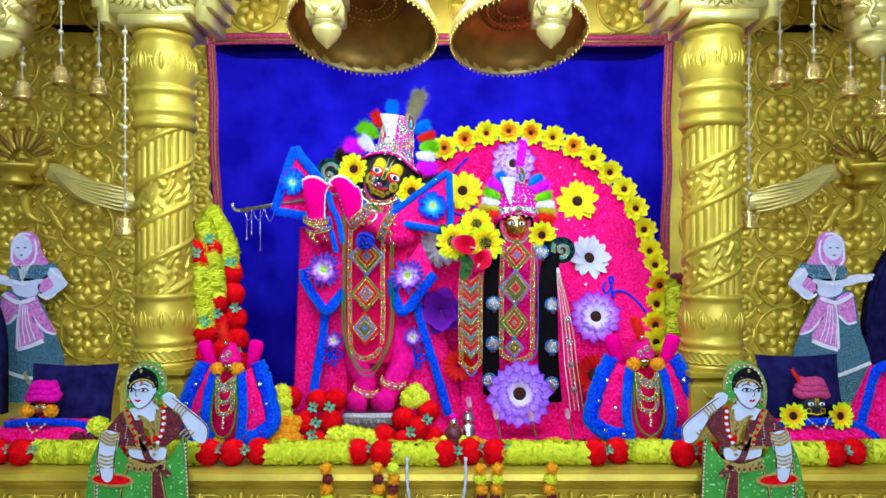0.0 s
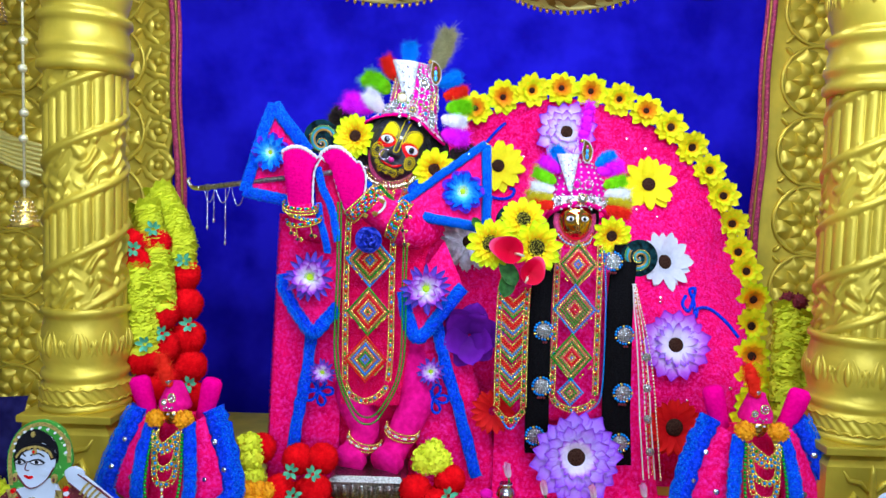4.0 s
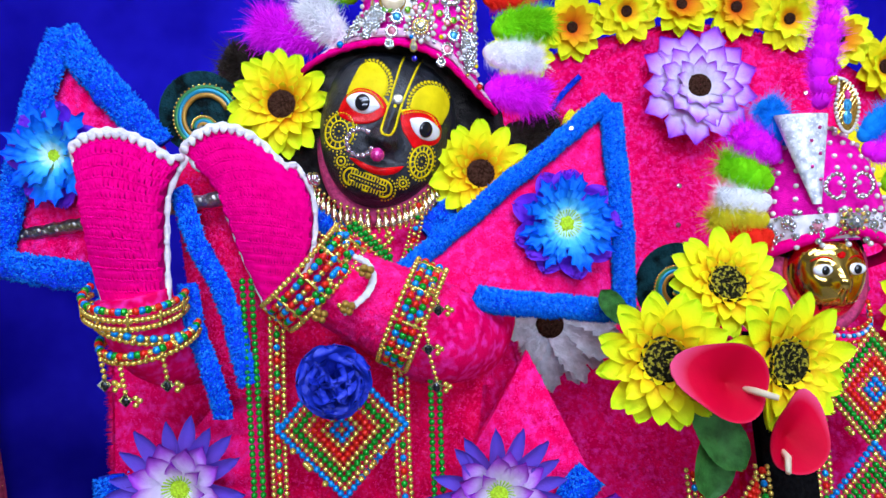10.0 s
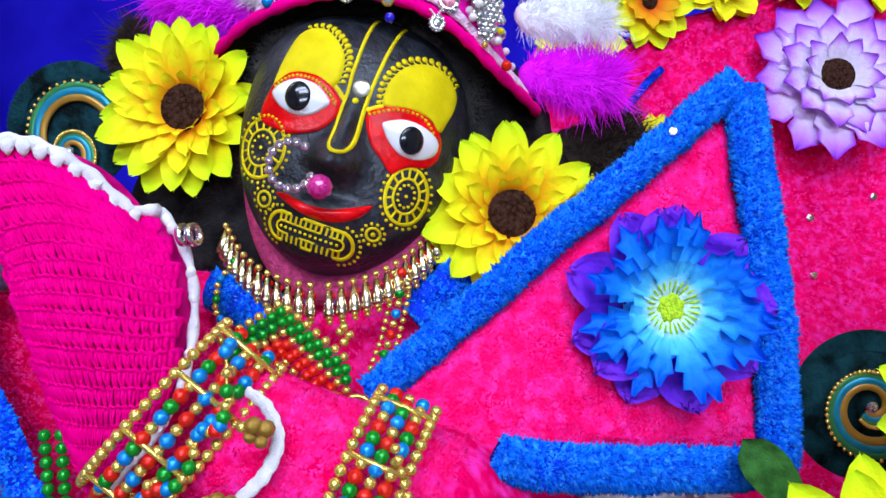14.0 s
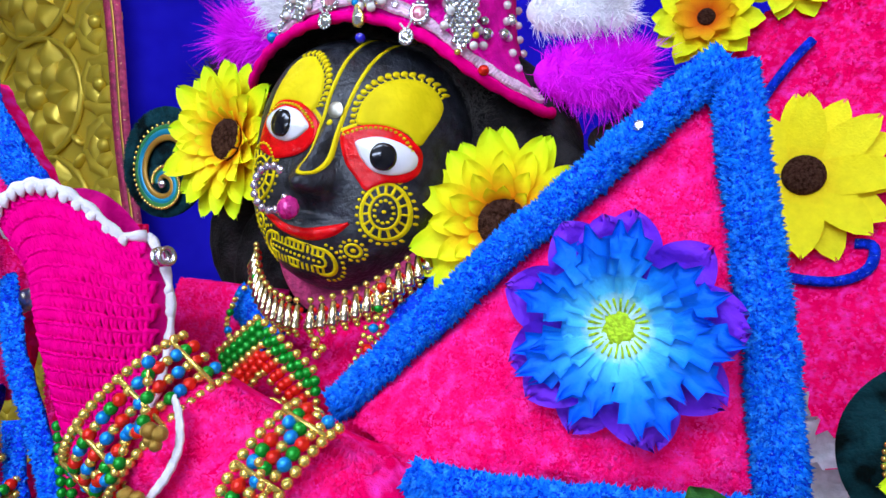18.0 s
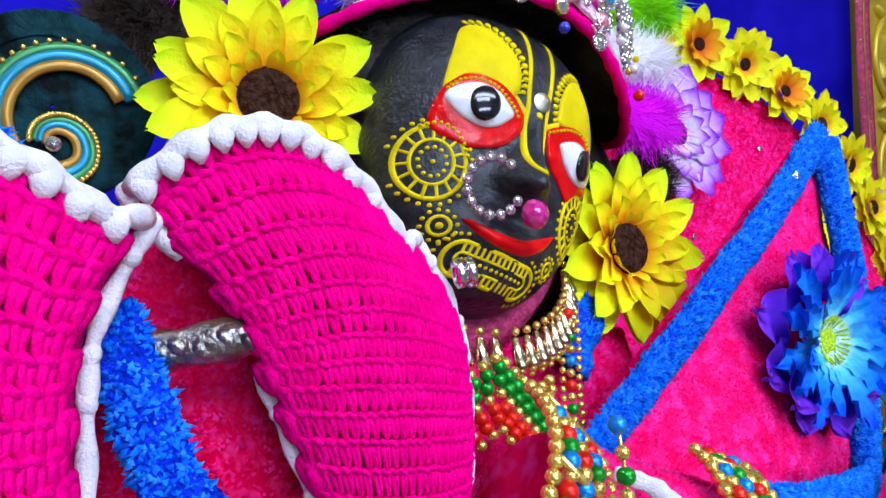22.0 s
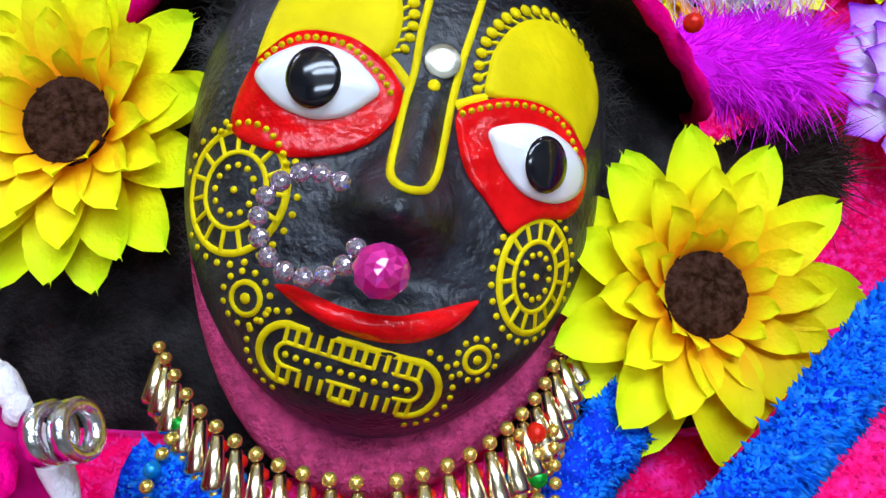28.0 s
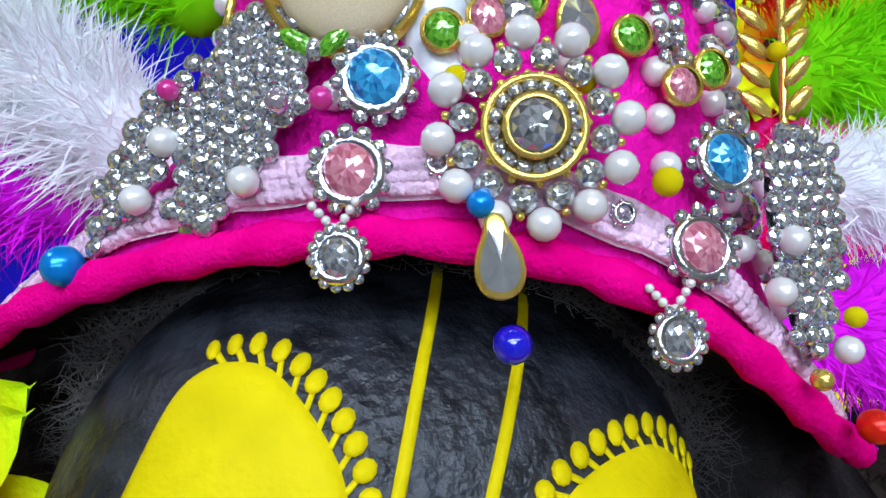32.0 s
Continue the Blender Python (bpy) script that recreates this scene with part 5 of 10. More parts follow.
plush("bodice", [(-0.315, 2.175, 1.49), (-0.10, 2.165, 1.49), (-0.10, 2.215, 1.640), (-0.30, 2.215, 1.640)], robe, PLUSH, 0.02, 0.01, 300000, seed=5)
chenille("blue_band", [(-0.362, 2.140, 1.33), (-0.372, 2.135, 1.22), (-0.390, 2.128, 1.11), (-0.402, 2.124, 1.0)], 0.027, robe, 0.25, 250000)
chenille("blue_band", [(-0.088, 2.140, 1.36), (-0.062, 2.136, 1.25), (-0.022, 2.128, 1.13), (0.018, 2.124, 0.99)], 0.027, robe, 0.25, 250000)
# soft fringe along the outer hem of the back cloth
g = G()
r7 = random.Random(17)
pts, faces = [], []
for (x0, y0, z0), (x1, y1, z1), sg in (((-0.468, 2.17, 0.935), (-0.452, 2.21, 1.57), -1), ((0.085, 2.16, 0.935), (-0.074, 2.205, 1.52), 1)):
    for _ in range(1500):
        t = r7.random()
        p = Vector((x0 + (x1 - x0) * t, y0 + (y1 - y0) * t - r7.uniform(0, 0.006), z0 + (z1 - z0) * t))
        d = Vector((sg * r7.uniform(0.002, 0.006), -r7.uniform(0.0, 0.003), r7.gauss(0, 0.0012)))
        o = len(pts)
        pts += [p + Vector((-sg * 0.002, 0, -0.0012)), p + Vector((-sg * 0.002, 0, 0.0012)), p + Vector((-sg * 0.002, -0.002, 0)), p + d]
        faces += [(o, o + 1, o + 3), (o + 1, o + 2, o + 3), (o + 2, o, o + 3)]
g.add(pts, faces)
tagged(part("hem_fringe", g, PLUSH_TUFT, robe), kind="stuff")
# collar pieces at the neck
chenille("blue_collar", [(-0.268, 2.20, 1.652), (-0.25, 2.19, 1.643), (-0.232, 2.18, 1.63)], 0.022, robe, 0.5, 900000, seed=4)
chenille("blue_collar", [(-0.128, 2.205, 1.652), (-0.142, 2.198, 1.643), (-0.155, 2.188, 1.630)], 0.02, robe, 0.5, 900000, seed=5)

# looped blue chenille flowers on the skirt
for cx, cz in ((-0.085, 1.165), (-0.345, 1.175)):
    pts = [(cx + 0.034 * abs(math.cos(2.5 * a)) ** 0.6 * math.cos(a), 2.132, cz + 0.034 * abs(math.cos(2.5 * a)) ** 0.6 * math.sin(a)) for a in (2 * math.pi * k / 40 for k in range(41))]
    chenille("blue_loop", pts, 0.007, robe, 0.7, 0, steps=2, n=7)

plush("shoulder", [(-0.36, 2.205, 1.58), (-0.25, 2.195, 1.60), (-0.255, 2.222, 1.655), (-0.345, 2.230, 1.668)], robe, PLUSH, 0.008, 0.01, 400000, n=10, seed=29)

# hanging kite-shaped flaps
for side, c, seed in ((0, [(-0.354, 2.118, 1.306), (-0.300, 2.125, 1.372), (-0.302, 2.145, 1.535), (-0.424, 2.132, 1.400)], 7), (1, [(-0.120, 2.108, 1.303), (-0.026, 2.122, 1.424), (-0.070, 2.150, 1.522), (-0.158, 2.122, 1.388)], 8)):
    plush("flap", c, robe, PLUSH, 0.012, 0.01, 350000, seed=seed)
chenille("flap_edge", [(-0.302, 2.118, 1.368), (-0.330, 2.112, 1.338), (-0.354, 2.110, 1.312), (-0.388, 2.117, 1.347), (-0.421, 2.124, 1.400), (-0.428, 2.130, 1.440)], 0.030, robe, 0.35, 400000, seed=9)
chenille("flap_edge", [(-0.158, 2.114, 1.410), (-0.146, 2.108, 1.350), (-0.122, 2.100, 1.309), (-0.075, 2.106, 1.362), (-0.026, 2.114, 1.424)], 0.030, robe, 0.35, 400000, seed=10)
# sleeves and forearms
g = G()
line = spline([(-0.108, 2.200, 1.556), (-0.124, 2.158, 1.541), (-0.148, 2.124, 1.546), (-0.174, 2.113, 1.562), (-0.205, 2.110, 1.578), (-0.235, 2.112, 1.596)], 6)
rad = [0.034, 0.036, 0.038, 0.039, 0.0395, 0.040] + [0.0405] * 6 + [0.043 - 0.0006 * k for k in range(19)]
g.tube(line, rad[:len(line)], 20)
part("sleeve", g, PLUSH, robe)
rows = []
for i, p in enumerate(line):
    d = (line[min(i + 1, len(line) - 1)] - line[max(i - 1, 0)]).normalized()
    s = d.cross(Vector((0, 1, 0))).normalized()
    rr = rad[min(i, len(rad) - 1)]
    rows.append([p + s * rr * math.cos(a) - Vector((0, 1, 0)) * rr * math.sin(a) for a in (math.pi * q / 10 for q in range(11))])
tagged(part("pile_layer", pile(rows, 0.002, 800000, 21), PLUSH_TUFT, robe), kind="stuff")
g = G()
g.tube(spline([(-0.384, 2.088, 1.595), (-0.380, 2.092, 1.57), (-0.372, 2.115, 1.545), (-0.350, 2.16, 1.535)], 5), 0.028, 18)
part("sleeve", g, PLUSH, robe)
g = G()
line = spline([(-0.2145, 2.086, 1.617), (-0.2045, 2.078, 1.612), (-0.1995, 2.072, 1.601), (-0.2040, 2.069, 1.590), (-0.2140, 2.070, 1.581), (-0.2230, 2.073, 1.574)], 7)
g.tube(line, [0.0012 + 0.0024 * math.sin(math.pi * (0.1 + 0.8 * k / (len(line) - 1))) + 0.0004 * math.sin(k * 2.1) for k in range(len(line))], 10, flat=0.45)
part("white_edging", g, WOOL_WHITE, robe, "white crochet edging at the wrist")
# folds between the mitts
plush("sleeve_fold", [(-0.345, 2.125, 1.50), (-0.285, 2.125, 1.50), (-0.29, 2.145, 1.70), (-0.37, 2.145, 1.70)], robe, PLUSH_RED, 0.01, 0.008, 300000, seed=13)
chenille("blue_fold", [(-0.352, 2.112, 1.675), (-0.338, 2.105, 1.63), (-0.318, 2.10, 1.59), (-0.308, 2.098, 1.545), (-0.303, 2.10, 1.518)], 0.017, robe, 0.4, 500000, seed=14)
chenille("blue_fold", [(-0.350, 2.108, 1.60), (-0.342, 2.102, 1.56), (-0.330, 2.100, 1.52), (-0.325, 2.104, 1.49)], 0.016, robe, 0.4, 500000, seed=15)

# wide pointed cuffs
cuffr = thing("pointed_cuff", "pointed pink plush cuff edged with blue chenille", "cuff", "pointed cuffs")
CT, CB, CL, CI = Vector((0.0163, 2.183, 1.7405)), Vector((0.022, 2.170, 1.551)), Vector((-0.116, 2.127, 1.575)), Vector((-0.177, 2.158, 1.594))
plush("panel", [CI, CL, CB, CT], cuffr, PLUSH, 0.010, 0.012, 1000000, n=26, seed=16, height=0.0013)
chenille("edge", [CI + Vector((0, -0.006, 0.004)), CI.lerp(CT, 0.35) + Vector((0, -0.010, 0.004)), CI.lerp(CT, 0.7) + Vector((0, -0.009, 0.004)), CT + Vector((0, -0.004, 0.002))], 0.0165, cuffr, 0.5, 1500000, seed=17, height=0.003)
chenille("edge", [CT + Vector((0.002, -0.004, 0)), CT.lerp(CB, 0.35) + Vector((0.002, -0.009, 0)), CT.lerp(CB, 0.7) + Vector((0.003, -0.009, 0)), CB + Vector((0, -0.005, 0))], 0.020, cuffr, 0.5, 1500000, seed=18, height=0.003)
chenille("edge", [CB + Vector((0, -0.008, 0)), CB.lerp(CL, 0.4) + Vector((0, -0.019, 0.002)), CB.lerp(CL, 0.8) + Vector((0, -0.017, 0)), CL + Vector((-0.004, -0.012, 0.002))], 0.020, cuffr, 0.5, 1500000, seed=19, height=0.003)
sequins(cuffr, [(-0.0215, 2.166, 1.7185), (0.015, 2.170, 1.69), (0.020, 2.164, 1.63), (-0.05, 2.130, 1.566), (-0.02, 2.14, 1.561), (-0.09, 2.158, 1.67)])
cuffl = thing("pointed_cuff", "pointed pink plush cuff edged with blue chenille", "cuff", "pointed cuffs")
LT, LB, LR, LC = Vector((-0.468, 2.192, 1.819)), Vector((-0.525, 2.170, 1.620)), Vector((-0.385, 2.175, 1.715)), Vector((-0.415, 2.15, 1.60))
plush("panel", [LB, LC, LR, LT], cuffl, PLUSH, 0.008, 0.012, 300000, n=20, seed=22)
for a, b, w in ((LT, LB, 0.026), (LT, LR, 0.030), (LB, LC, 0.026)):
    chenille("edge", [a + Vector((0, -0.008, 0)), a.lerp(b, 0.35) + Vector((0, -0.014, 0)), a.lerp(b, 0.7) + Vector((0, -0.014, 0)), b + Vector((0, -0.008, 0))], w, cuffl, 0.4, 400000, seed=23)


# crocheted mitts
def mitt(left, right, bulge, lift, label, nrow, ncol, seed, tilt=0.0):
    th = thing("crochet_mitt", label, "mitt", "crochet mitts")
    lc, rc = spline(left, 12), spline(right, 12)
    m = len(lc) - 1

    def P(a, b, off=0.0):
        q = min(m, max(0, b * m))
        i = min(m - 1, int(q))
        l, r = lc[i].lerp(lc[i + 1], q - i), rc[i].lerp(rc[i + 1], q - i)
        p = l.lerp(r, (a + 1) / 2)
        p.z += lift * max(0, 1 - (a - tilt) ** 2) * b ** 3
        p.y -= (bulge + off) * math.sqrt(max(0, 1 - a * a)) * math.sin(math.pi * (0.12 + 0.72 * b)) + off * 0.3
        return p

    # Inner surface coloured darker to paint the shade in the stitch gaps.
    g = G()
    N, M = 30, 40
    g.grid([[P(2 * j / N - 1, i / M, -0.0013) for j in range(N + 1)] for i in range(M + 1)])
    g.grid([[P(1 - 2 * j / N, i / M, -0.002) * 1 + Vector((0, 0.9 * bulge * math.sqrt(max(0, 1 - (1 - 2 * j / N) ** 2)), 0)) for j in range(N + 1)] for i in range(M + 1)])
    part("lining", g, CROCHET_GAP_SHADE, th)
    g = G()
    r8 = random.Random(seed)
    for i in range(nrow):
        b0, b1 = i / nrow, (i + 1) / nrow
        db = b1 - b0
        for j in range(ncol):
            a = -0.97 + 1.94 * (j + 0.5 * (i % 2)) / ncol + r8.uniform(-0.12, 0.12) / ncol
            if a > 0.99:
                continue
            cw = 1.94 / ncol
            w = abs((P(min(1, a + 0.5 * cw), b0) - P(max(-1, a - 0.5 * cw), b0)).length) * 0.5
            slack = math.sin(i * 0.9 + j * 0.21 + 1.0) + r8.uniform(-1.1, 1.1) > 0.35
            lean, thick = (0.21, 0.52) if slack else (0.27, 0.68)
            for sg in (-1, 1):
                jig = r8.uniform(-0.05, 0.05) * cw
                g.tube([P(a - 0.06 * sg * cw, b0 - 0.12 * db, -0.0012), P(a + 0.10 * sg * cw + jig, b0 + 0.18 * db, 0.0002), P(a + lean * sg * cw + jig, b0 + 0.50 * db, 0.0008), P(a + lean * sg * cw, b0 + 0.80 * db, 0.0009), P(a + 0.42 * sg * cw, b1 + 0.04 * db, -0.0006)],
                       [w * 0.50, w * 0.62, w * thick, w * 0.70, w * 0.5], 6, caps=False)
            p, q = P(max(-1, a - 0.60 * cw), b1, 0.0008), P(min(1, a + 0.62 * cw), b1 + r8.uniform(-0.10, 0.10) * db, 0.0008)
            g.tube([p, p.lerp(q, 0.28) + Vector((0, -0.0009, 0.0005)), p.lerp(q, 0.7) + Vector((0, -0.0009, -0.0003)), q], [w * 0.36, w * 0.66, w * 0.62, w * 0.36], 6, caps=False)
    tagged(part("stitches", g, CROCHET, th), kind="stuff")
    # scalloped white edging
    rim = [P(-1 + 2 * k / 40, 1.0) + Vector((0, -0.003, 0.001)) for k in range(41)]
    sider = [P(1.0, 1 - k / 30) + Vector((0.002, -0.001, 0)) for k in range(31)]
    sidel = [P(-1.0, 0.55 - 0.55 * k / 20) + Vector((-0.001, 0.0, 0)) for k in range(21)]
    tl = [P(-1.0, 1 - 0.14 * k / 8) + Vector((-0.001, -0.001, 0)) for k in range(9)]
    for line, amp in ((rim, 1.0), (sider, 0.8), (sidel, 0.7), (tl, 0.9)):
        g = G()
        k = len(line)
        g.tube(line, [amp * (0.0027 + 0.0007 * math.sin(q * 1.3)) for q in range(k)], 10)
        if amp == 1.0:
            for q in range(1, k - 1, 3):
                d = (line[min(q + 1, k - 1)] - line[max(q - 1, 0)]).normalized()
                away = Vector((d.z * 0.5, 0.04, -1)).normalized()
                out = Vector((0, -0.0012, 0))
                g.tube([line[q] + out, line[q] + out * 1.6 + away * 0.0022, line[q] + out * 1.5 + away * 0.0044, line[q] + out + away * 0.0064], [0.0032, 0.0033, 0.0024, 0.0006], 10, flat=0.6)
        else:
            for q in range(0, k - 2, 3):
                g.ball(line[q] + Vector((0, -0.0010, 0)), (0.0030 * amp, 0.0024 * amp, 0.0036 * amp), 8, 6, rot=Matrix.Rotation(0.4 * (1 if q % 2 else -1), 3, "Y"))
        part("white_edging", g, WOOL_WHITE, th, "white crochet scallop edging")
    return th


mitt([(-0.284, 2.098, 1.577), (-0.300, 2.103, 1.615), (-0.312, 2.107, 1.648), (-0.322, 2.110, 1.670), (-0.345, 2.108, 1.694)], [(-0.279, 2.098, 1.577), (-0.256, 2.112, 1.608), (-0.249, 2.120, 1.640), (-0.251, 2.124, 1.668), (-0.262, 2.126, 1.690)],
     0.024, 0.029, "hot pink crochet mitt with white scalloped edge", 19, 22, 1, -0.2)
mitt([(-0.405, 2.088, 1.585), (-0.411, 2.090, 1.62), (-0.415, 2.092, 1.65), (-0.419, 2.094, 1.675), (-0.424, 2.096, 1.700)], [(-0.358, 2.085, 1.585), (-0.359, 2.090, 1.615), (-0.359, 2.094, 1.645), (-0.356, 2.096, 1.672), (-0.343, 2.098, 1.697)],
     0.028, 0.019, "hot pink crochet mitt with white scalloped edge", 17, 18, 2, -0.2)
clip = thing("silver_clip", "small silver ring clip at the mitt's edge", "clip")
g = G()
for dx in (0, 0.0042):
    g.lathe([(0.0042, -0.0016), (0.0052, -0.0012), (0.0052, 0.0012), (0.0042, 0.0016), (0.0030, 0.0012), (0.0030, -0.0012), (0.0042, -0.0016)], 18, mx=facing((-0.2485 + dx, 2.118, 1.6795), (1, -0.25, 0.15)))
part("ring", g, SILVER, clip)

# flute with chains
flute = thing("silver_flute", "engraved silver flute with fine hanging chains", "flute")
FA0, FA1 = Vector((-0.645, 2.215, 1.624)), Vector((-0.312, 2.106, 1.667))
g = G()
n = 60
g.tube([FA0.lerp(FA1, k / n) for k in range(n + 1)], [0.0058 + 0.0007 * math.sin(k * 2.1) + (0.002 if k in (3, 4) else 0) for k in range(n + 1)], 14)
for k in range(40):
    c = FA0.lerp(FA1, 0.30 + 0.7 * k / 40)
    g.ball(c + Vector((0, -0.0052, 0.001 * (-1) ** k)), (0.0035, 0.0016, 0.0022), 6, 4, rot=Matrix.Rotation(0.7, 3, "Y"))
part("tube", g, SILVER_OLD, flute)
g = G()
g.tube(spline([FA0, FA0 + Vector((-0.02, 0.006, 0.002)), FA0 + Vector((-0.032, 0.01, 0.018)), FA0 + Vector((-0.026, 0.01, 0.022))], 5), [0.006 - 0.0002 * k for k in range(16)], 10)
part("curled_end", g, SILVER, flute)
for k, (t, L) in enumerate(((0.06, 0.085), (0.11, 0.07), (0.20, 0.125))):
    c = FA0.lerp(FA1, t)
    g = G()
    for q in range(int(L / 0.004)):
        g.ball(c + Vector((0, 0, -0.006 - q * 0.004)), (0.0011, 0.0011, 0.0024), 6, 4)
    g.ball(c + Vector((0, 0, -0.008 - L)), (0.0028, 0.0028, 0.006), 8, 5)
    part("chain", g, SILVER, flute)
for t0, t1, sag in ((0.04, 0.12, 0.03), (0.13, 0.24, 0.035), (0.25, 0.36, 0.045)):
    a, b = FA0.lerp(FA1, t0), FA0.lerp(FA1, t1)
    g = G()
    g.tube([a.lerp(b, q / 14) + Vector((0, -0.004, -0.005 - sag * (1 - (2 * q / 14 - 1) ** 2))) for q in range(15)], 0.0009, 6)
    part("chain", g, SILVER, flute)

# ---- flowers of the main deity ----
SUN_O = petal(0.038, 0.0185, 0.75, 0.10, 0.10, 0.40, 10, 6, 0.0, 0.05).mesh("petal_outer", PETAL_YELLOW)
SUN_I = petal(0.027, 0.0140, 0.85, 0.14, 0.16, 0.42, 8, 5, 0.0, 0.05).mesh("petal_inner", PETAL_INNER)
SUN_M = petal(0.019, 0.0105, 0.9, 0.18, 0.22, 0.45, 6, 4, 0.0, 0.04).mesh("petal_middle", PETAL_INNER)
SUN_S = petal(0.0105, 0.0075, 1.2, 0.2, 0.3, 0.5, 5, 4).mesh("petal_small", PETAL_INNER)
SUN_H = dome_disc(0.0135, 0.0035, 0).mesh("seed_disc", SEED)
SUN_H2 = dome_disc(0.020, 0.006, 90).mesh("seed_disc_big", SEED_OLIVE)


def sunflower(at, s=1.0, label="yellow silk sunflower with dark brown heart", group="silk sunflowers", lush=1, heart=None):
    th = thing("sunflower", label, "silk flower", group)
    A = at @ Matrix.Scale(s, 4)
    bloom(th, A, [(SUN_O, 12, 0.010, 3, -0.002, 0.15), (SUN_O, 11, 0.008, 9, 0.001, 0.2), (SUN_I, 12, 0.0095, 14, 0.002, 0.15)] + ([(SUN_M, 11, 0.0105, 22, 0.0025, 0.15), (SUN_S, 11, 0.0110, 38, 0.003, 0.1)] if lush else []), None)
    shared("seed_disc", heart or SUN_H, A @ Matrix.Translation((0, 0, 0.002)), th)
    return th


sunflower(facing((-0.2855, 2.2235, 1.7555), (-0.12, -1, 0.10), 0.3), 1.13)
sunflower(facing((-0.1000, 2.2130, 1.6830), (0.10, -1, 0.12), 1.1), 1.13)

V_RUF = petal(0.031, 0.032, 0.15, 0.2, 0.10, 0.4, 14, 12, 0.09, 0.14).mesh("violet_petal", PETAL_VIOLET)
B_PET = toothed(0.037, 0.0140, 4, 0.50, 0.16, 0.10, 0.05, 1).mesh("blue_petal", PETAL_BLUE)
B_PET2 = toothed(0.029, 0.0115, 3, 0.50, 0.18, 0.12, 0.06, 2).mesh("blue_petal_inner", PETAL_BLUE)


def lime_heart(r, name="lime_heart"):
    g = dome_disc(r, r * 0.5)
    for i in range(26):
        a = 2 * math.pi * i / 26
        g.tube([(r * 0.7 * math.cos(a), r * 0.7 * math.sin(a), r * 0.4), (r * 1.3 * math.cos(a), r * 1.3 * math.sin(a), r * 0.9)], r * 0.06, 4)
    return g.mesh(name, SEED_GREEN)


HEART_L = lime_heart(0.0092)
bf = thing("blue_flower", "blue and violet silk flower with lime green heart", "silk flower")
bloom(bf, facing((-0.033, 2.148, 1.634), (0.05, -1, 0.05), 0.2), [(V_RUF, 9, 0.020, 2, -0.003, 0.2), (V_RUF, 4, 0.019, 10, 0.000, 0.3), (B_PET, 11, 0.007, 6, 0.003, 0.5), (B_PET, 6, 0.006, 12, 0.004, 0.5), (B_PET2, 9, 0.0075, 15, 0.005, 0.5)], (HEART_L, "heart"))
cf = thing("blue_flower", "turquoise and violet silk flower on the pointed cuff", "silk flower")
bloom(cf, facing((-0.464, 2.152, 1.708), (-0.1, -1, 0.0), 0.9), [(V_RUF, 7, 0.016, 5, -0.002, 0.15), (B_PET, 11, 0.006, 8, 0.003, 0.2), (B_PET2, 9, 0.005, 22, 0.005, 0.2)], (HEART_L, "heart"))
I_PET = petal(0.046, 0.0145, 0.4, 0.16, 0.08, 0.35, 8, 4, 0.03).mesh("indigo_petal", PETAL_INDIGO)
M_PET = toothed(0.033, 0.0190, 2, 0.10, 0.18, 0.12, 0.04, 3).mesh("mauve_petal", PETAL_MAUVE)
M_PET2 = toothed(0.024, 0.012, 2, 0.12, 0.20, 0.16, 0.04, 5).mesh("mauve_petal_inner", PETAL_MAUVE)
for p, s, sp in (((-0.361, 2.100, 1.4365), 1.08, 0.1), ((-0.107, 2.092, 1.420), 1.08, 0.5), ((-0.092, 2.115, 1.232), 0.62, 0.3), ((-0.335, 2.125, 1.22), 0.6, 0.0)):
    df = thing("mauve_daisy", "mauve and indigo silk daisy with lime heart on the robe", "silk flower", "mauve daisies")
    bloom(df, facing(p, (0, -1, 0.05), sp) @ Matrix.Scale(s, 4), [(I_PET, 17, 0.007, 4, -0.001, 0.4), (M_PET, 9, 0.006, 9, 0.002, 0.4), (M_PET, 6, 0.005, 18, 0.003, 0.4), (M_PET2, 5, 0.006, 34, 0.003, 0.4)], (HEART_L, "heart"))
R_PET = petal(0.026, 0.034, 2.5, 0.32, 0.22, 0.4, 12, 10, 0.13, 0.1).mesh("rose_petal", ROSE_BLUE)
rf = thing("blue_rose", "royal blue silk rose at the chest", "silk flower")
bloom(rf, facing((-0.231, 2.072, 1.523), (0, -1, 0.1), 0.2), [(R_PET, 7, 0.005, 8, -0.004, 0.5), (R_PET, 6, 0.003, 30, 0.0, 0.5), (R_PET, 5, 0.001, 52, 0.002, 0.6), (R_PET, 4, -0.004, 72, 0.0, 0.6)])

# ---- crown of the main deity ----
crown = thing("jewelled_turban", "hot pink turban crown covered with crystals and pearls", "crown")
RIM = spline([(-0.267, 2.232, 1.786), (-0.240, 2.204, 1.7970), (-0.2, 2.188, 1.8035), (-0.163, 2.184, 1.8005), (-0.13, 2.189, 1.7855), (-0.102, 2.205, 1.760), (-0.079, 2.245, 1.745), (-0.10, 2.30, 1.77), (-0.165, 2.32, 1.80), (-0.245, 2.29, 1.795)], 8, True)
CRC, CRT = Vector((-0.168, 2.250, 1.780)), Vector((-0.152, 2.262, 1.938))


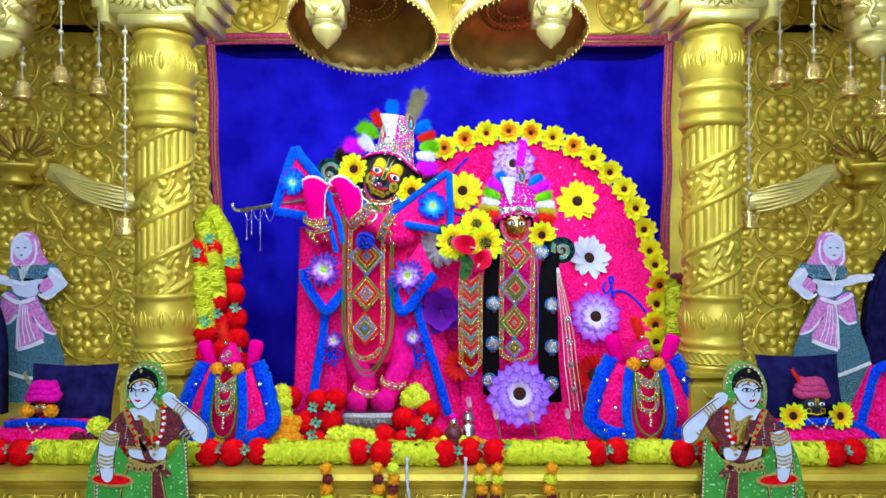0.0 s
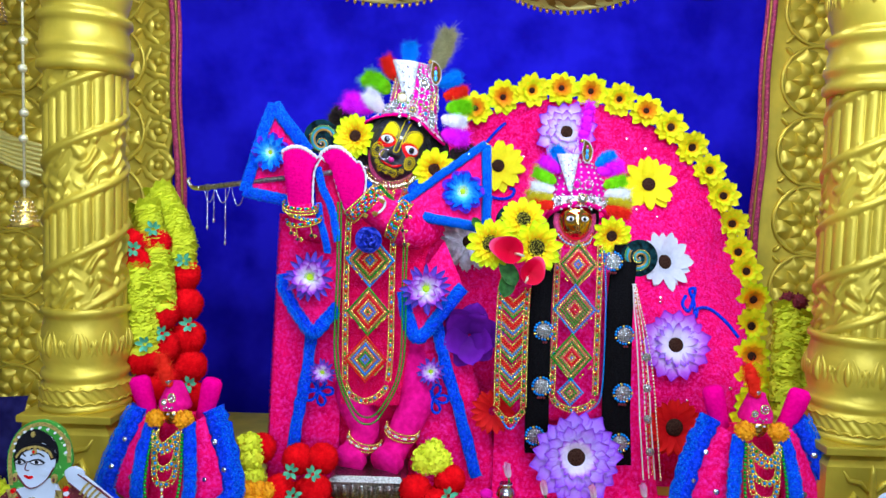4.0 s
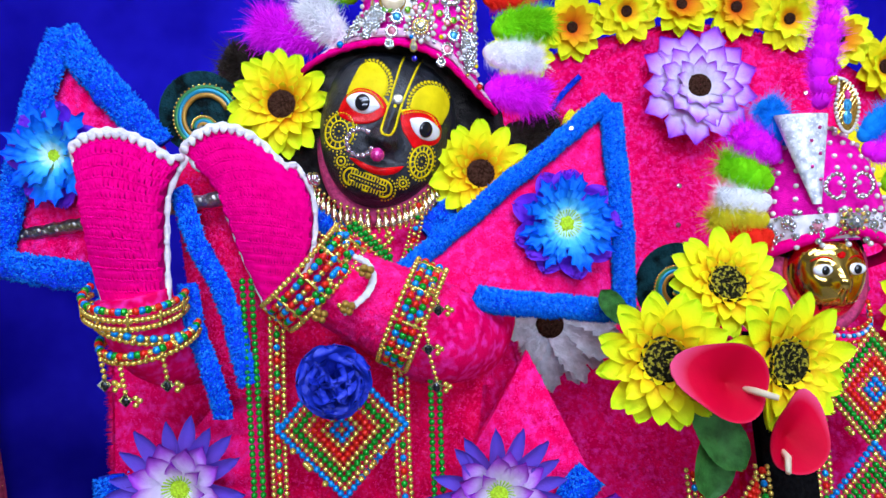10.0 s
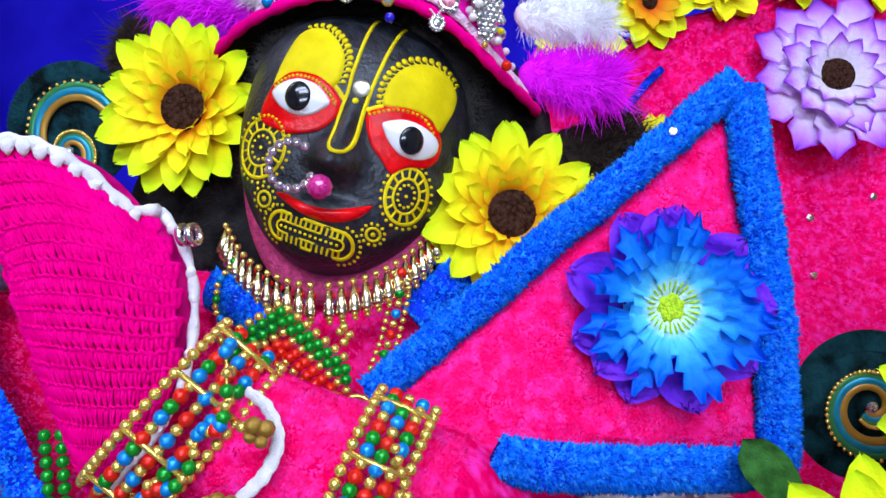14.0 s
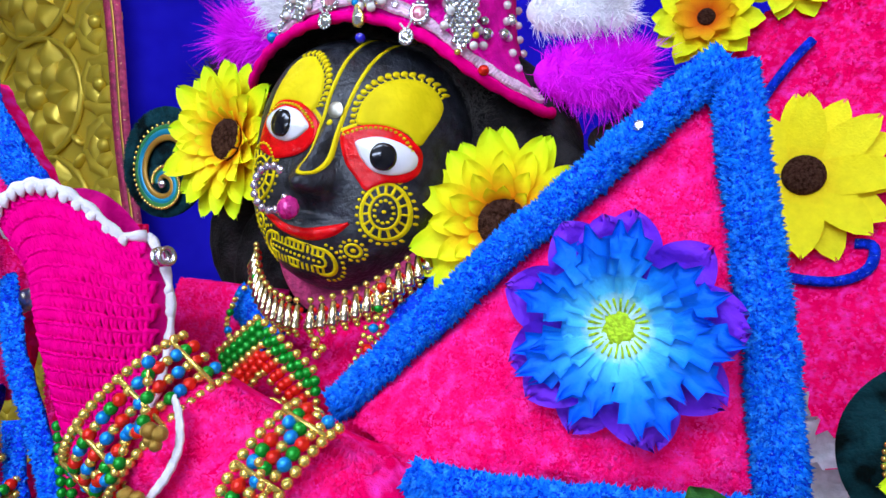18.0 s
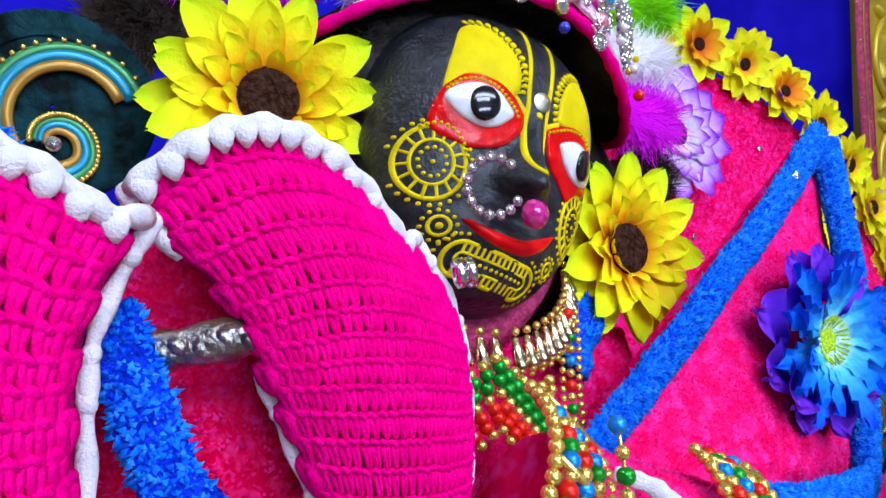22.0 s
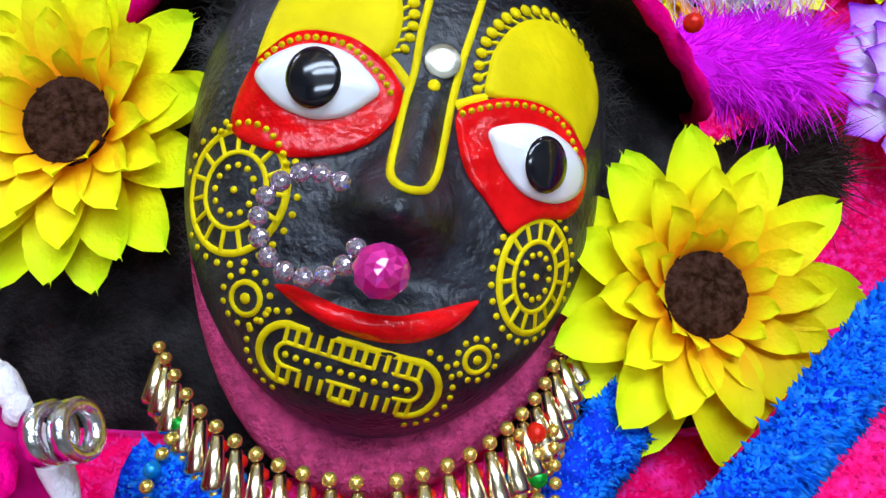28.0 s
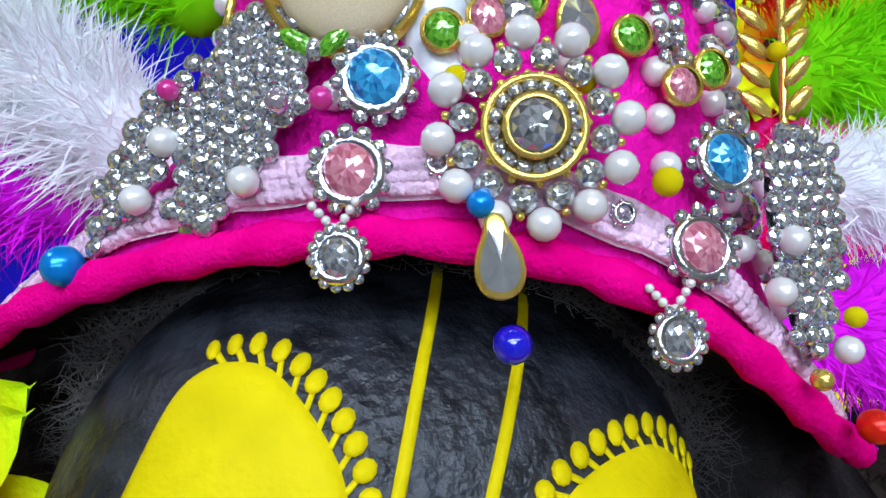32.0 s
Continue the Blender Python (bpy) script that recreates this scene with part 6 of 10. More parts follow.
def crown_ring(t, grow=0.0):
    """Rings of the cap: it narrows quickly above the brim, then rises nearly upright."""
    r = (1 - t ** 2.6) ** 0.55 * (1 - 0.10 * t) + grow
    q = min(1.0, t / 0.33)
    rx = (0.58 + 0.42 * (1 - q) ** 1.6) * (1 - t ** 5) ** 0.6 + grow
    c = CRC.lerp(CRT, t) + Vector((0.014 * q * (1 - 0.3 * t), 0, 0))
    out = []
    for p in RIM:
        d = p - CRC
        out.append(c + Vector((d.x * rx, d.y * r, d.z * r * (1 - t) ** 0.7)))
    return out


g = G()
g.grid([crown_ring(i / 24) for i in range(25)], 0, True)
part("cap", g, PINK_CLOTH, crown, "hot pink wool cap")
# Added disc closing the cap, coloured as the wig's hair would be.
g = G()
mid = [CRC.lerp(p, 0.97) + Vector((0, 0, 0.0005)) for p in RIM]
g.add([CRC + Vector((0, 0, 0.03))] + mid, [(0, i + 1, (i + 1) % len(RIM) + 1) for i in range(len(RIM))])
part("lining", g, HAIR, crown, "hair-black underside of the turban cap, in place of hair")
g = G()
g.tube(RIM, [0.0031 + 0.0006 * math.sin(k * 2.2) for k in range(len(RIM))], 10, closed=True)
part("rim_roll", g, CROCHET, crown, "bright pink rolled wool rim")
g = G()
rows = [[p + Vector((0, -0.0008, 0.0004 * math.sin(i * 1.7))) for i, p in enumerate(crown_ring(0.035 + 0.011 * k, 0.010 + 0.007 * math.sin(math.pi * k / 5)))] for k in range(6)]
g.grid(rows, 0, True)
for row in rows[1:5]:
    for k in range(len(row)):
        a, b = row[k], row[(k + 1) % len(row)]
        for q in (0.0, 0.33, 0.67):
            g.ball(a.lerp(b, q) + Vector((0, -0.0005, 0)), (0.0017, 0.0011, 0.0011), 6, 4, rot=Matrix.Rotation(0.4, 3, "Y"))
part("white_band", g, BAND_PINK, crown, "pale pink-white woollen band")
for k in range(2, 54, 5):
    g = G()
    line = [crown_ring(t / 20, 0.015)[k % len(RIM)] for t in range(3, 20)]
    for p in line:
        put("pearl", BEAD["p"], p, 0.0025, crown)


def crown_y(x, z, extra=0.0):
    return 2.183 + ((x + 0.165) / 0.088) ** 2 * 0.034 + max(0, z - 1.80) ** 1.5 * 0.85 - extra


def cn(x, z):
    return ((x + 0.165) * 7, -1, 0.1)


# pearl and crystal medallion
MX, MZ = -0.1525, 1.8150
med = part("medallion", (lambda g: (g.lathe([(0.0068, 0.0), (0.0074, 0.0008), (0.0074, 0.0014), (0.0066, 0.0016), (0.0062, 0.001)], 32, mx=facing((MX, 2.1788, MZ))),
                                    g.lathe([(0.0040, 0.001), (0.0046, 0.002), (0.0046, 0.0026), (0.0038, 0.0026)], 24, mx=facing((MX, 2.1788, MZ))),
                                    g.lathe([(0.0001, 0.0004), (0.0068, 0.0004), (0.0068, 0.0)], 24, mx=facing((MX, 2.1788, MZ))), g)[-1])(G()), GOLD_METAL, crown, "gold medallion with pearls and crystals")
put("crystal", CRY, (MX, 2.1772, MZ), (0.0040, 0.0040, 0.003), med)
for k in range(16):
    a = 2 * math.pi * k / 16
    put("crystal", CRY, (MX + 0.0056 * math.cos(a), 2.1778, MZ + 0.0056 * math.sin(a)), 0.0011, med, spin=a)
for k in range(12):
    a = 2 * math.pi * (k + 0.5) / 12
    put("crystal", CRY, (MX + 0.0098 * math.cos(a), 2.1790, MZ + 0.0098 * math.sin(a)), 0.0021, med, spin=a)
    put("gold_bead", BEAD["o"], (MX + 0.0075 * math.cos(a + 0.26), 2.1792, MZ + 0.0075 * math.sin(a + 0.26)), 0.0007, med)
    put("gold_bead", BEAD["o"], (MX + 0.0122 * math.cos(a), 2.1796, MZ + 0.0122 * math.sin(a)), 0.0007, med)
    a += 0.26
    put("pearl", BEAD["p"], (MX + 0.0132 * math.cos(a), 2.1794, MZ + 0.0132 * math.sin(a)), 0.0025, med)


def tear(x, y, z, s, material, parent, rim=GOLD_METAL, rings=True):
    g = G()
    out = []
    for k in range(24):
        a = 2 * math.pi * k / 24
        r = s * (1 - 0.28 * math.sin(a))
        out.append((x + r * 0.8 * math.cos(a), z + s * 1.25 * math.sin(a) + (s * 0.35 if math.sin(a) > 0.8 else 0)))
    g.prism(out, y - 0.0012, y + 0.0012, 0, 0.0004)
    ob = part("drop", g, rim, parent)
    g = G()
    cx, cz = x, z
    ring = [(cx + (px - cx) * 0.78, y - 0.0013, cz + (pz - cz) * 0.78) for px, pz in out]
    g.add(ring + [(cx, y - 0.0030, cz)], [(i, (i + 1) % 24, 24) for i in range(24)])
    part("stone", g, material, ob, smooth=False)
    return ob


tear(-0.1595, 2.1775, 1.7975, 0.0042, CRYSTAL, crown)
put("cobalt_bead", BEAD["c"], (-0.1590, 2.1770, 1.7862), 0.0028, crown)


def cluster(x, z, gem, s, ey=0.002, n=12, tilt=1.0, name="gem_setting"):
    """An oval stone ringed by crystals."""
    y = crown_y(x, z, ey)
    g = G()
    g.lathe([(0.0001, 0.0), (s * 1.5, 0.0), (s * 1.5, 0.0010), (s * 1.05, 0.0014), (s * 1.0, 0.0008)], 20, mx=facing((x, y, z), cn(x, z)))
    ob = part(name, g, SILVER, crown, "oval stone ringed with clear crystals")
    put("stone", gem, (x, y - 0.001, z), (s, s * 1.15, s * 0.7), ob, cn(x, z), 0.3)
    for k in range(n):
        a = 2 * math.pi * k / n
        put("crystal", CRY, (x + s * 1.42 * math.cos(a), y - 0.0006, z + s * 1.55 * math.sin(a)), s * 0.33, ob, cn(x, z), a)
    return ob


cluster(-0.1785, 1.8125, GEM_P, 0.0036)
cluster(-0.1735, 1.8255, GEM_B, 0.0038)
cluster(-0.1285, 1.7958, GEM_P, 0.0036)
cluster(-0.1222, 1.8085, GEM_B, 0.0036)
cluster(-0.1660, 1.8120, CRY_L, 0.0012, n=8)
cluster(-0.1405, 1.8020, CRY_L, 0.0012, n=8)
for x, z in ((-0.1810, 1.8005), (-0.1350, 1.7835)):
    y = crown_y(x, z, 0.004)
    for dx in (-0.003, 0.003):
        for q in range(4):
            put("white_seed_bead", BEAD["p"], (x + dx * (1 - q * 0.28), y, z + 0.0075 - q * 0.0011), 0.0007, crown)
    cluster(x, z, CRY, 0.0026, 0.0045, 14, name="crystal_pendant")
for k, (x, z, gm) in enumerate(((-0.1630, 1.8317, GEM_G), (-0.1561, 1.8332, GEM_P), (-0.1500, 1.8355, GEM_G), (-0.1344, 1.8288, GEM_G), (-0.1274, 1.8205, GEM_P), (-0.1216, 1.8230, GEM_G))):
    g = G()
    y = crown_y(x, z, 0.001)
    g.lathe([(0.0001, 0), (0.0034, 0), (0.0034, 0.0012), (0.0027, 0.0014)], 18, mx=facing((x, y, z), cn(x, z)))
    ob = part("gold_setting", g, GOLD_METAL, crown)
    put("stone", gm, (x, y - 0.001, z), (0.0026, 0.003, 0.0018), ob, cn(x, z))
    if gm == GEM_P:
        for q in range(6):
            for s in (-1, 1):
                put("crystal", CRY, (x + s * 0.0014, crown_y(x, z + 0.004 + q * 0.0026, 0.001), z + 0.005 + q * 0.0026), 0.0012, ob)
tear(-0.1428, crown_y(-0.143, 1.832, 0.002), 1.8318, 0.0040, CRYSTAL, crown)


# leaf-shaped crystal brooches at both temples
def leaf_brooch(x0, z0, x1, z1, wide, n, seed):
    r = random.Random(seed)
    g = G()
    a, b = Vector((x0, 0, z0)), Vector((x1, 0, z1))
    d = (b - a).normalized()
    s = Vector((-d.z, 0, d.x))
    out = []
    for k in range(24):
        t = 2 * math.pi * k / 24
        q = (1 - math.cos(t)) / 2
        p = a.lerp(b, q) + s * wide * math.sin(t) * (1.15 - 0.8 * q)
        out.append(p)
    ys = [crown_y(p.x, p.z, 0.0012) for p in out]
    c = a.lerp(b, 0.45)
    g.add([(p.x, y, p.z) for p, y in zip(out, ys)] + [(c.x, crown_y(c.x, c.z, 0.003), c.z)], [(i, (i + 1) % 24, 24) for i in range(24)])
    ob = part("leaf_brooch", g, SILVER, crown, "leaf-shaped brooch set with small crystals")
    L, st, k = (b - a).length, 0.0031, 0
    for i in range(int(L / (st * 0.87))):
        q = (i + 0.5) * st * 0.87 / L
        lim = wide * math.sin(math.pi * min(1, q * 0.94 + 0.05)) ** 0.8 * (1.15 - 0.8 * q)
        m = int(lim / st + 0.5)
        for j in range(-m, m + 1):
            p = a.lerp(b, q) + s * (j + 0.5 * (i % 2)) * st
            put("crystal", CRY, (p.x, crown_y(p.x, p.z, 0.0026), p.z), r.uniform(0.0016, 0.0021), ob, (cn(p.x, p.z)[0] + r.uniform(-0.35, 0.35), -1, r.uniform(-0.3, 0.5)), r.uniform(0, 6))
    return ob


leaf_brooch(-0.1870, 1.8385, -0.2055, 1.8060, 0.0095, 110, 1)
leaf_brooch(-0.1075, 1.8130, -0.1100, 1.7740, 0.0085, 120, 2)
leaf_brooch(-0.2020, 1.8310, -0.2235, 1.8060, 0.0035, 34, 3)
for x, z, k in ((-0.2062, 1.8206, "p"), (-0.2116, 1.8126, "p"), (-0.1938, 1.8128, "p"), (-0.1124, 1.7950, "p"), (-0.1161, 1.7875, "p"), (-0.1030, 1.7760, "p")):
    put("pearl", BEAD[k], (x, crown_y(x, z, 0.0045), z), 0.0024, crown)
for x, z, k, s in ((-0.2260, 1.8041, "b", 0.0034), (-0.0992, 1.7627, "r", 0.003), (-0.2045, 1.8282, "k", 0.0017), (-0.1812, 1.8229, "k", 0.0018), (-0.1876, 1.8234, "l", 0.0019), (-0.1340, 1.8058, "y", 0.0022), (-0.1014, 1.7812, "y", 0.0018), (-0.1100, 1.8250, "y", 0.0016), (-0.1610, 1.8055, "b", 0.0020), (-0.1622, 1.8232, "y", 0.0020), (-0.1442, 1.8213, "y", 0.0020), (-0.1105, 1.7730, "o", 0.0018)):
    put("pin_head", BEAD[k], (x, crown_y(x, z, 0.0055), z), s, crown)
# scattered stones higher up on the cap
r6 = random.Random(12)
for k in range(170):
    t, i = r6.uniform(0.2, 0.88), r6.randrange(4, 52)
    p = crown_ring(t, 0.02)[i]
    if p.y < 2.26:
        put("crystal", CRY, p, r6.uniform(0.0018, 0.004), crown, (p.x + 0.16, -0.12, 0.03), r6.uniform(0, 6))
pb = part("pearl_brooch", (lambda g: (g.lathe([(0.0001, 0), (0.0125, 0), (0.0125, 0.002), (0.0112, 0.0026)], 28, mx=facing((-0.1765, crown_y(-0.1765, 1.8420, 0.002), 1.8420))), g)[-1])(G()), GOLD_METAL, crown, "gold brooch with a large cream pearl")
put("pearl", ball_mesh("pearl_cream", CREAM_PEARL, 24, 14), (-0.1765, crown_y(-0.1765, 1.842, 0.003), 1.842), (0.0105, 0.0105, 0.005), pb)
for s in (-1, 1):
    put("green_leaf", GEM_G, (-0.1813 + s * 0.0026, crown_y(-0.181, 1.832, 0.003), 1.8322), (0.0015, 0.0034, 0.0012), pb, (0, -1, 0), -s * 0.9)
# gilt leaf sprays
for x0, z0 in ((-0.1105, 1.815), (-0.196, 1.845)):
    g = G()
    for q in range(9):
        p = Vector((x0 + 0.001 * q, 0, z0 + q * 0.005))
        y = crown_y(p.x, p.z, 0.003)
        for s in (-1, 1):
            g.ball((p.x + s * 0.0035, y, p.z + 0.002), (0.0014, 0.0008, 0.0032), 6, 4, rot=Matrix.Rotation(s * 0.8, 3, "Y"))
    g.tube([(x0 + 0.001 * q, crown_y(x0, z0 + q * 0.005, 0.0028), z0 + q * 0.005 - 0.008) for q in range(10)], 0.0008, 6)
    part("gilt_spray", g, GOLD_METAL, crown)
# white cone ornament and paisley pin on top
g = G()
ax = Vector((-0.172, 2.205, 1.928)) - Vector((-0.163, 2.190, 1.822))
rows = []
for i in range(9):
    t = i / 8
    c = Vector((-0.163, 2.190, 1.822)) + ax * t
    rows.append([c + Vector((0.004 + 0.026 * t, 0, -0.002)) * math.cos(a) + Vector((0, 0.010 * t + 0.003, 0)) * math.sin(a) for a in (2 * math.pi * j / 24 for j in range(24))])
g.grid(rows, 0, True)
cone = part("white_cone", g, SILVER_PRINT, crown, "white glittering cone ornament")
for k in range(7):
    t = 0.2 + 0.11 * k
    c = Vector((-0.163, 2.190, 1.822)) + ax * t
    put("crystal", CRY, c + Vector((0.006 * (-1) ** k, -0.012 * t - 0.004, 0)), 0.003, cone)


def paisley(c, s, parent):
    """A teardrop pin with a hooked tip, outlined with small pearls."""
    g = G()
    pts = []
    for k in range(40):
        a = 2 * math.pi * k / 40
        v = math.sin(a)
        pts.append((c[0] + s * (0.36 * math.cos(a) * (1 - 0.45 * max(0, v)) - 0.30 * max(0, v) ** 3), c[1], c[2] + s * (0.85 * v - 0.10 * max(0, v) ** 6)))
    g.prism([(c[0] + (p[0] - c[0]) * 1.06, c[2] + (p[2] - c[2]) * 1.04) for p in pts], c[1] + 0.0005, c[1] + 0.003)
    ob = part("paisley_pin", g, GOLD_FACE, parent, "gold and pearl paisley pin")
    for p in pts:
        put("pearl", BEAD["p"], p, s * 0.052, ob)
    for dz, gm, w in ((0.25, GEM_M, 0.10), (-0.05, GEM_B, 0.13), (-0.42, GEM_B, 0.14)):
        put("stone", gm, (c[0] - s * 0.02, c[1] - 0.001, c[2] + s * dz), (s * w, s * w * 1.5, s * 0.09), ob)
    put("gold_knob", BEAD["o"], (c[0] - s * 0.42, c[1], c[2] + s * 0.68), s * 0.15, ob)
    return ob


paisley((-0.102, 2.222, 1.908), 0.034, crown)
cluster(-0.128, 1.878, CRY, 0.009, 0.0)


# fluffy feathers
def feather(c, d, L, w, material, parent, n=260, seed=1, name="feather", flat=0.75):
    """A tuft of down: soft lobes along a short quill, covered with fine barbs."""
    r = random.Random(seed)
    g = G()
    c, d = Vector(c), Vector(d).normalized()
    s = d.cross(Vector((0, 1, 0))).normalized()
    e = d.cross(s) * flat
    bend = s * r.uniform(-0.15, 0.15)

    def wide(t):
        return w * math.sin(math.pi * (0.14 + 0.74 * t)) ** 0.7

    for k in range(7):
        t = 0.08 + 0.84 * k / 6
        q = wide(t) * 0.50
        g.ball(c + (d + bend * t) * L * t + s * r.uniform(-0.1, 0.1) * w, (q, q * flat, q), 10, 7)
    pts, faces = [], []
    for k in range(int(n * 2.6)):
        t = r.random() ** 0.85
        a = r.uniform(0, 2 * math.pi)
        rad = s * math.cos(a) + e * math.sin(a)
        p0 = c + (d + bend * t) * L * t + rad * wide(t) * r.uniform(0.25, 0.52)
        ln = w * (r.uniform(0.18, 0.50) if r.random() < 0.86 else r.uniform(0.5, 0.85)) * (0.7 + 0.5 * t)
        dirn = (rad * r.uniform(0.3, 1) + d * r.uniform(0.0, 0.9) + Vector((r.gauss(0, 0.3), r.gauss(0, 0.3), r.gauss(0, 0.3)))).normalized()
        wob = Vector((r.uniform(-1, 1), r.uniform(-1, 1), r.uniform(-1.2, 0.6))) * ln * 0.22
        mid = p0 + dirn * ln * 0.55 + wob * 0.3
        end = p0 + dirn * ln + wob
        u = dirn.cross(Vector((r.uniform(-1, 1), 1, r.uniform(-1, 1)))).normalized() * w * 0.0095
        o = len(pts)
        pts += [p0 - u, p0 + u, mid + u * 0.8, mid - u * 0.8, end]
        faces += [(o, o + 1, o + 2, o + 3), (o + 3, o + 2, o + 4)]
    g.add(pts, faces)
    g.tube([c, c + (d + bend * 0.5) * L * 0.4], [w * 0.015, w * 0.008], 5)
    return tagged(part(name, g, material, parent), kind="stuff")


for k, (m, d, L, w, ma) in enumerate((((-0.281, 2.265, 1.836), (-0.9, 0.0, 0.35), 0.062, 0.034, FEATHER_PINK), ((-0.246, 2.250, 1.839), (-0.7, -0.1, 0.6), 0.050, 0.027, FEATHER_WHITE), ((-0.239, 2.262, 1.888), (-0.75, 0.0, 0.55), 0.062, 0.031, FEATHER_GREEN),
                                      ((-0.212, 2.268, 1.920), (-0.5, 0.0, 0.8), 0.052, 0.025, FEATHER_RED), ((-0.167, 2.268, 1.955), (-0.1, 0, 1), 0.046, 0.026, FEATHER_BLUE), ((-0.072, 2.262, 1.896), (0.85, 0.0, 0.3), 0.050, 0.025, FEATHER_BLUE),
                                      ((-0.056, 2.262, 1.865), (0.95, 0.0, 0.2), 0.052, 0.022, FEATHER_RED), ((-0.047, 2.258, 1.835), (0.95, 0.0, 0.1), 0.054, 0.027, FEATHER_GREEN), ((-0.059, 2.250, 1.803), (0.95, -0.1, -0.05), 0.054, 0.022, FEATHER_WHITE),
                                      ((-0.055, 2.255, 1.766), (0.95, 0.0, -0.15), 0.056, 0.030, FEATHER_PINK))):
    d = Vector(d).normalized()
    feather(Vector(m) - d * L * 0.5, d, L, w, ma, crown, 1700, k)
feather((-0.105, 2.245, 1.915), (0.32, 0.05, 1), 0.098, 0.036, FEATHER_FAWN, crown, 1500, 40, flat=0.18)
for c in ((-0.325, 2.285, 1.800), (-0.035, 2.280, 1.722)):
    th = thing("feather_tuft", "dark brown feather tuft beside the wig", "feather", "dark feather tufts")
    for q in range(5):
        feather((c[0] * 0.85 - 0.0285, c[1], c[2] - 0.012 + 0.006 * q), ((c[0] + 0.18) * 4, -0.05, 0.5 - 0.2 * q), 0.050, 0.026, TUFT_DARK, th, 500, 50 + q)

# spiral peacock ornaments
def spiral_ornament(c, r, flip, label, start=0.0, eye=0.0):
    th = thing("spiral_ornament", label, "ornament", "spiral ornaments")
    g = G()
    rr = random.Random(3)
    g.lathe([(0.001, -0.001), (r * 0.97, -0.001), (r * 0.99, 0.0008), (r * 0.95, 0.0016), (0.001, 0.003)], 56, mx=facing(c))
    part("dark_disc", g, PEACOCK, th)
    g = G()
    pts, faces = [], []
    for k in range(900):
        a = rr.uniform(0, 2 * math.pi)
        p0 = Vector((c[0] + r * 0.72 * math.cos(a), c[1] - 0.003, c[2] + r * 0.72 * math.sin(a)))
        b = a + rr.uniform(0.05, 0.25)
        p1 = Vector((c[0] + r * 0.99 * math.cos(b), c[1] - rr.uniform(0.001, 0.003), c[2] + r * 0.99 * math.sin(b)))
        u = (p1 - p0).cross(Vector((0, 1, 0))).normalized() * r * 0.008
        o = len(pts)
        pts += [p0 - u, p0 + u, p1 + u * 0.6, p1 - u * 0.6]
        faces.append((o, o + 1, o + 2, o + 3))
    g.add(pts, faces)
    tagged(part("feather_fringe", g, PEACOCK, th), kind="stuff")
    def sp(off, q):
        a = start + flip * q * 2 * math.pi * 1.45
        rad = r * (0.74 - 0.62 * q ** 0.8) + off
        return (c[0] + rad * math.cos(a), c[1] - 0.005, c[2] - eye * min(1, q * 1.6) + rad * math.sin(a))
    for off, w, ma, nm in ((0.0, 0.0036, TEAL, "enamel_band"), (-r * 0.11, 0.0034, OCHRE, "enamel_band"), (r * 0.09, 0.0030, GREEN_ENAMEL, "enamel_band")):
        g = G()
        g.tube([sp(off * (1 - 0.5 * k / 60), k / 60) for k in range(61)], [w * r / 0.05 * (1 - 0.4 * k / 60) for k in range(61)], 8, flat=0.6)
        part(nm, g, ma, th)
    g = G()
    for k in range(70):
        q = (k / 69) ** 0.8
        p = sp(r * 0.155 * (1 - 0.4 * q), q)
        g.ball((p[0], p[1] - 0.001, p[2]), 0.0016 * r / 0.05, 6, 4)
    tagged(part("bead_trim", g, GOLD_METAL, th), kind="stuff")
    put("crystal", CRY, (c[0], c[1] - 0.006, c[2] - eye), 0.0040 * r / 0.05, th)
    return th


spiral_ornament((-0.370, 2.252, 1.7545), 0.0415, 1, "peacock feather disc with gold-beaded enamel spiral", 0.1, 0.0165)


# ---- bead work ----
def bead_line(owner, pts, pattern, r, as_parts=True, step=None, name="bead"):
    """Beads threaded along a line; pattern letters name the colours."""
    pts = [Vector(p) for p in pts]
    seg = [(b - a).length for a, b in zip(pts, pts[1:])]
    total, step = sum(seg), step or r * 2.05
    g, n, k, acc, i = (None if as_parts else G()), int(total / step), 0, 0.0, 0
    for k in range(n + 1):
        d = k * step
        while i < len(seg) - 1 and acc + seg[i] < d:
            acc += seg[i]
            i += 1
        p = pts[i].lerp(pts[i + 1], min(1, (d - acc) / max(seg[i], 1e-9)))
        c = pattern[k % len(pattern)]
        rr = r * (0.8 if c == "o" else 1.0)
        if as_parts:
            put(name, BEAD[c], p, rr, owner)
        else:
            g.ball(p, rr, 8, 5, BIDX[c])
    if not as_parts and g.v:
        return tagged(part("bead_string", g, BMATS, owner), kind="stuff")


def diamond(owner, c, hw, hh, n, cols, r, lean=0.0):
    """A woven lozenge of bead rings, outermost colour first."""
    for i in range(n):
        for j in range(n):
            ring = min(i, j, n - 1 - i, n - 1 - j)
            x, z = c[0] + hw * (i - j) / (n - 1), c[2] + hh * (i + j - n + 1) / (n - 1)
            put("bead", BEAD[cols[ring % len(cols)]], (x, c[1] - 0.0007 * ring + lean * (z - c[2]), z), r * (0.93 if cols[ring % len(cols)] == "o" else 1.04), owner)


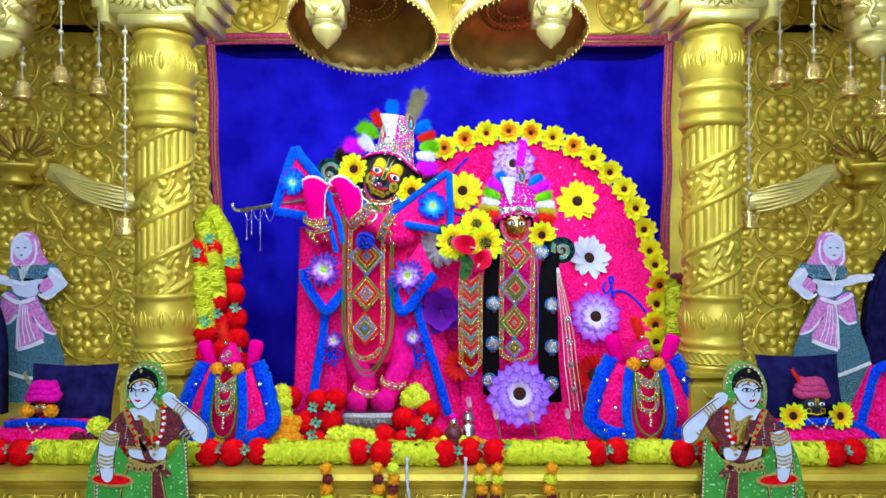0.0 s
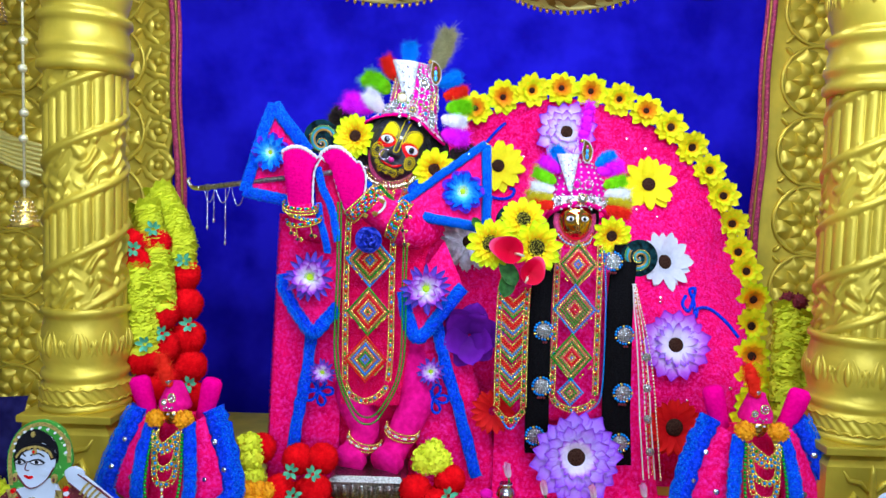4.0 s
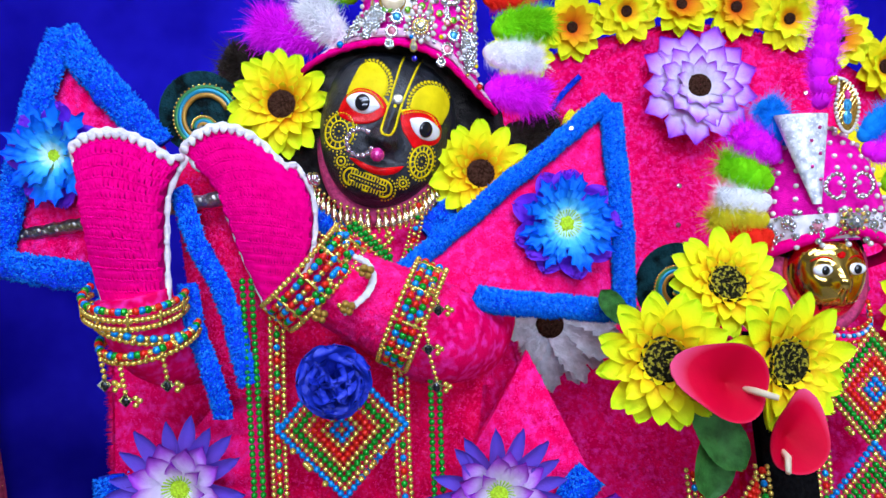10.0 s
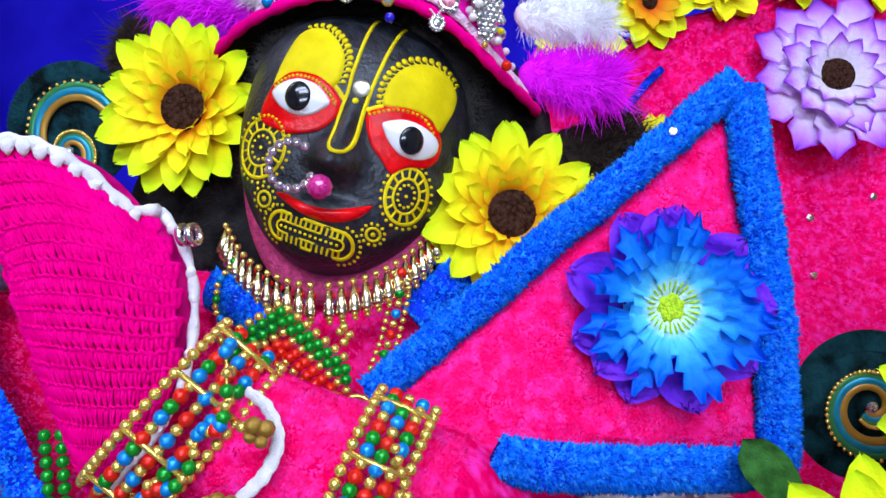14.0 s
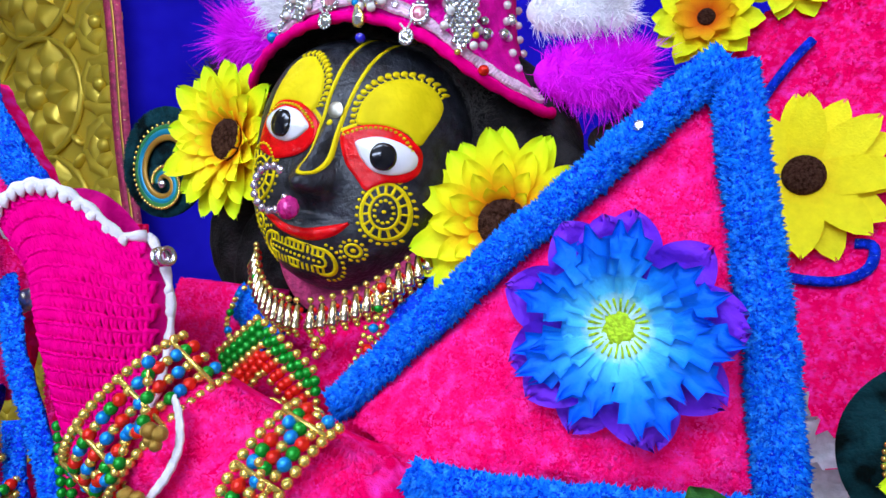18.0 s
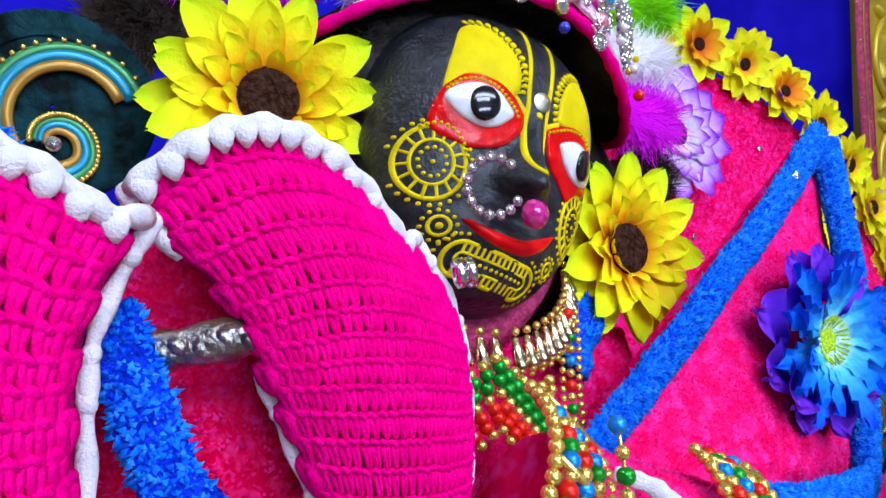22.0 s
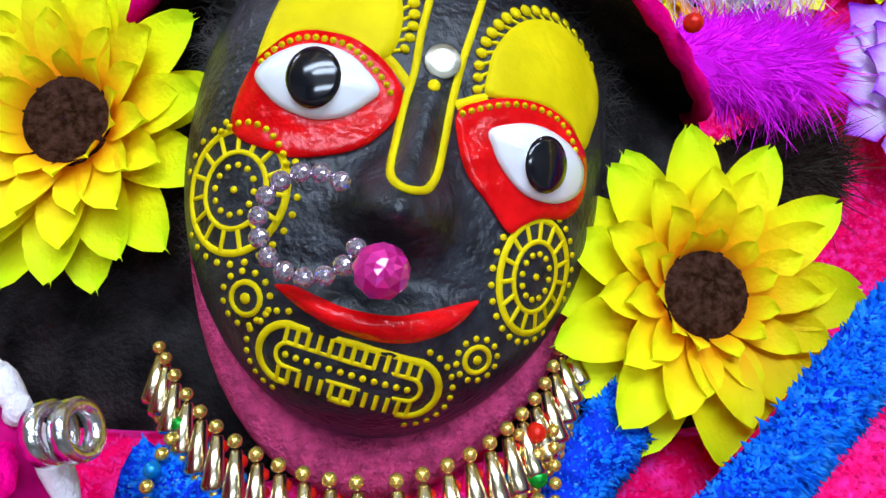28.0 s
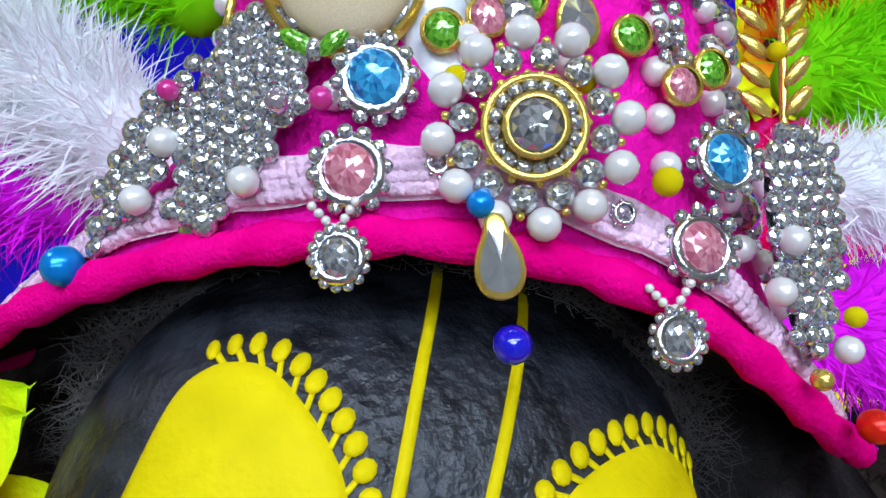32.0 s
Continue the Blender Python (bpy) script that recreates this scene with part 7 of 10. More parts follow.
def net_strip(owner, pts, cols, step=0.0105, half=0.0052):
    """A netted bead band: coloured hearts, each ringed by gold beads."""
    pts = [Vector(p) for p in pts]
    seg = [(b - a).length for a, b in zip(pts, pts[1:])]
    g, d, k = G(), 0.0, 0
    while d < sum(seg):
        i, acc = 0, 0.0
        while i < len(seg) - 1 and acc + seg[i] < d:
            acc += seg[i]
            i += 1
        t = (pts[i + 1] - pts[i]).normalized()
        p, side = pts[i] + t * (d - acc), t.cross(Vector((0, 1, 0))).normalized()
        g.ball(p + Vector((0, -0.001, 0)), 0.0030, 8, 6, BIDX[cols[k % len(cols)]])
        for u, v in ((half, 0.25), (half, -0.25), (-half, 0.25), (-half, -0.25), (0.0, 0.5)):
            g.ball(p + side * u + t * step * v, 0.0024, 8, 5, BIDX["o"])
        d += step
        k += 1
    return tagged(part("bead_net", g, BMATS, owner), kind="stuff")


neck = thing("bead_collar", "beaded collar of gold bugles, red and blue beads", "necklace")
CA = spline([(-0.262, 2.212, 1.679), (-0.247, 2.194, 1.662), (-0.225, 2.178, 1.6495), (-0.2, 2.170, 1.6445), (-0.176, 2.176, 1.6480), (-0.157, 2.190, 1.6575), (-0.144, 2.208, 1.6705)], 8)
g = G()
g.lathe([(0.0012, 0), (0.0016, 0.0005), (0.0034, 0.0128), (0.0026, 0.0140), (0.0001, 0.0140)], 10)
BUG = g.mesh("bugle", BUGLE)
for k in range(0, 24):
    q = CA[int(k * (len(CA) - 1) / 23)]
    nx = (q.x + 0.2) * 0.45
    shared("gold_bugle", BUG, Matrix.Translation((q.x, q.y, q.z + 0.004)) @ Vector((nx * 6 + 0.0, -0.35, -1)).to_track_quat("Z", "Y").to_matrix().to_4x4(), neck)
    for dz, c, rr, dy in ((0.0065, "o", 0.0019, 0.0), (0.001, "r", 0.0018, 0.001), (-0.003, "r" if k % 2 else "b", 0.0018, 0.0), (-0.0095, "o", 0.0021, -0.003), (-0.0120, "o", 0.0017, -0.002)):
        put("bead", BEAD[c], (q.x + nx * 0.02 * (6.5 - dz * 1000) / 6 + 0.0011 * (1 if c in "rb" else 0), q.y + dy - 0.001, q.z + dz), rr, neck)
g = G()
# green chevron and side strands below the collar
chev = thing("chevron_necklace", "green, red and gold beaded chevron necklace", "necklace")
for k, (col, dz, w) in enumerate((("o", 0.004, 1.06), ("g", 0.0, 1.0), ("g", -0.0052, 1.0), ("o", -0.0100, 0.98), ("r", -0.0145, 0.9), ("r", -0.0190, 0.82), ("o", -0.0235, 0.7))):
    bead_line(chev, [(-0.217 - 0.030 * w, 2.156, 1.6215 + dz + 0.002), (-0.2165, 2.150, 1.6410 + dz), (-0.217 + 0.030 * w, 2.154, 1.608 + dz + 0.002)], col, 0.0029)
for off, pat in ((0.0, "rogobo"), (0.0045, "oooo"), (-0.0045, "oooo")):
    bead_line(chev, [(-0.1605 + off, 2.182, 1.655), (-0.1625 + off, 2.178, 1.640), (-0.1675 + off, 2.172, 1.622), (-0.1745 + off, 2.160, 1.604)], pat, 0.0027 if off == 0 else 0.0021)
bead_line(chev, [(-0.252, 2.20, 1.668), (-0.259, 2.185, 1.655), (-0.257, 2.172, 1.641), (-0.246, 2.162, 1.630)], "ogoobo", 0.0023)
for p in ((-0.1905, 2.160, 1.6285), (-0.1860, 2.160, 1.6265), (-0.1882, 2.158, 1.6310), (-0.1885, 2.158, 1.6235)):
    put("bead", BEAD["o"], p, 0.0024, chev)
g = G()
for q in range(3):
    g.tube([(-0.205 + 0.012 * q + 0.006 * math.cos(a), 2.140, 1.600 - 0.002 * q + 0.0045 * math.sin(a)) for a in (2 * math.pi * k / 20 for k in range(21))], 0.0013, 6)
part("gold_braid", g, GOLD_METAL, chev, "twisted gold braid")

# chest panel with three lozenges and long green strings
chest = thing("long_bead_panel", "long beaded panel with colourful diamonds and green strands", "necklace")
for c, hw, hh, n, cols in (((-0.231, 2.100, 1.478), 0.051, 0.058, 15, "bogorobo"), ((-0.232, 2.092, 1.366), 0.044, 0.052, 13, "gorobog"), ((-0.235, 2.085, 1.262), 0.044, 0.051, 13, "robogbo")):
    diamond(chest, c, hw, hh, n, cols, 0.0028)
for x in (-0.281, -0.181):
    net_strip(chest, spline([(x, 2.112, 1.565), (x - 0.002, 2.102, 1.45), (x, 2.092, 1.30), (x * 0.94 - 0.014, 2.086, 1.21)], 8), "rgb")
net_strip(chest, spline([(-0.278, 2.088, 1.205), (-0.265, 2.084, 1.183), (-0.235, 2.080, 1.170), (-0.205, 2.084, 1.182), (-0.184, 2.088, 1.205)], 6), "rgb")
for x0, x1, dep in ((-0.2965, -0.1600, 1.135), (-0.3035, -0.1530, 1.120)):
    bead_line(chest, spline([(x0, 2.098, 1.60), (x0 + 0.001, 2.096, 1.45), (x0 + 0.002, 2.090, 1.25), (-0.262, 2.080, dep + 0.025), (-0.228, 2.076, dep), (-0.195, 2.080, dep + 0.025), (x1, 2.090, 1.25), (x1 + 0.001, 2.096, 1.45), (x1 + 0.002, 2.10, 1.53)], 8), "g", 0.0027, False)
r6 = random.Random(2)
for k in range(36):
    cz = (1.478, 1.366, 1.262)[k % 3]
    s = r6.choice((-1, 1))
    q = r6.uniform(0.25, 0.9)
    put("gold_bell", BEAD["o"], (-0.232 + s * 0.043 * q, 2.088, cz - 0.05 * (1 - q) - 0.006), (0.0026, 0.0026, 0.0034), chest)


# bracelets
def bracelet(label, cen, axis, rad, width, cols, arc=(0, 180), nb=22, dangles=()):
    th = thing("bead_bracelet", label, "bracelet", "bead bracelets")
    d = Vector(axis).normalized()
    e1 = (Vector((0, -1, 0)) + d * d.y).normalized()
    e2 = d.cross(e1)
    for i, col in enumerate(cols):
        for k in range(nb):
            a = radians(arc[0] + (arc[1] - arc[0]) * k / (nb - 1))
            p = Vector(cen) + (e1 * math.cos(a) + e2 * math.sin(a)) * rad + d * (i / (len(cols) - 1) - 0.5) * width
            c = col[k % len(col)]
            put("bead", BEAD[c], p, 0.0031 if c != "o" else 0.0025, th)
    for a0 in range(int(arc[0]) + 10, int(arc[1]), 34):
        a = radians(a0)
        p = Vector(cen) + (e1 * math.cos(a) + e2 * math.sin(a)) * (rad + 0.0015)
        g = G()
        g.tube([p - d * width * 0.5, p + d * width * 0.5], 0.0013, 6)
        part("gold_bar", g, GOLD_METAL, th)
    for p in dangles:
        g = G()
        g.prism([(p[0] + 0.0052 * math.cos(a), p[2] + 0.0052 * math.sin(a)) for a in (math.pi / 2 * k for k in range(4))], p[1] - 0.001, p[1] + 0.001)
        ob = part("charm", g, SILVER, th, "small diamond-shaped silver charm with a dark stone")
        put("stone", GEM_D, (p[0], p[1] - 0.001, p[2]), 0.0028, ob)
        for q in range(5):
            put("bead", BEAD["o"], (p[0] - 0.001 * q, p[1] + 0.001 * q, p[2] + 0.006 + 0.004 * q), 0.0019, th)
        for d in ((0.007, 0, 0.001), (0.007, 0, -0.004), (0.010, 0, -0.001)):
            put("bead", BEAD["o"], Vector(p) + Vector(d), 0.0022, th)
    return th


CHARMS = ((-0.1515, 2.062, 1.5760), (-0.1600, 2.064, 1.5465), (-0.155, 2.062, 1.5180))


def bell_loops(th, ends, bells, seed):
    """Sagging strings of mixed beads and small old-gold bells below a bracelet."""
    r = random.Random(seed)
    for a, b, sag in ends:
        a, b = Vector(a), Vector(b)
        n = max(4, int(((b - a).length + sag) / 0.0048))
        line = [a.lerp(b, q / n) + Vector((0.35 * sag, -0.002, -sag)) * 4 * q / n * (1 - q / n) for q in range(n + 1)]
        g = G()
        g.tube(line, 0.0006, 5)
        part("string", g, GOLD_METAL, th)
        for q, p in enumerate(line):
            c = "robogogb"[(q + seed) % 8]
            put("bead", BEAD[c], p, 0.0022 if c == "o" else 0.0029, th)
    for p in bells:
        p = Vector(p)
        for k in range(4):
            put("bell", BEAD["a"], p + Vector((0.0032 * math.cos(k * 1.57 + 0.4), -0.001 * (k % 2), 0.0032 * math.sin(k * 1.57 + 0.4))), r.uniform(0.0027, 0.0034), th)
        put("bead", BEAD["o"], p + Vector((-0.006, 0.001, 0.002)), 0.0022, th)


bracelet("multicoloured bead bracelet with silver and dark stone charms on the forearm", (-0.170, 2.114, 1.566), (1, -0.1, -0.45), 0.0455, 0.024, ["oo", "rgbo", "orgb", "boorg", "oo"], (-75, 75), 24,
         CHARMS)
wrist = bracelet("multicoloured bead bracelet at the crochet mitt's wrist", (-0.250, 2.118, 1.600), (0.72, 0.1, -0.72), 0.045, 0.030, ["oo", "rgbo", "orob", "bgor", "oo"], (-80, 80), 26)
bell_loops(wrist, (((-0.219, 2.078, 1.634), (-0.228, 2.074, 1.606), 0.010), ((-0.230, 2.074, 1.604), (-0.250, 2.074, 1.586), 0.008)), ((-0.2040, 2.064, 1.6065), (-0.2190, 2.064, 1.5800), (-0.2395, 2.064, 1.5750)), 2)
bracelet("multicoloured bead bracelet with hanging gold bells on the wrist", (-0.383, 2.090, 1.590), (0.08, -0.30, 1), 0.037, 0.014, ["oo", "oo", "rbgo"], (-100, 100), 34,
         ((-0.380, 2.052, 1.522), (-0.352, 2.058, 1.530), (-0.394, 2.052, 1.534)))
bracelet("thin bead bracelet with hanging gold bells on the wrist", (-0.376, 2.096, 1.562), (-0.10, -0.35, 1), 0.037, 0.006, ["oo", "robg"], (-100, 100), 30)
bracelet("loose gold bead bracelet slung round the wrist", (-0.378, 2.094, 1.576), (0.30, -0.30, 1), 0.0375, 0.004, ["oo", "ob"], (-100, 100), 30)
for x, z in ((-0.236, 1.072), (-0.152, 1.096)):
    bracelet("gold and crystal anklet on the pink leg", (x, 2.118, z), (0.25, -0.2, 1), 0.0375, 0.018, ["oo", "oppo", "oo"], (-90, 90), 24)

# ---- round pink backdrop with silk flowers ----
DX, DZ, DR = 0.250, 1.405, 0.505


def disc_y(z, x=0.25):
    """The cloth stands upright above and is drawn forward below, more so in its middle."""
    mid = min(2.575, 2.558 - 0.74 * max(0, 1.69 - z) + 0.05 * max(0, z - 1.69))
    rim = 2.592 - 0.93 * max(0, 1.50 - z)
    q = min(1.0, abs(x - DX) / DR) ** 2
    return max(2.262, mid + (rim - mid) * q)


back = thing("round_backdrop", "large hot pink plush backdrop with arched top", "backdrop cloth")
rows = []
for i in range(46):
    z = 0.925 + (1.91 - 0.925) * i / 45
    hw = math.sqrt(max(0.0004, DR ** 2 - (z - DZ) ** 2)) if z > DZ else DR
    if z < 1.38:
        hw = min(hw, 0.435 + 0.37 * max(0, z - 1.19))
    row = []
    for j in range(45):
        x = DX + hw * (2 * j / 44 - 1)
        row.append(Vector((x, disc_y(z, x) + 0.003 * math.sin(j * 1.3) * math.sin(i * 0.9), z)))
    rows.append(row)
g = G()
g.grid(rows)
g.grid([[p + Vector((0, 0.02, 0)) for p in reversed(r)] for r in rows])
cloth_part = part("plush_cloth", g, PLUSH, back)
tagged(part("pile_layer", pile(rows, 0.0035, 60000, 71, width=0.0016), PLUSH_TUFT, cloth_part), kind="stuff")
for pts in ([(0.035, 0, 1.775), (0.055, 0, 1.80), (0.075, 0, 1.822), (0.091, 0, 1.836)], [(0.560, 0, 1.385), (0.545, 0, 1.365), (0.560, 0, 1.350), (0.585, 0, 1.385), (0.592, 0, 1.402), (0.575, 0, 1.398), (0.580, 0, 1.370), (0.575, 0, 1.335), (0.590, 0, 1.355), (0.625, 0, 1.352), (0.665, 0, 1.320), (0.690, 0, 1.285)], [(0.028, 0, 1.640), (0.050, 0, 1.628), (0.085, 0, 1.622), (0.110, 0, 1.630), (0.118, 0, 1.648), (0.105, 0, 1.652)]):
    g = G()
    g.tube([(p.x, disc_y(p.z, p.x) - 0.006, p.z) for p in spline(pts, 6)], 0.0045, 7)
    part("blue_squiggle", g, BLUE_TRIM, back)
pts = []
for k in range(46):
    x, z = rng.uniform(-0.02, 0.66), rng.uniform(1.0, 1.82)
    if math.hypot(x - DX, z - DZ) < 0.47:
        pts.append((x, disc_y(z, x) - 0.005, z))
sequins(back, pts, 0.004, SILVER)

P_SO = petal(0.036, 0.024, 0.7, 0.10, 0.10, 0.4)
P_SI = petal(0.024, 0.016, 0.8, 0.14, 0.16, 0.4)
RIM_SETS = [[P_SO.mesh("rim_petal", m1), P_SI.mesh("rim_petal_inner", m2)] for m1, m2 in ((PETAL_RIM, PETAL_ORANGE), (PETAL_PLAIN, PETAL_RIM), (PETAL_YELLOW, PETAL_ORANGE))]
for k in range(23):
    if k < 13:
        a = radians(118 - k * 9.05)
        x, z = DX + 0.524 * math.cos(a), DZ + 0.530 * math.sin(a)
    else:
        x, z = (0.772, 0.768, 0.737, 0.711, 0.699)[min(k, 17) - 13] - 0.008 * max(0, k - 17), (1.441, 1.372, 1.310, 1.245, 1.196)[min(k, 17) - 13] - 0.05 * max(0, k - 17)
    th = thing("rim_sunflower", "yellow silk sunflower with orange centre on the backdrop's rim", "silk flower", "rim sunflowers")
    at = facing((x, disc_y(z, x) - 0.010, z), (0.1 * math.sin(k), -1, 0.15 * math.cos(k * 2)), k * 1.3, 1.12)
    po, pi_ = RIM_SETS[0 if k < 7 and k % 3 != 2 else 1 if k < 14 else (2, 1)[k % 2]]
    bloom(th, at, [(po, 10, 0.009, 4, -0.002, 0.15), (po, 8, 0.008, 12, 0.001, 0.15), (pi_, 9, 0.006, 24, 0.003, 0.15)])
    shared("seed_disc", SUN_H, at @ Matrix.Scale(0.55 if k < 7 else 0.72, 4) @ Matrix.Translation((0, 0, 0.008)), th)

P_LIL = toothed(0.070, 0.036, 4, 0.22, 0.10, 0.08, 0.015, 7)
P_LIL2 = toothed(0.050, 0.028, 3, 0.24, 0.12, 0.10, 0.02, 8)
P_LIL3 = toothed(0.031, 0.019, 2, 0.24, 0.12, 0.14, 0.02, 9)
P_YEL = petal(0.066, 0.036, 0.2, 0.06, 0.05, 0.35, 7, 6, 0.01, 0.1)
P_SMALL = petal(0.045, 0.020, 0.5, 0.08, 0.08, 0.35, 6, 4)
P_RUF = petal(0.062, 0.070, 0.1, 0.12, 0.08, 0.35, 8, 8, 0.04)
P_SILV = toothed(0.070, 0.028, 6, 0.30, 0.20, 0.06, 0.02, 6)
HEART_BIG = dome_disc(0.017, 0.006).mesh("heart_big", SEED)


PETAL_BANK = {}


def disc_flower(name, label, layers, mats, p, n=(0, -1, 0.2), s=1.0, spin=0.0, heart=HEART_BIG, seed=1):
    th = thing(name, label, "silk flower", "backdrop flowers")
    at = facing(p, n, spin, s)
    for (pg, *rest), ma in zip(layers, mats):
        key = (id(pg), ma.name)
        if key not in PETAL_BANK:
            PETAL_BANK[key] = pg.mesh("petal_" + ma.name, ma)
        bloom(th, at, [(PETAL_BANK[key], *rest)])
    if heart:
        shared("heart", heart, at @ Matrix.Translation((0, 0, 0.006)), th)
    return th


def dp(x, z, off=0.02):
    return (x, disc_y(z, x) - off, z)


disc_flower("lilac_dahlia", "lilac and white silk dahlia with dark heart", [(P_LIL, 13, 0.008, 3, 0, 0.1), (P_LIL2, 11, 0.008, 10, 0.003, 0.1), (P_LIL3, 10, 0.008, 22, 0.005, 0.1)], [PETAL_LILAC] * 3, dp(0.258, 1.812), s=1.10)
disc_flower("yellow_daisy", "bright yellow silk daisy with dark heart", [(P_YEL, 11, 0.008, 3, 0, 0.1), (P_YEL, 8, 0.008, 8, 0.003, 0.1)], [PETAL_PLAIN] * 2, dp(0.072, 1.713), s=1.06, seed=4)
disc_flower("yellow_daisy", "bright yellow silk daisy with dark heart", [(P_YEL, 11, 0.008, 3, 0, 0.1), (P_YEL, 8, 0.008, 8, 0.003, 0.1)], [PETAL_PLAIN] * 2, dp(0.491, 1.674), s=1.10, seed=6)
disc_flower("white_daisy", "white silk daisy with dark heart", [(P_YEL, 14, 0.008, 3, 0, 0.1), (P_YEL, 9, 0.008, 10, 0.003, 0.1)], [PETAL_WHITE] * 2, dp(0.507, 1.468), (0.35, -1, 0.3), 1.12, seed=8)
disc_flower("lilac_daisy", "mauve and white silk daisy with dark heart", [(P_LIL, 16, 0.008, 3, 0, 0.1), (P_SMALL, 14, 0.008, 8, 0.003, 0.1), (P_SMALL, 10, 0.006, 14, 0.004, 0.1)], [PETAL_MAUVE, PETAL_LILAC_DEEP, PETAL_LILAC], dp(0.498, 1.279), s=1.08, seed=9)
disc_flower("purple_flower", "large deep purple silk flower", [(P_RUF, 6, 0.004, 8, 0, 0.1), (P_RUF, 5, 0.002, 30, 0.003, 0.1)], [PETAL_PURPLE] * 2, (-0.006, 2.175, 1.306), (-0.1, -1, 0), 1.2, heart=None, seed=10)
disc_flower("silver_flower", "silver-white silk flower with dark heart", [(P_SILV, 13, 0.008, 4, 0, 0.1), (P_SILV, 11, 0.006, 12, 0.003, 0.1)], [PETAL_SILVER] * 2, (-0.009, 2.355, 1.509), (0.1, -1, 0.2), 1.0, seed=11)
disc_flower("red_gerbera", "red silk gerbera with dark heart", [(P_SMALL, 20, 0.012, 3, 0, 0.1), (P_SMALL, 16, 0.010, 10, 0.003, 0.1)], [PETAL_RED] * 2, (0.470, 2.165, 1.108), (0.1, -1, 0.1), 1.2, seed=12)
disc_flower("red_gerbera", "red silk gerbera beside the pink robe", [(P_SMALL, 18, 0.012, 3, 0, 0.1), (P_SMALL, 14, 0.010, 12, 0.003, 0.1)], [PETAL_RED] * 2, (0.05, 2.12, 1.145), (-0.1, -1, 0.1), 0.9, heart=None, seed=13)

# ---- the second deity ----
g2 = G()
FCX, FCY, FCZ = 0.2305, 2.200, 1.574
rows = []
for i in range(25):
    th_ = math.pi * i / 24
    row = []
    for j in range(40):
        a = 2 * math.pi * j / 40
        x, y, z = 0.039 * math.sin(th_) * math.cos(a), 0.034 * math.sin(th_) * math.sin(a), 0.048 * math.cos(th_)
        x *= 1 + 0.12 * z / 0.048 * (1 if z < 0 else 0.2)
        if y < 0:
            y -= 0.010 * math.exp(-(x / 0.0055) ** 2 - ((z + 0.006) / 0.011) ** 2)
            y -= 0.004 * math.exp(-(x / 0.012) ** 2 - ((z + 0.024) / 0.004) ** 2)
            y += 0.004 * math.exp(-((abs(x) - 0.015) / 0.008) ** 2 - ((z - 0.006) / 0.007) ** 2)
        row.append((FCX + x, FCY + y, FCZ + z))
    rows.append(row)
g2.grid(rows, 0, True)
for s in (-1, 1):
    g2.ball((FCX + s * 0.0155, FCY - 0.0285, FCZ + 0.006), (0.0105, 0.0042, 0.0058), 14, 8, 1)
    g2.ball((FCX + s * 0.0155, FCY - 0.0322, FCZ + 0.006), (0.0040, 0.0014, 0.0045), 10, 6, 2)
    g2.tube([(FCX + s * (0.006 + 0.02 * k / 6), FCY - 0.0305 + 0.006 * (k / 6) ** 2, FCZ + 0.0145 + 0.004 * math.sin(math.pi * k / 6)) for k in range(7)], 0.0008, 5, 3)
g2.ball((FCX, FCY - 0.0325, FCZ + 0.020), (0.0034, 0.0015, 0.0034), 10, 6, 3)
g2.ball((FCX, FCY + 0.03, 1.36), (0.07, 0.03, 0.20), 16, 10, 4)
tagged(g2.obj("statue", [GOLD_FACE, WHITE_ENAMEL, BLACK_ENAMEL, RED_PAINT, PLUSH_RED]), "polished brass deity statue face with enamel eyes", "statue")

band = thing("neckband", "rose wool band around the brass face", "neckband")
g = G()
g.tube([(FCX + 0.043 * math.cos(a), FCY + 0.006 - 0.012 * max(0, -math.sin(a)), FCZ + 0.052 * math.sin(a)) for a in (radians(160 + 220 * k / 20) for k in range(21))], 0.007, 10)
part("band", g, WOOL_PINK, band)
veil_hair = thing("wig", "black hair behind the brass face", "wig")
g = G()
g.ball((FCX, FCY + 0.03, FCZ + 0.005), (0.062, 0.03, 0.066), 20, 12)
part("hair_mass", g, HAIR, veil_hair)

def fwd(p):
    """The skirts of the second deity are drawn forward below the chest."""
    p, c = Vector(p), Vector((-0.12, 1.09, 1.64))
    k = 0.05 * min(1, max(0, (1.53 - p.z) / 0.15)) * min(1, max(0, (p.z - 0.93) / 0.2))
    return c + (p - c) * (1 - k)


def fwds(pts):
    return [fwd(p) for p in pts]


dress2 = thing("plush_dress", "hot pink plush dress under a black cloth veil", "dress")
plush("bodice", fwds([(0.14, 2.185, 1.10), (0.33, 2.185, 1.10), (0.315, 2.20, 1.53), (0.15, 2.20, 1.53)]), dress2, PLUSH, 0.018, 0.01, 120000, seed=31)
plush("skirt", [(0.055, 2.135, 0.926), (0.44, 2.135, 0.926), (0.40, 2.19, 1.22), (0.06, 2.19, 1.22)], dress2, PLUSH, 0.02, 0.01, 120000, waves=0.006, seed=32)
for x0, x1, zb in ((0.134, 0.192, 1.04), (0.312, 0.380, 1.02)):
    rows = [fwds(r) for r in sheet((x0 - 0.004, 2.132, zb), (x1 - 0.006, 2.132, zb), (x1 - 0.01, 2.165, 1.525), (x0 + 0.004, 2.165, 1.525), 0.010, 16, 0.002, 3)]
    g = G()
    g.grid(rows)
    g.grid([[p + Vector((0, 0.012, 0)) for p in reversed(r)] for r in rows])
    part("veil_strip", g, BLACK_CLOTH, dress2, "long black cloth veil strip")

lap = thing("altar_cloth", "pink plush cloth spread on the altar before the dress", "cloth")
g = G()
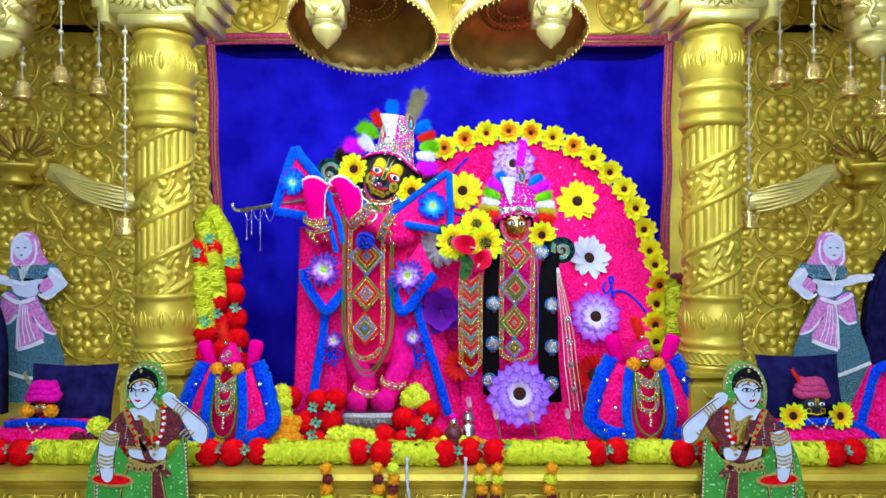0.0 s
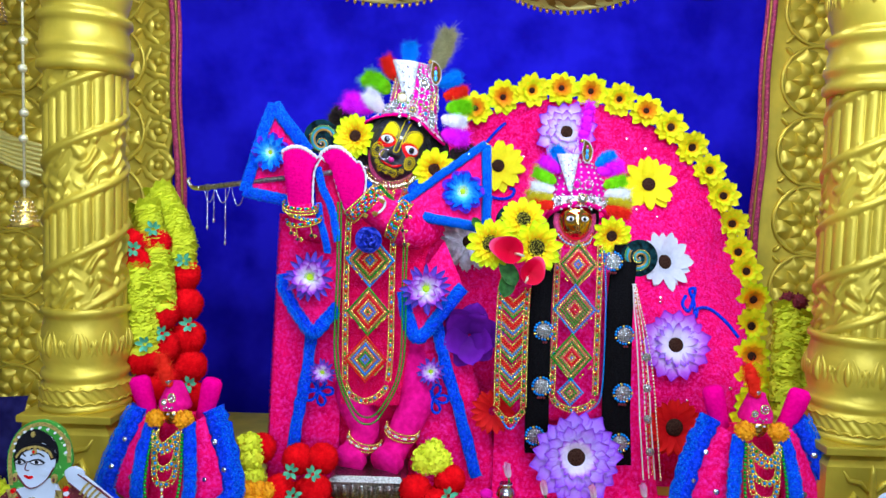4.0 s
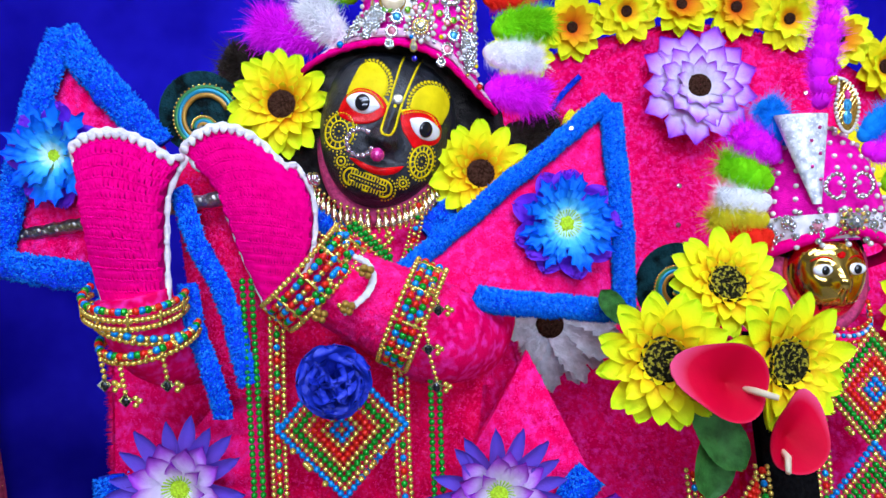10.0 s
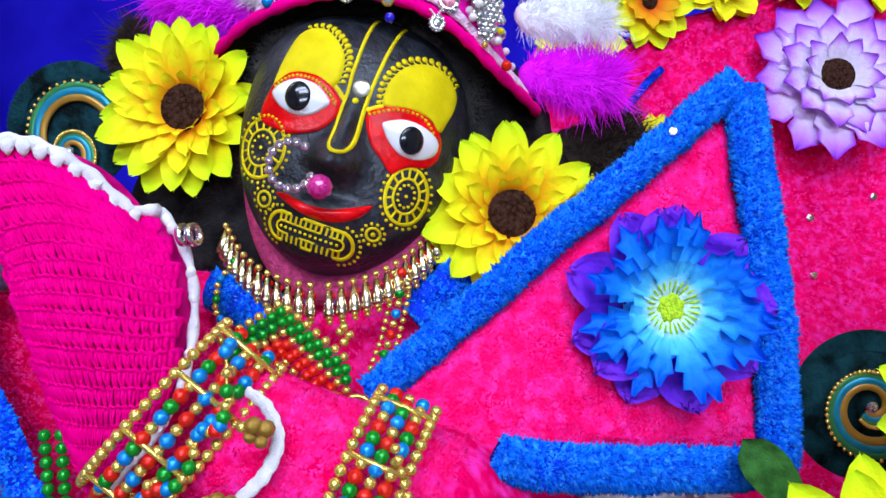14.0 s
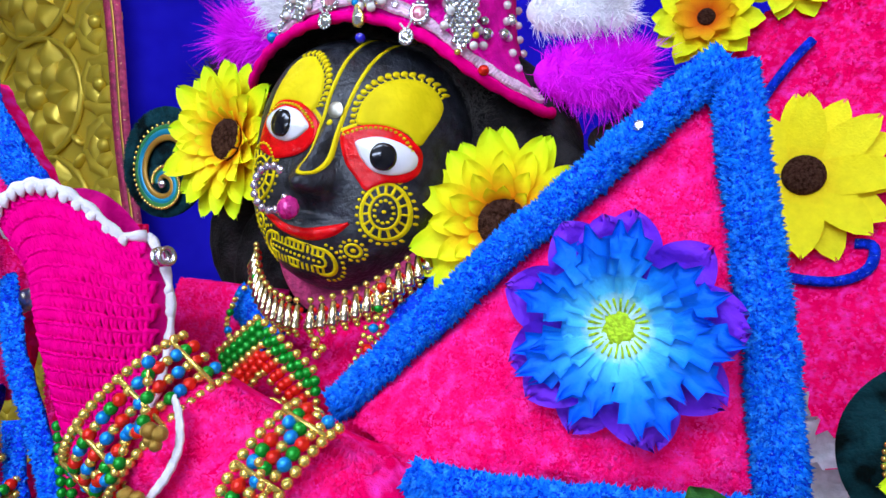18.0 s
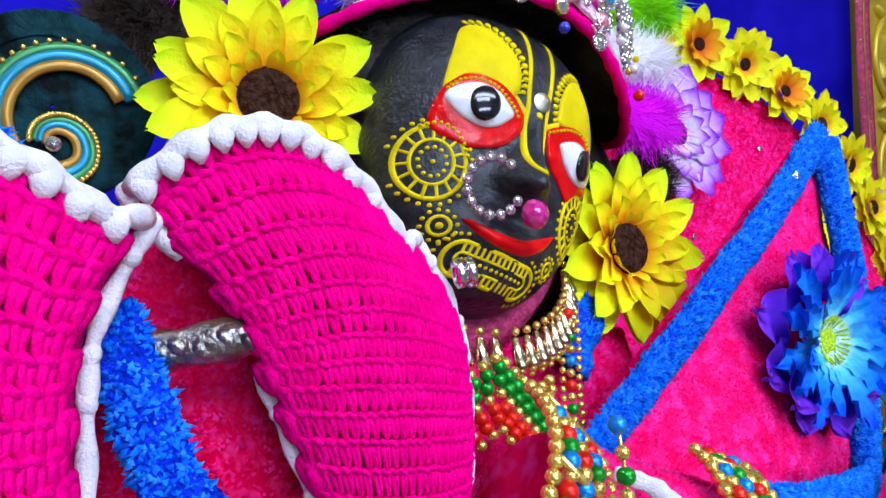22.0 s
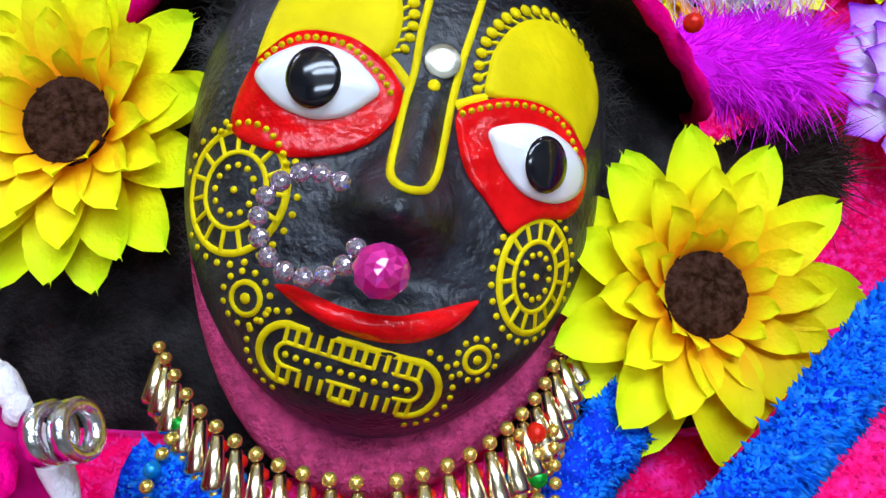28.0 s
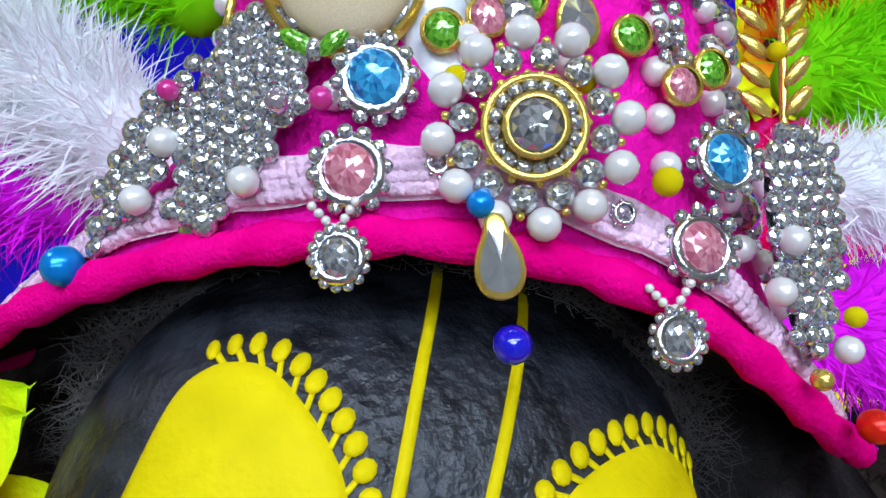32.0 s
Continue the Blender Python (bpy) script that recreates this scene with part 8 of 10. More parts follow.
rows = [[(-0.03 + 0.53 * j / 20, 1.915 + 0.24 * i / 10, 0.934 + 0.016 * (i / 10) ** 2 + 0.004 * math.sin(j * 0.9) * math.sin(i * 0.7)) for j in range(21)] for i in range(11)]
g.grid(rows)
g.grid([[(x, y, 0.927) for x, y, z in reversed(r)] for r in rows])
part("cloth", g, PLUSH, lap)
# bead panels
panel2 = thing("long_bead_panel", "long beaded panel with four colourful diamonds", "necklace")
for c, hw, hh, n, cols in (((0.226, 2.120, 1.481), 0.043, 0.051, 13, "ogorobo"), ((0.2205, 2.109, 1.382), 0.0455, 0.054, 13, "boggoro"), ((0.2150, 2.090, 1.279), 0.0430, 0.051, 13, "gogorob"), ((0.2145, 2.084, 1.203), 0.027, 0.030, 8, "bogo")):
    diamond(panel2, c, hw, hh, n, cols, 0.0028)
for x in (0.178, 0.272):
    net_strip(panel2, spline([(x + 0.008, 2.150, 1.520), (x + 0.003, 2.122, 1.44), (x - 0.001, 2.098, 1.30), (x - 0.003, 2.086, 1.20)], 8), "rgb")
net_strip(panel2, spline([(0.175, 2.086, 1.192), (0.188, 2.082, 1.176), (0.222, 2.080, 1.165), (0.257, 2.082, 1.176), (0.269, 2.086, 1.192)], 5), "rgb")
bead_line(panel2, spline([(0.288, 2.145, 1.51), (0.290, 2.118, 1.42), (0.288, 2.098, 1.28), (0.280, 2.084, 1.19), (0.25, 2.080, 1.160)], 8), "b", 0.0022, False)
r6 = random.Random(4)
for k in range(24):
    cz = (1.481, 1.382, 1.279)[k % 3]
    s, q = r6.choice((-1, 1)), r6.uniform(0.3, 0.9)
    put("gold_bell", BEAD["o"], (0.220 + s * 0.044 * q, 2.112 - 0.17 * (1.481 - cz), cz - 0.05 * (1 - q) - 0.006), (0.0026, 0.0026, 0.0034), panel2)
side_panel = thing("long_bead_panel", "long beaded panel with colourful chevrons", "necklace")
for k in range(40):
    z = 1.412 - 0.0063 * k
    if k % 8 < 7:
        bead_line(side_panel, fwds([(0.069, 2.136 - 0.0002 * k, z), (0.0935, 2.127 - 0.0002 * k, z - 0.024), (0.118, 2.136 - 0.0002 * k, z)]), ("o", "r", "r", "o", "b", "o", "g", "g")[k % 8], 0.0028, False)
for x in (0.063, 0.124):
    net_strip(side_panel, fwds(spline([(x, 2.138, 1.415), (x - 0.001, 2.128, 1.28), (x, 2.123, 1.145)], 8)), "rbg")
net_strip(side_panel, fwds(spline([(0.063, 2.123, 1.138), (0.077, 2.12, 1.122), (0.0935, 2.118, 1.116), (0.110, 2.12, 1.122), (0.124, 2.123, 1.138)], 5)), "rgb")
bead_line(side_panel, fwds(spline([(0.072, 2.122, 1.122), (0.084, 2.116, 1.104), (0.0935, 2.115, 1.098), (0.103, 2.116, 1.104), (0.115, 2.122, 1.122)], 5)), "b", 0.003, False)
collar2 = thing("bead_collar", "red and silver bead collar under the brass face", "necklace")
for q in range(3):
    bead_line(collar2, spline([(0.192, 2.19, 1.548 - 0.006 * q), (0.205, 2.166, 1.532 - 0.006 * q), (0.230, 2.155, 1.526 - 0.006 * q), (0.256, 2.166, 1.532 - 0.006 * q), (0.270, 2.19, 1.548 - 0.006 * q)], 5), ("ro", "pb", "ro")[q], 0.0024, False)


BEAD_MAROON = ball_mesh("bead_maroon", MAROON)


def brooch(x, y, z, r=0.0205):
    th = thing("round_brooch", "round silver crystal brooch ringed with turquoise beads", "brooch", "veil brooches")
    g = G()
    g.lathe([(0.0001, 0.004), (r * 0.3, 0.0035), (r * 0.7, 0.002), (r * 0.75, 0.0), (0.0001, -0.001)], 20, mx=facing((x, y, z)))
    part("plate", g, SILVER_OLD, th)
    for ring_r, n in ((0.28, 6), (0.52, 10), (0.74, 14)):
        for k in range(n):
            a = 2 * math.pi * k / n
            put("crystal", CRY, (x + ring_r * r * math.cos(a), y - 0.0025, z + ring_r * r * math.sin(a)), r * 0.11, th)
    put("crystal", CRY, (x, y - 0.0035, z), r * 0.17, th)
    for k in range(18):
        a = 2 * math.pi * k / 18
        put("bead", BEAD["b" if k % 5 else "o"], (x + r * 0.95 * math.cos(a), y - 0.0005, z + r * 0.95 * math.sin(a)), r * 0.15, th)
    for k in (-1, 0, 1):
        put("drop_bead", BEAD_MAROON, (x + k * r * 0.3, y, z - r * 1.25), r * 0.14, th)


for p in ((0.306, 2.122, 1.489), (0.166, 2.142, 1.320), (0.352, 2.142, 1.316), (0.164, 2.126, 1.195), (0.350, 2.126, 1.185), (0.150, 2.116, 1.085), (0.343, 2.116, 1.075)):
    brooch(*fwd(p))
strands = thing("pearl_strands", "pearl and crystal strands hanging over the black veil", "necklace")
for k in range(4):
    bead_line(strands, fwds(spline([(0.362 + 0.002 * k, 2.142, 1.435), (0.376 + 0.008 * k, 2.132, 1.32), (0.386 + 0.012 * k, 2.120, 1.18), (0.394 + 0.013 * k, 2.106, 1.00)], 8)), ("p", "ppo", "p", "po")[k], 0.0019, False)
bead_line(strands, fwds(spline([(0.368, 2.141, 1.42), (0.390, 2.131, 1.32), (0.405, 2.119, 1.18), (0.414, 2.105, 1.01)], 8)), "oro", 0.0024, False)
for z in (1.27, 1.20, 1.13, 1.06):
    x = 0.400 + 0.05 * (1.25 - z)
    g = G()
    g.lathe([(0.0001, 0.003), (0.006, 0.003), (0.0095, 0.001), (0.009, -0.001)], 16, mx=facing(fwd((x, 2.122 - 0.07 * (1.25 - z), z))))
    part("round_clasp", g, SILVER_OLD, strands, "round silver clasp with crystals")
    put("crystal", CRY, fwd((x, 2.118 - 0.07 * (1.25 - z), z)), 0.0050, strands)
    for q in range(8):
        put("crystal", CRY, fwd((x + 0.008 * math.cos(q * math.pi / 4), 2.120 - 0.07 * (1.25 - z), z + 0.008 * math.sin(q * math.pi / 4))), 0.0022, strands)

# crown of the second deity
crown2 = thing("jewelled_turban", "pink turban crown with pearl strings and crystals", "crown")
g = G()
prof = [(0.068, 0.0), (0.069, 0.012), (0.064, 0.045), (0.054, 0.078), (0.038, 0.102), (0.018, 0.115), (0.001, 0.118)]
C2 = Matrix.Translation((0.238, 2.222, 1.600)) @ Matrix.Diagonal((1, 0.72, 1, 1)) @ Matrix.Rotation(radians(-6), 4, "X")
g.lathe(prof, 40, mx=C2)
part("cap", g, PINK_CLOTH, crown2, "pink wool cap")
g = G()
g.tube([C2 @ Vector((0.069 * math.cos(a), 0.069 * math.sin(a), 0.014 * -math.sin(a) - 0.003 - 0.012 * abs(math.cos(a)))) for a in (2 * math.pi * k / 40 for k in range(40))], 0.006, 8, closed=True)
part("rim_roll", g, CROCHET, crown2)
for k in range(9):
    a = radians(195 + 150 * k / 8)
    g = G()
    for r_, z_ in [(0.0705, 0.02), (0.069, 0.03), (0.066, 0.042), (0.062, 0.055), (0.057, 0.07), (0.052, 0.082), (0.044, 0.096), (0.034, 0.107), (0.024, 0.114)]:
        put("pearl", BEAD["p"], C2 @ Vector((r_ * math.cos(a), r_ * math.sin(a), z_)), 0.0026, crown2)
    p = C2 @ Vector((0.072 * math.cos(a), 0.072 * math.sin(a), 0.016))
    for q in range(5):
        put("crystal", CRY, p + Vector((rng.uniform(-0.006, 0.006), -0.003, 0.008 - 0.006 * q)), rng.uniform(0.002, 0.0036), crown2)
    put("pearl", BEAD["p"], p + Vector((0, -0.002, -0.020)), 0.0028, crown2)
g = G()
g.lathe([(0.0685, 0.002), (0.0715, 0.004), (0.0725, 0.012), (0.071, 0.022), (0.0675, 0.026)], 48, mx=C2)
part("white_band", g, WOOL_WHITE, crown2, "pale woollen band")
for k in range(46):
    a, zz = radians(198 + 144 * rng.random()), rng.uniform(0.002, 0.030)
    put("crystal", CRY, C2 @ Vector((0.0735 * math.cos(a), 0.0735 * math.sin(a), zz)), rng.uniform(0.0018, 0.0034), crown2, (math.cos(a), math.sin(a), 0.2), k)
for k in range(7):
    a = radians(205 + 130 * k / 6)
    p = C2 @ Vector((0.075 * math.cos(a), 0.075 * math.sin(a), 0.014 + 0.006 * (k % 2)))
    put("stone", (GEM_G, CRY, GEM_P)[k % 3], p, 0.0048, crown2, (math.cos(a), math.sin(a), 0.1))
    for q in range(10):
        put("crystal", CRY, p + Vector((0.0062 * math.cos(q * 0.628) * abs(math.sin(a)), -0.001, 0.0062 * math.sin(q * 0.628))), 0.0014, crown2, (math.cos(a), math.sin(a), 0.1))
for s in (-1, 1):
    g = G()
    for k in range(14):
        a = 2 * math.pi * k / 14
        g.ball((0.238 + s * 0.014 + 0.009 * math.cos(a), 2.168, 1.658 + 0.010 * math.sin(a) * (1.1 - 0.3 * s * math.cos(a))), 0.0024, 6, 4)
    part("paisley", g, SILVER, crown2)
put("crystal", CRY, (0.238, 2.160, 1.625), 0.0085, crown2)
for k in range(10):
    put("gold_bead", BEAD["o"], (0.238 + 0.011 * math.cos(k * 0.628), 2.162, 1.625 + 0.011 * math.sin(k * 0.628)), 0.0022, crown2)
g = G()
rows = []
for i in range(8):
    t = i / 7
    c = Vector((0.212, 2.176, 1.642)).lerp(Vector((0.206, 2.192, 1.727)), t)
    rows.append([c + Vector(((0.004 + 0.022 * t) * math.cos(a), (0.003 + 0.010 * t) * math.sin(a), 0)) for a in (2 * math.pi * j / 20 for j in range(20))])
g.grid(rows, 0, True)
cone2 = part("silver_cone", g, SILVER_PRINT, crown2, "silver-white cone with red stones")
for k in range(5):
    put("stone", GEM_M, (0.210 + 0.004 * (-1) ** k, 2.173 + 0.0004 * k, 1.665 + 0.012 * k), 0.0018, cone2)
paisley((0.2495, 2.188, 1.736), 0.032, crown2)
for k, (c, d, L, w, ma) in enumerate((((0.246, 2.225, 1.735), (0.04, 0, 1), 0.125, 0.026, FEATHER_PINK), ((0.200, 2.205, 1.705), (-0.5, 0, 0.8), 0.045, 0.026, FEATHER_BLUE), ((0.275, 2.205, 1.705), (0.7, 0, 0.6), 0.05, 0.022, FEATHER_BLUE),
                                      ((0.190, 2.205, 1.690), (-0.9, 0, 0.5), 0.05, 0.026, FEATHER_PINK), ((0.280, 2.205, 1.690), (0.9, 0, 0.2), 0.06, 0.026, FEATHER_PINK), ((0.180, 2.2, 1.665), (-1, 0, 0.35), 0.055, 0.024, FEATHER_GREEN), ((0.295, 2.2, 1.660), (1, 0, 0.2), 0.05, 0.024, FEATHER_GREEN),
                                      ((0.178, 2.2, 1.645), (-1, -0.1, 0.05), 0.055, 0.022, FEATHER_WHITE), ((0.298, 2.2, 1.640), (1, -0.1, 0.02), 0.055, 0.022, FEATHER_WHITE), ((0.175, 2.2, 1.630), (-1, -0.1, -0.1), 0.06, 0.024, FEATHER_YELLOW), ((0.30, 2.2, 1.625), (1, -0.1, -0.1), 0.058, 0.024, FEATHER_YELLOW),
                                      ((0.178, 2.195, 1.612), (-1, -0.1, -0.2), 0.055, 0.022, FEATHER_RED), ((0.298, 2.195, 1.605), (1, -0.1, -0.2), 0.058, 0.024, FEATHER_RED))):
    feather(c, d, L * 0.92, w * 1.0, ma, crown2, 900, 80 + k)
spiral_ornament((0.368, 2.150, 1.497), 0.042, 1, "dark disc with green and gold beaded spiral", 2.4)
spiral_ornament((0.088, 2.205, 1.568), 0.042, -1, "dark disc with gold beaded ring behind the bouquet", 0.5)

# bouquet
sunflower(facing((0.310, 2.178, 1.543), (0.1, -1, 0), 0.5), 1.02)
sunflower(facing((0.031, 2.092, 1.522), (-0.25, -1, 0.1), 0.2), 1.2, "yellow silk sunflower in the bouquet", heart=SUN_H2)
sunflower(facing((0.127, 2.086, 1.517), (0.2, -1, 0.0), 0.8), 1.25, "yellow silk sunflower in the bouquet", heart=SUN_H2)
sunflower(facing((0.103, 2.135, 1.575), (0.0, -1, 0.4), 0.1), 1.1, "yellow silk sunflower in the bouquet", heart=SUN_H2)


def calla(c, n, spin, s, label):
    """A glossy shield-shaped spathe, folded round its spadix."""
    th = thing("calla_lily", label, "silk flower", "red callas", at=facing(c, n, spin, s))
    g = G()
    rows, ts = [], []
    for i in range(11):
        t = i / 10
        row = []
        for j in range(36):
            a = 2 * math.pi * j / 36
            r = 0.040 * t * (1 + 0.42 * max(0, math.cos(a)) ** 5 - 0.10 * max(0, -math.cos(a)) ** 2)
            row.append((r * math.cos(a) + 0.004, r * math.sin(a) * 0.92, -0.012 * (1 - t) ** 1.5 + 0.012 * t * t * abs(math.sin(a)) - 0.012 * t ** 3 * max(0, math.cos(a)) ** 3))
            ts.append(max(0.01, t * (0.78 + 0.22 * max(0, math.cos(a)) ** 4)))
        rows.append(row)
    g.grid(rows, 0, True, ts=ts)
    g.grid([[(x, y, z - 0.0018) for x, y, z in reversed(r)] for r in rows], 0, True, ts=ts)
    part("spathe", g, CALLA, th)
    g = G()
    g.tube([(-0.012, 0, -0.010), (-0.018, 0.001, 0.006), (-0.034, 0.002, 0.018)], [0.003, 0.0036, 0.0028], 8)
    part("spadix", g, CREAM, th)


calla((0.071, 2.052, 1.510), (0.1, -1, 0.25), 2.75, 0.80, "glossy red calla lily with pink lip")
calla((0.114, 2.050, 1.464), (0.2, -1, 0.1), 0.9, 0.72, "glossy red calla lily in the bouquet")
LEAFG = petal(0.085, 0.050, 1.8, 0.12, 0.06, 0.2, 8, 6, 0.01).mesh("leaf", LEAF)
bl = thing("bouquet_leaves", "dark green silk leaves of the bouquet", "leaves")
for p, n, sp in (((0.055, 2.085, 1.490), (0, -1, 0.2), 5.2), ((0.075, 2.088, 1.470), (0.1, -1, 0), 4.5), ((0.012, 2.125, 1.548), (-0.2, -1, 0), 2.2)):
    shared("leaf", LEAFG, facing(p, n, sp, 0.75 if p[2] < 1.5 else 0.42), bl)
disc_flower("lilac_dahlia", "large lilac silk dahlia on the pink skirt", [(P_LIL, 19, 0.012, 3, 0, 0.1), (P_LIL2, 17, 0.012, 10, 0.003, 0.1), (P_LIL3, 14, 0.010, 20, 0.005, 0.1)], [PETAL_LILAC_DEEP, PETAL_LILAC_DEEP, PETAL_LILAC], (0.226, 2.055, 1.072), (0, -1, 0.1), 1.18, seed=15)

# ---- things on the altar ----
def frill_ball(n, r, seed, L=0.5, w=0.34, mats=None):
    """A ball of many small ruffled petals of radius r."""
    rr = random.Random(seed)
    pg = petal(r * L * 0.62, r * w * 0.95, 0.1, 0.2, 0.2, 0.5, 3, 2, 0.08)
    g = G()
    g.ball((0, 0, 0), r * 0.86, 16, 10)
    for k in range(n):
        z = 1 - 2 * (k + 0.5) / n
        a = k * 2.39996
        q = math.sqrt(max(0, 1 - z * z))
        d = Vector((q * math.cos(a), q * math.sin(a), z))
        m = facing(d * r * 0.80, d + Vector((rr.uniform(-0.5, 0.5), rr.uniform(-0.5, 0.5), rr.uniform(-0.5, 0.5))), rr.uniform(0, 6)) @ Matrix.Rotation(-radians(rr.uniform(20, 62)), 4, "Y")
        g.add([m @ Vector(p) for p in pg.v], pg.f)
    return g


def frill_roll(L, r, n, seed):
    """A roll of crowded ruffled petals along x."""
    rr = random.Random(seed)
    pg = petal(r * 0.7, r * 0.62, 0.1, 0.2, 0.15, 0.6, 3, 3, 0.1)
    g = G()
    g.tube([(-L / 2, 0, 0), (0, 0, 0), (L / 2, 0, 0)], r * 0.75, 12)
    for k in range(n):
        a, x = rr.uniform(0, 2 * math.pi), rr.uniform(-0.5, 0.5) * L
        d = Vector((rr.uniform(-0.4, 0.4), math.cos(a), math.sin(a)))
        m = facing(Vector((x, math.cos(a) * r * 0.5, math.sin(a) * r * 0.5)), Vector((1, 0, 0)) + d * 0.2, a + rr.uniform(-0.3, 0.3) + math.pi / 2 * 0)
        pts = []
        for p in pg.v:
            v = Vector(p)
            out = Vector((0, math.cos(a), math.sin(a)))
            side = Vector((0, -math.sin(a), math.cos(a)))
            pts.append(Vector((x, 0, 0)) + out * (r * 0.72 + v.x * 0.55) + side * v.y * 1.2 + Vector((v.x * (0.75 if k % 2 else -0.75) + v.z, 0, 0)))
        g.add(pts, pg.f)
    return g


def fuzzy_ball(r, n, seed):
    """A plump pompom of many short soft tufts."""
    rr = random.Random(seed)
    g = G()
    g.ball((0, 0, 0), (r * 0.9, r * 0.9, r * 0.78), 20, 12)
    pts, faces = [], []
    for k in range(n):
        a, h = k * 2.39996, 1 - 2 * (k + 0.5) / n
        q = math.sqrt(1 - h * h)
        d = Vector((q * math.cos(a), q * math.sin(a), h * 0.86))
        p = d * r * 0.84
        e = d.orthogonal().normalized()
        f = d.cross(e).normalized()
        w = r * rr.uniform(0.07, 0.13)
        top = d * r * rr.uniform(0.98, 1.12) + (e * rr.gauss(0, 1) + f * rr.gauss(0, 1)) * r * 0.06
        o = len(pts)
        pts += [p + (e * math.cos(z) + f * math.sin(z)) * w for z in (0, 2.1, 4.2)] + [top]
        faces += [(o, o + 1, o + 3), (o + 1, o + 2, o + 3), (o + 2, o, o + 3)]
    g.add(pts, faces)
    return g


POM = [fuzzy_ball(0.034, 900, k).mesh("pompom", RED_POM) for k in range(2)]
MARI = [frill_ball(110, 0.019, 10 + k).mesh("marigold", MARIGOLD) for k in range(2)]
MARI_Y = frill_ball(110, 0.019, 14).mesh("marigold_yellow", LIME)
MARO = frill_ball(60, 0.017, 15).mesh("maroon_flower", MAROON)
ROLL = frill_roll(0.11, 0.030, 420, 3).mesh("lime_roll", LIME)
LEAFM = bloom_mesh([(petal(0.014, 0.008, 1.0, 0.15, 0.15, 0.3, 4, 4, 0.03), 6, 0.003, 20, 0, 0.2, 0)], 4).mesh("mint_sprig", LEAF_PALE)


def loose(name, me, p, label, group, s=1.0, spin=None):
    th = thing(name, label, "silk flower", group)
    sp = rng.uniform(0, 6) if spin is None else spin
    shared("bloom", me, facing(p, (rng.uniform(-0.2, 0.2), -1, rng.uniform(0, 0.5)), sp, s), th)
    return th


# row of ruffles and pompoms along the altar's front edge
gar = thing("front_garland", "lime ruffle garland with red pompoms along the altar edge", "garland")
x, k = -1.62, 0
while x < 1.6:
    kind = "LRRLRRRL"[k % 8]
    y, z = 1.86 + rng.uniform(-0.015, 0.015), 0.955
    if kind == "L":
        shared("lime_ruffle", ROLL, Matrix.Translation((x + 0.05, y, z)) @ Matrix.Rotation(rng.uniform(-0.12, 0.12), 4, "Z") @ Matrix.Rotation(rng.uniform(0, 6), 4, "X"), gar)
        x += 0.10
    else:
        shared("red_pompom", POM[k % 2], facing((x + 0.033, y - 0.012, z + 0.004), (0.1, -1, 0.3), k), gar)
        tagged(shared("mint_sprig", LEAFM, facing((x + 0.066, y - 0.02, z + 0.012), (0.3, -1, 0.6), k), gar), kind="stuff")
        x += 0.066
    k += 1
gar2 = thing("second_garland", "marigold and ruffle garland behind the front row", "garland")
for k in range(42):
    x = -0.62 + 1.25 * k / 41
    me = (MARI[0], MARI[1], MARI_Y, MARO)[(k * 7) % 4 if k % 5 else 1]
    shared("marigold", me, facing((x + rng.uniform(-0.01, 0.01), 1.925 + rng.uniform(-0.02, 0.02), 0.948 + rng.uniform(0, 0.012)), (0, -1, 0.6), k), gar2)

# heaps of pompoms beside the silver pedestal
for k, (x, y, z) in enumerate(((-0.315, 2.03, 1.058), (-0.367, 2.03, 1.055), (-0.398, 2.0, 0.999), (-0.322, 1.99, 1.005), (-0.361, 1.955, 0.957), (-0.345, 2.02, 0.985), (-0.464, 2.10, 1.05), (-0.300, 1.99, 0.957),
                               (-0.167, 1.95, 0.972), (-0.114, 1.99, 1.012), (-0.044, 2.01, 1.028), (-0.071, 1.97, 0.990), (-0.110, 1.95, 0.957), (-0.03, 1.98, 0.958), (-0.08, 2.02, 0.975))):
    loose("red_pompom", POM[k % 2], (x, y, z), "red ruffled pompom flower heaped by the pedestal", "heaped pompoms", 0.98)
for x, y, z in ((-0.098, 2.03, 1.060), (-0.068, 2.02, 1.062), (-0.083, 2.03, 1.078), (-0.300, 1.945, 0.972), (-0.268, 1.94, 0.978), (-0.236, 1.94, 0.972), (-0.208, 1.94, 0.966), (-0.474, 2.05, 1.045), (-0.482, 2.06, 1.07), (-0.465, 2.04, 1.005), (-0.49, 2.03, 0.965)):
    loose("lime_ruffle", MARI_Y, (x, y, z), "lime ruffled flower heaped on the altar", "heaped ruffles", 1.55)
for k in range(20):
    loose("marigold", MARI[k % 2], (-0.488 + 0.017 * (k % 5) + rng.uniform(-0.008, 0.008), 1.945 + 0.012 * (k // 5), 0.945 + 0.020 * (k // 5)), "orange and yellow marigold flower", "marigolds", 0.98)
for x, y, z in ((-0.373, 1.985, 1.045), (-0.323, 1.965, 1.050), (-0.359, 1.95, 1.010), (-0.367, 1.935, 0.979), (-0.046, 1.955, 1.018), (-0.092, 1.935, 0.988)):
    th = thing("mint_sprig", "pale mint green silk leaf sprig", "leaves", "mint sprigs")
    tagged(shared("sprig", LEAFM, facing((x, y, z), (0.3, -1, 0.5), x * 90, 1.15), th), kind="stuff")

ped = thing("silver_pedestal", "small embossed silver pedestal under the feet", "pedestal")
g = G()
g.box((-0.222, 2.11, 0.972), (0.165, 0.14, 0.085))
for k in range(8):
    g.ball((-0.29 + 0.0195 * k, 2.038, 0.985), (0.007, 0.003, 0.014), 8, 5)
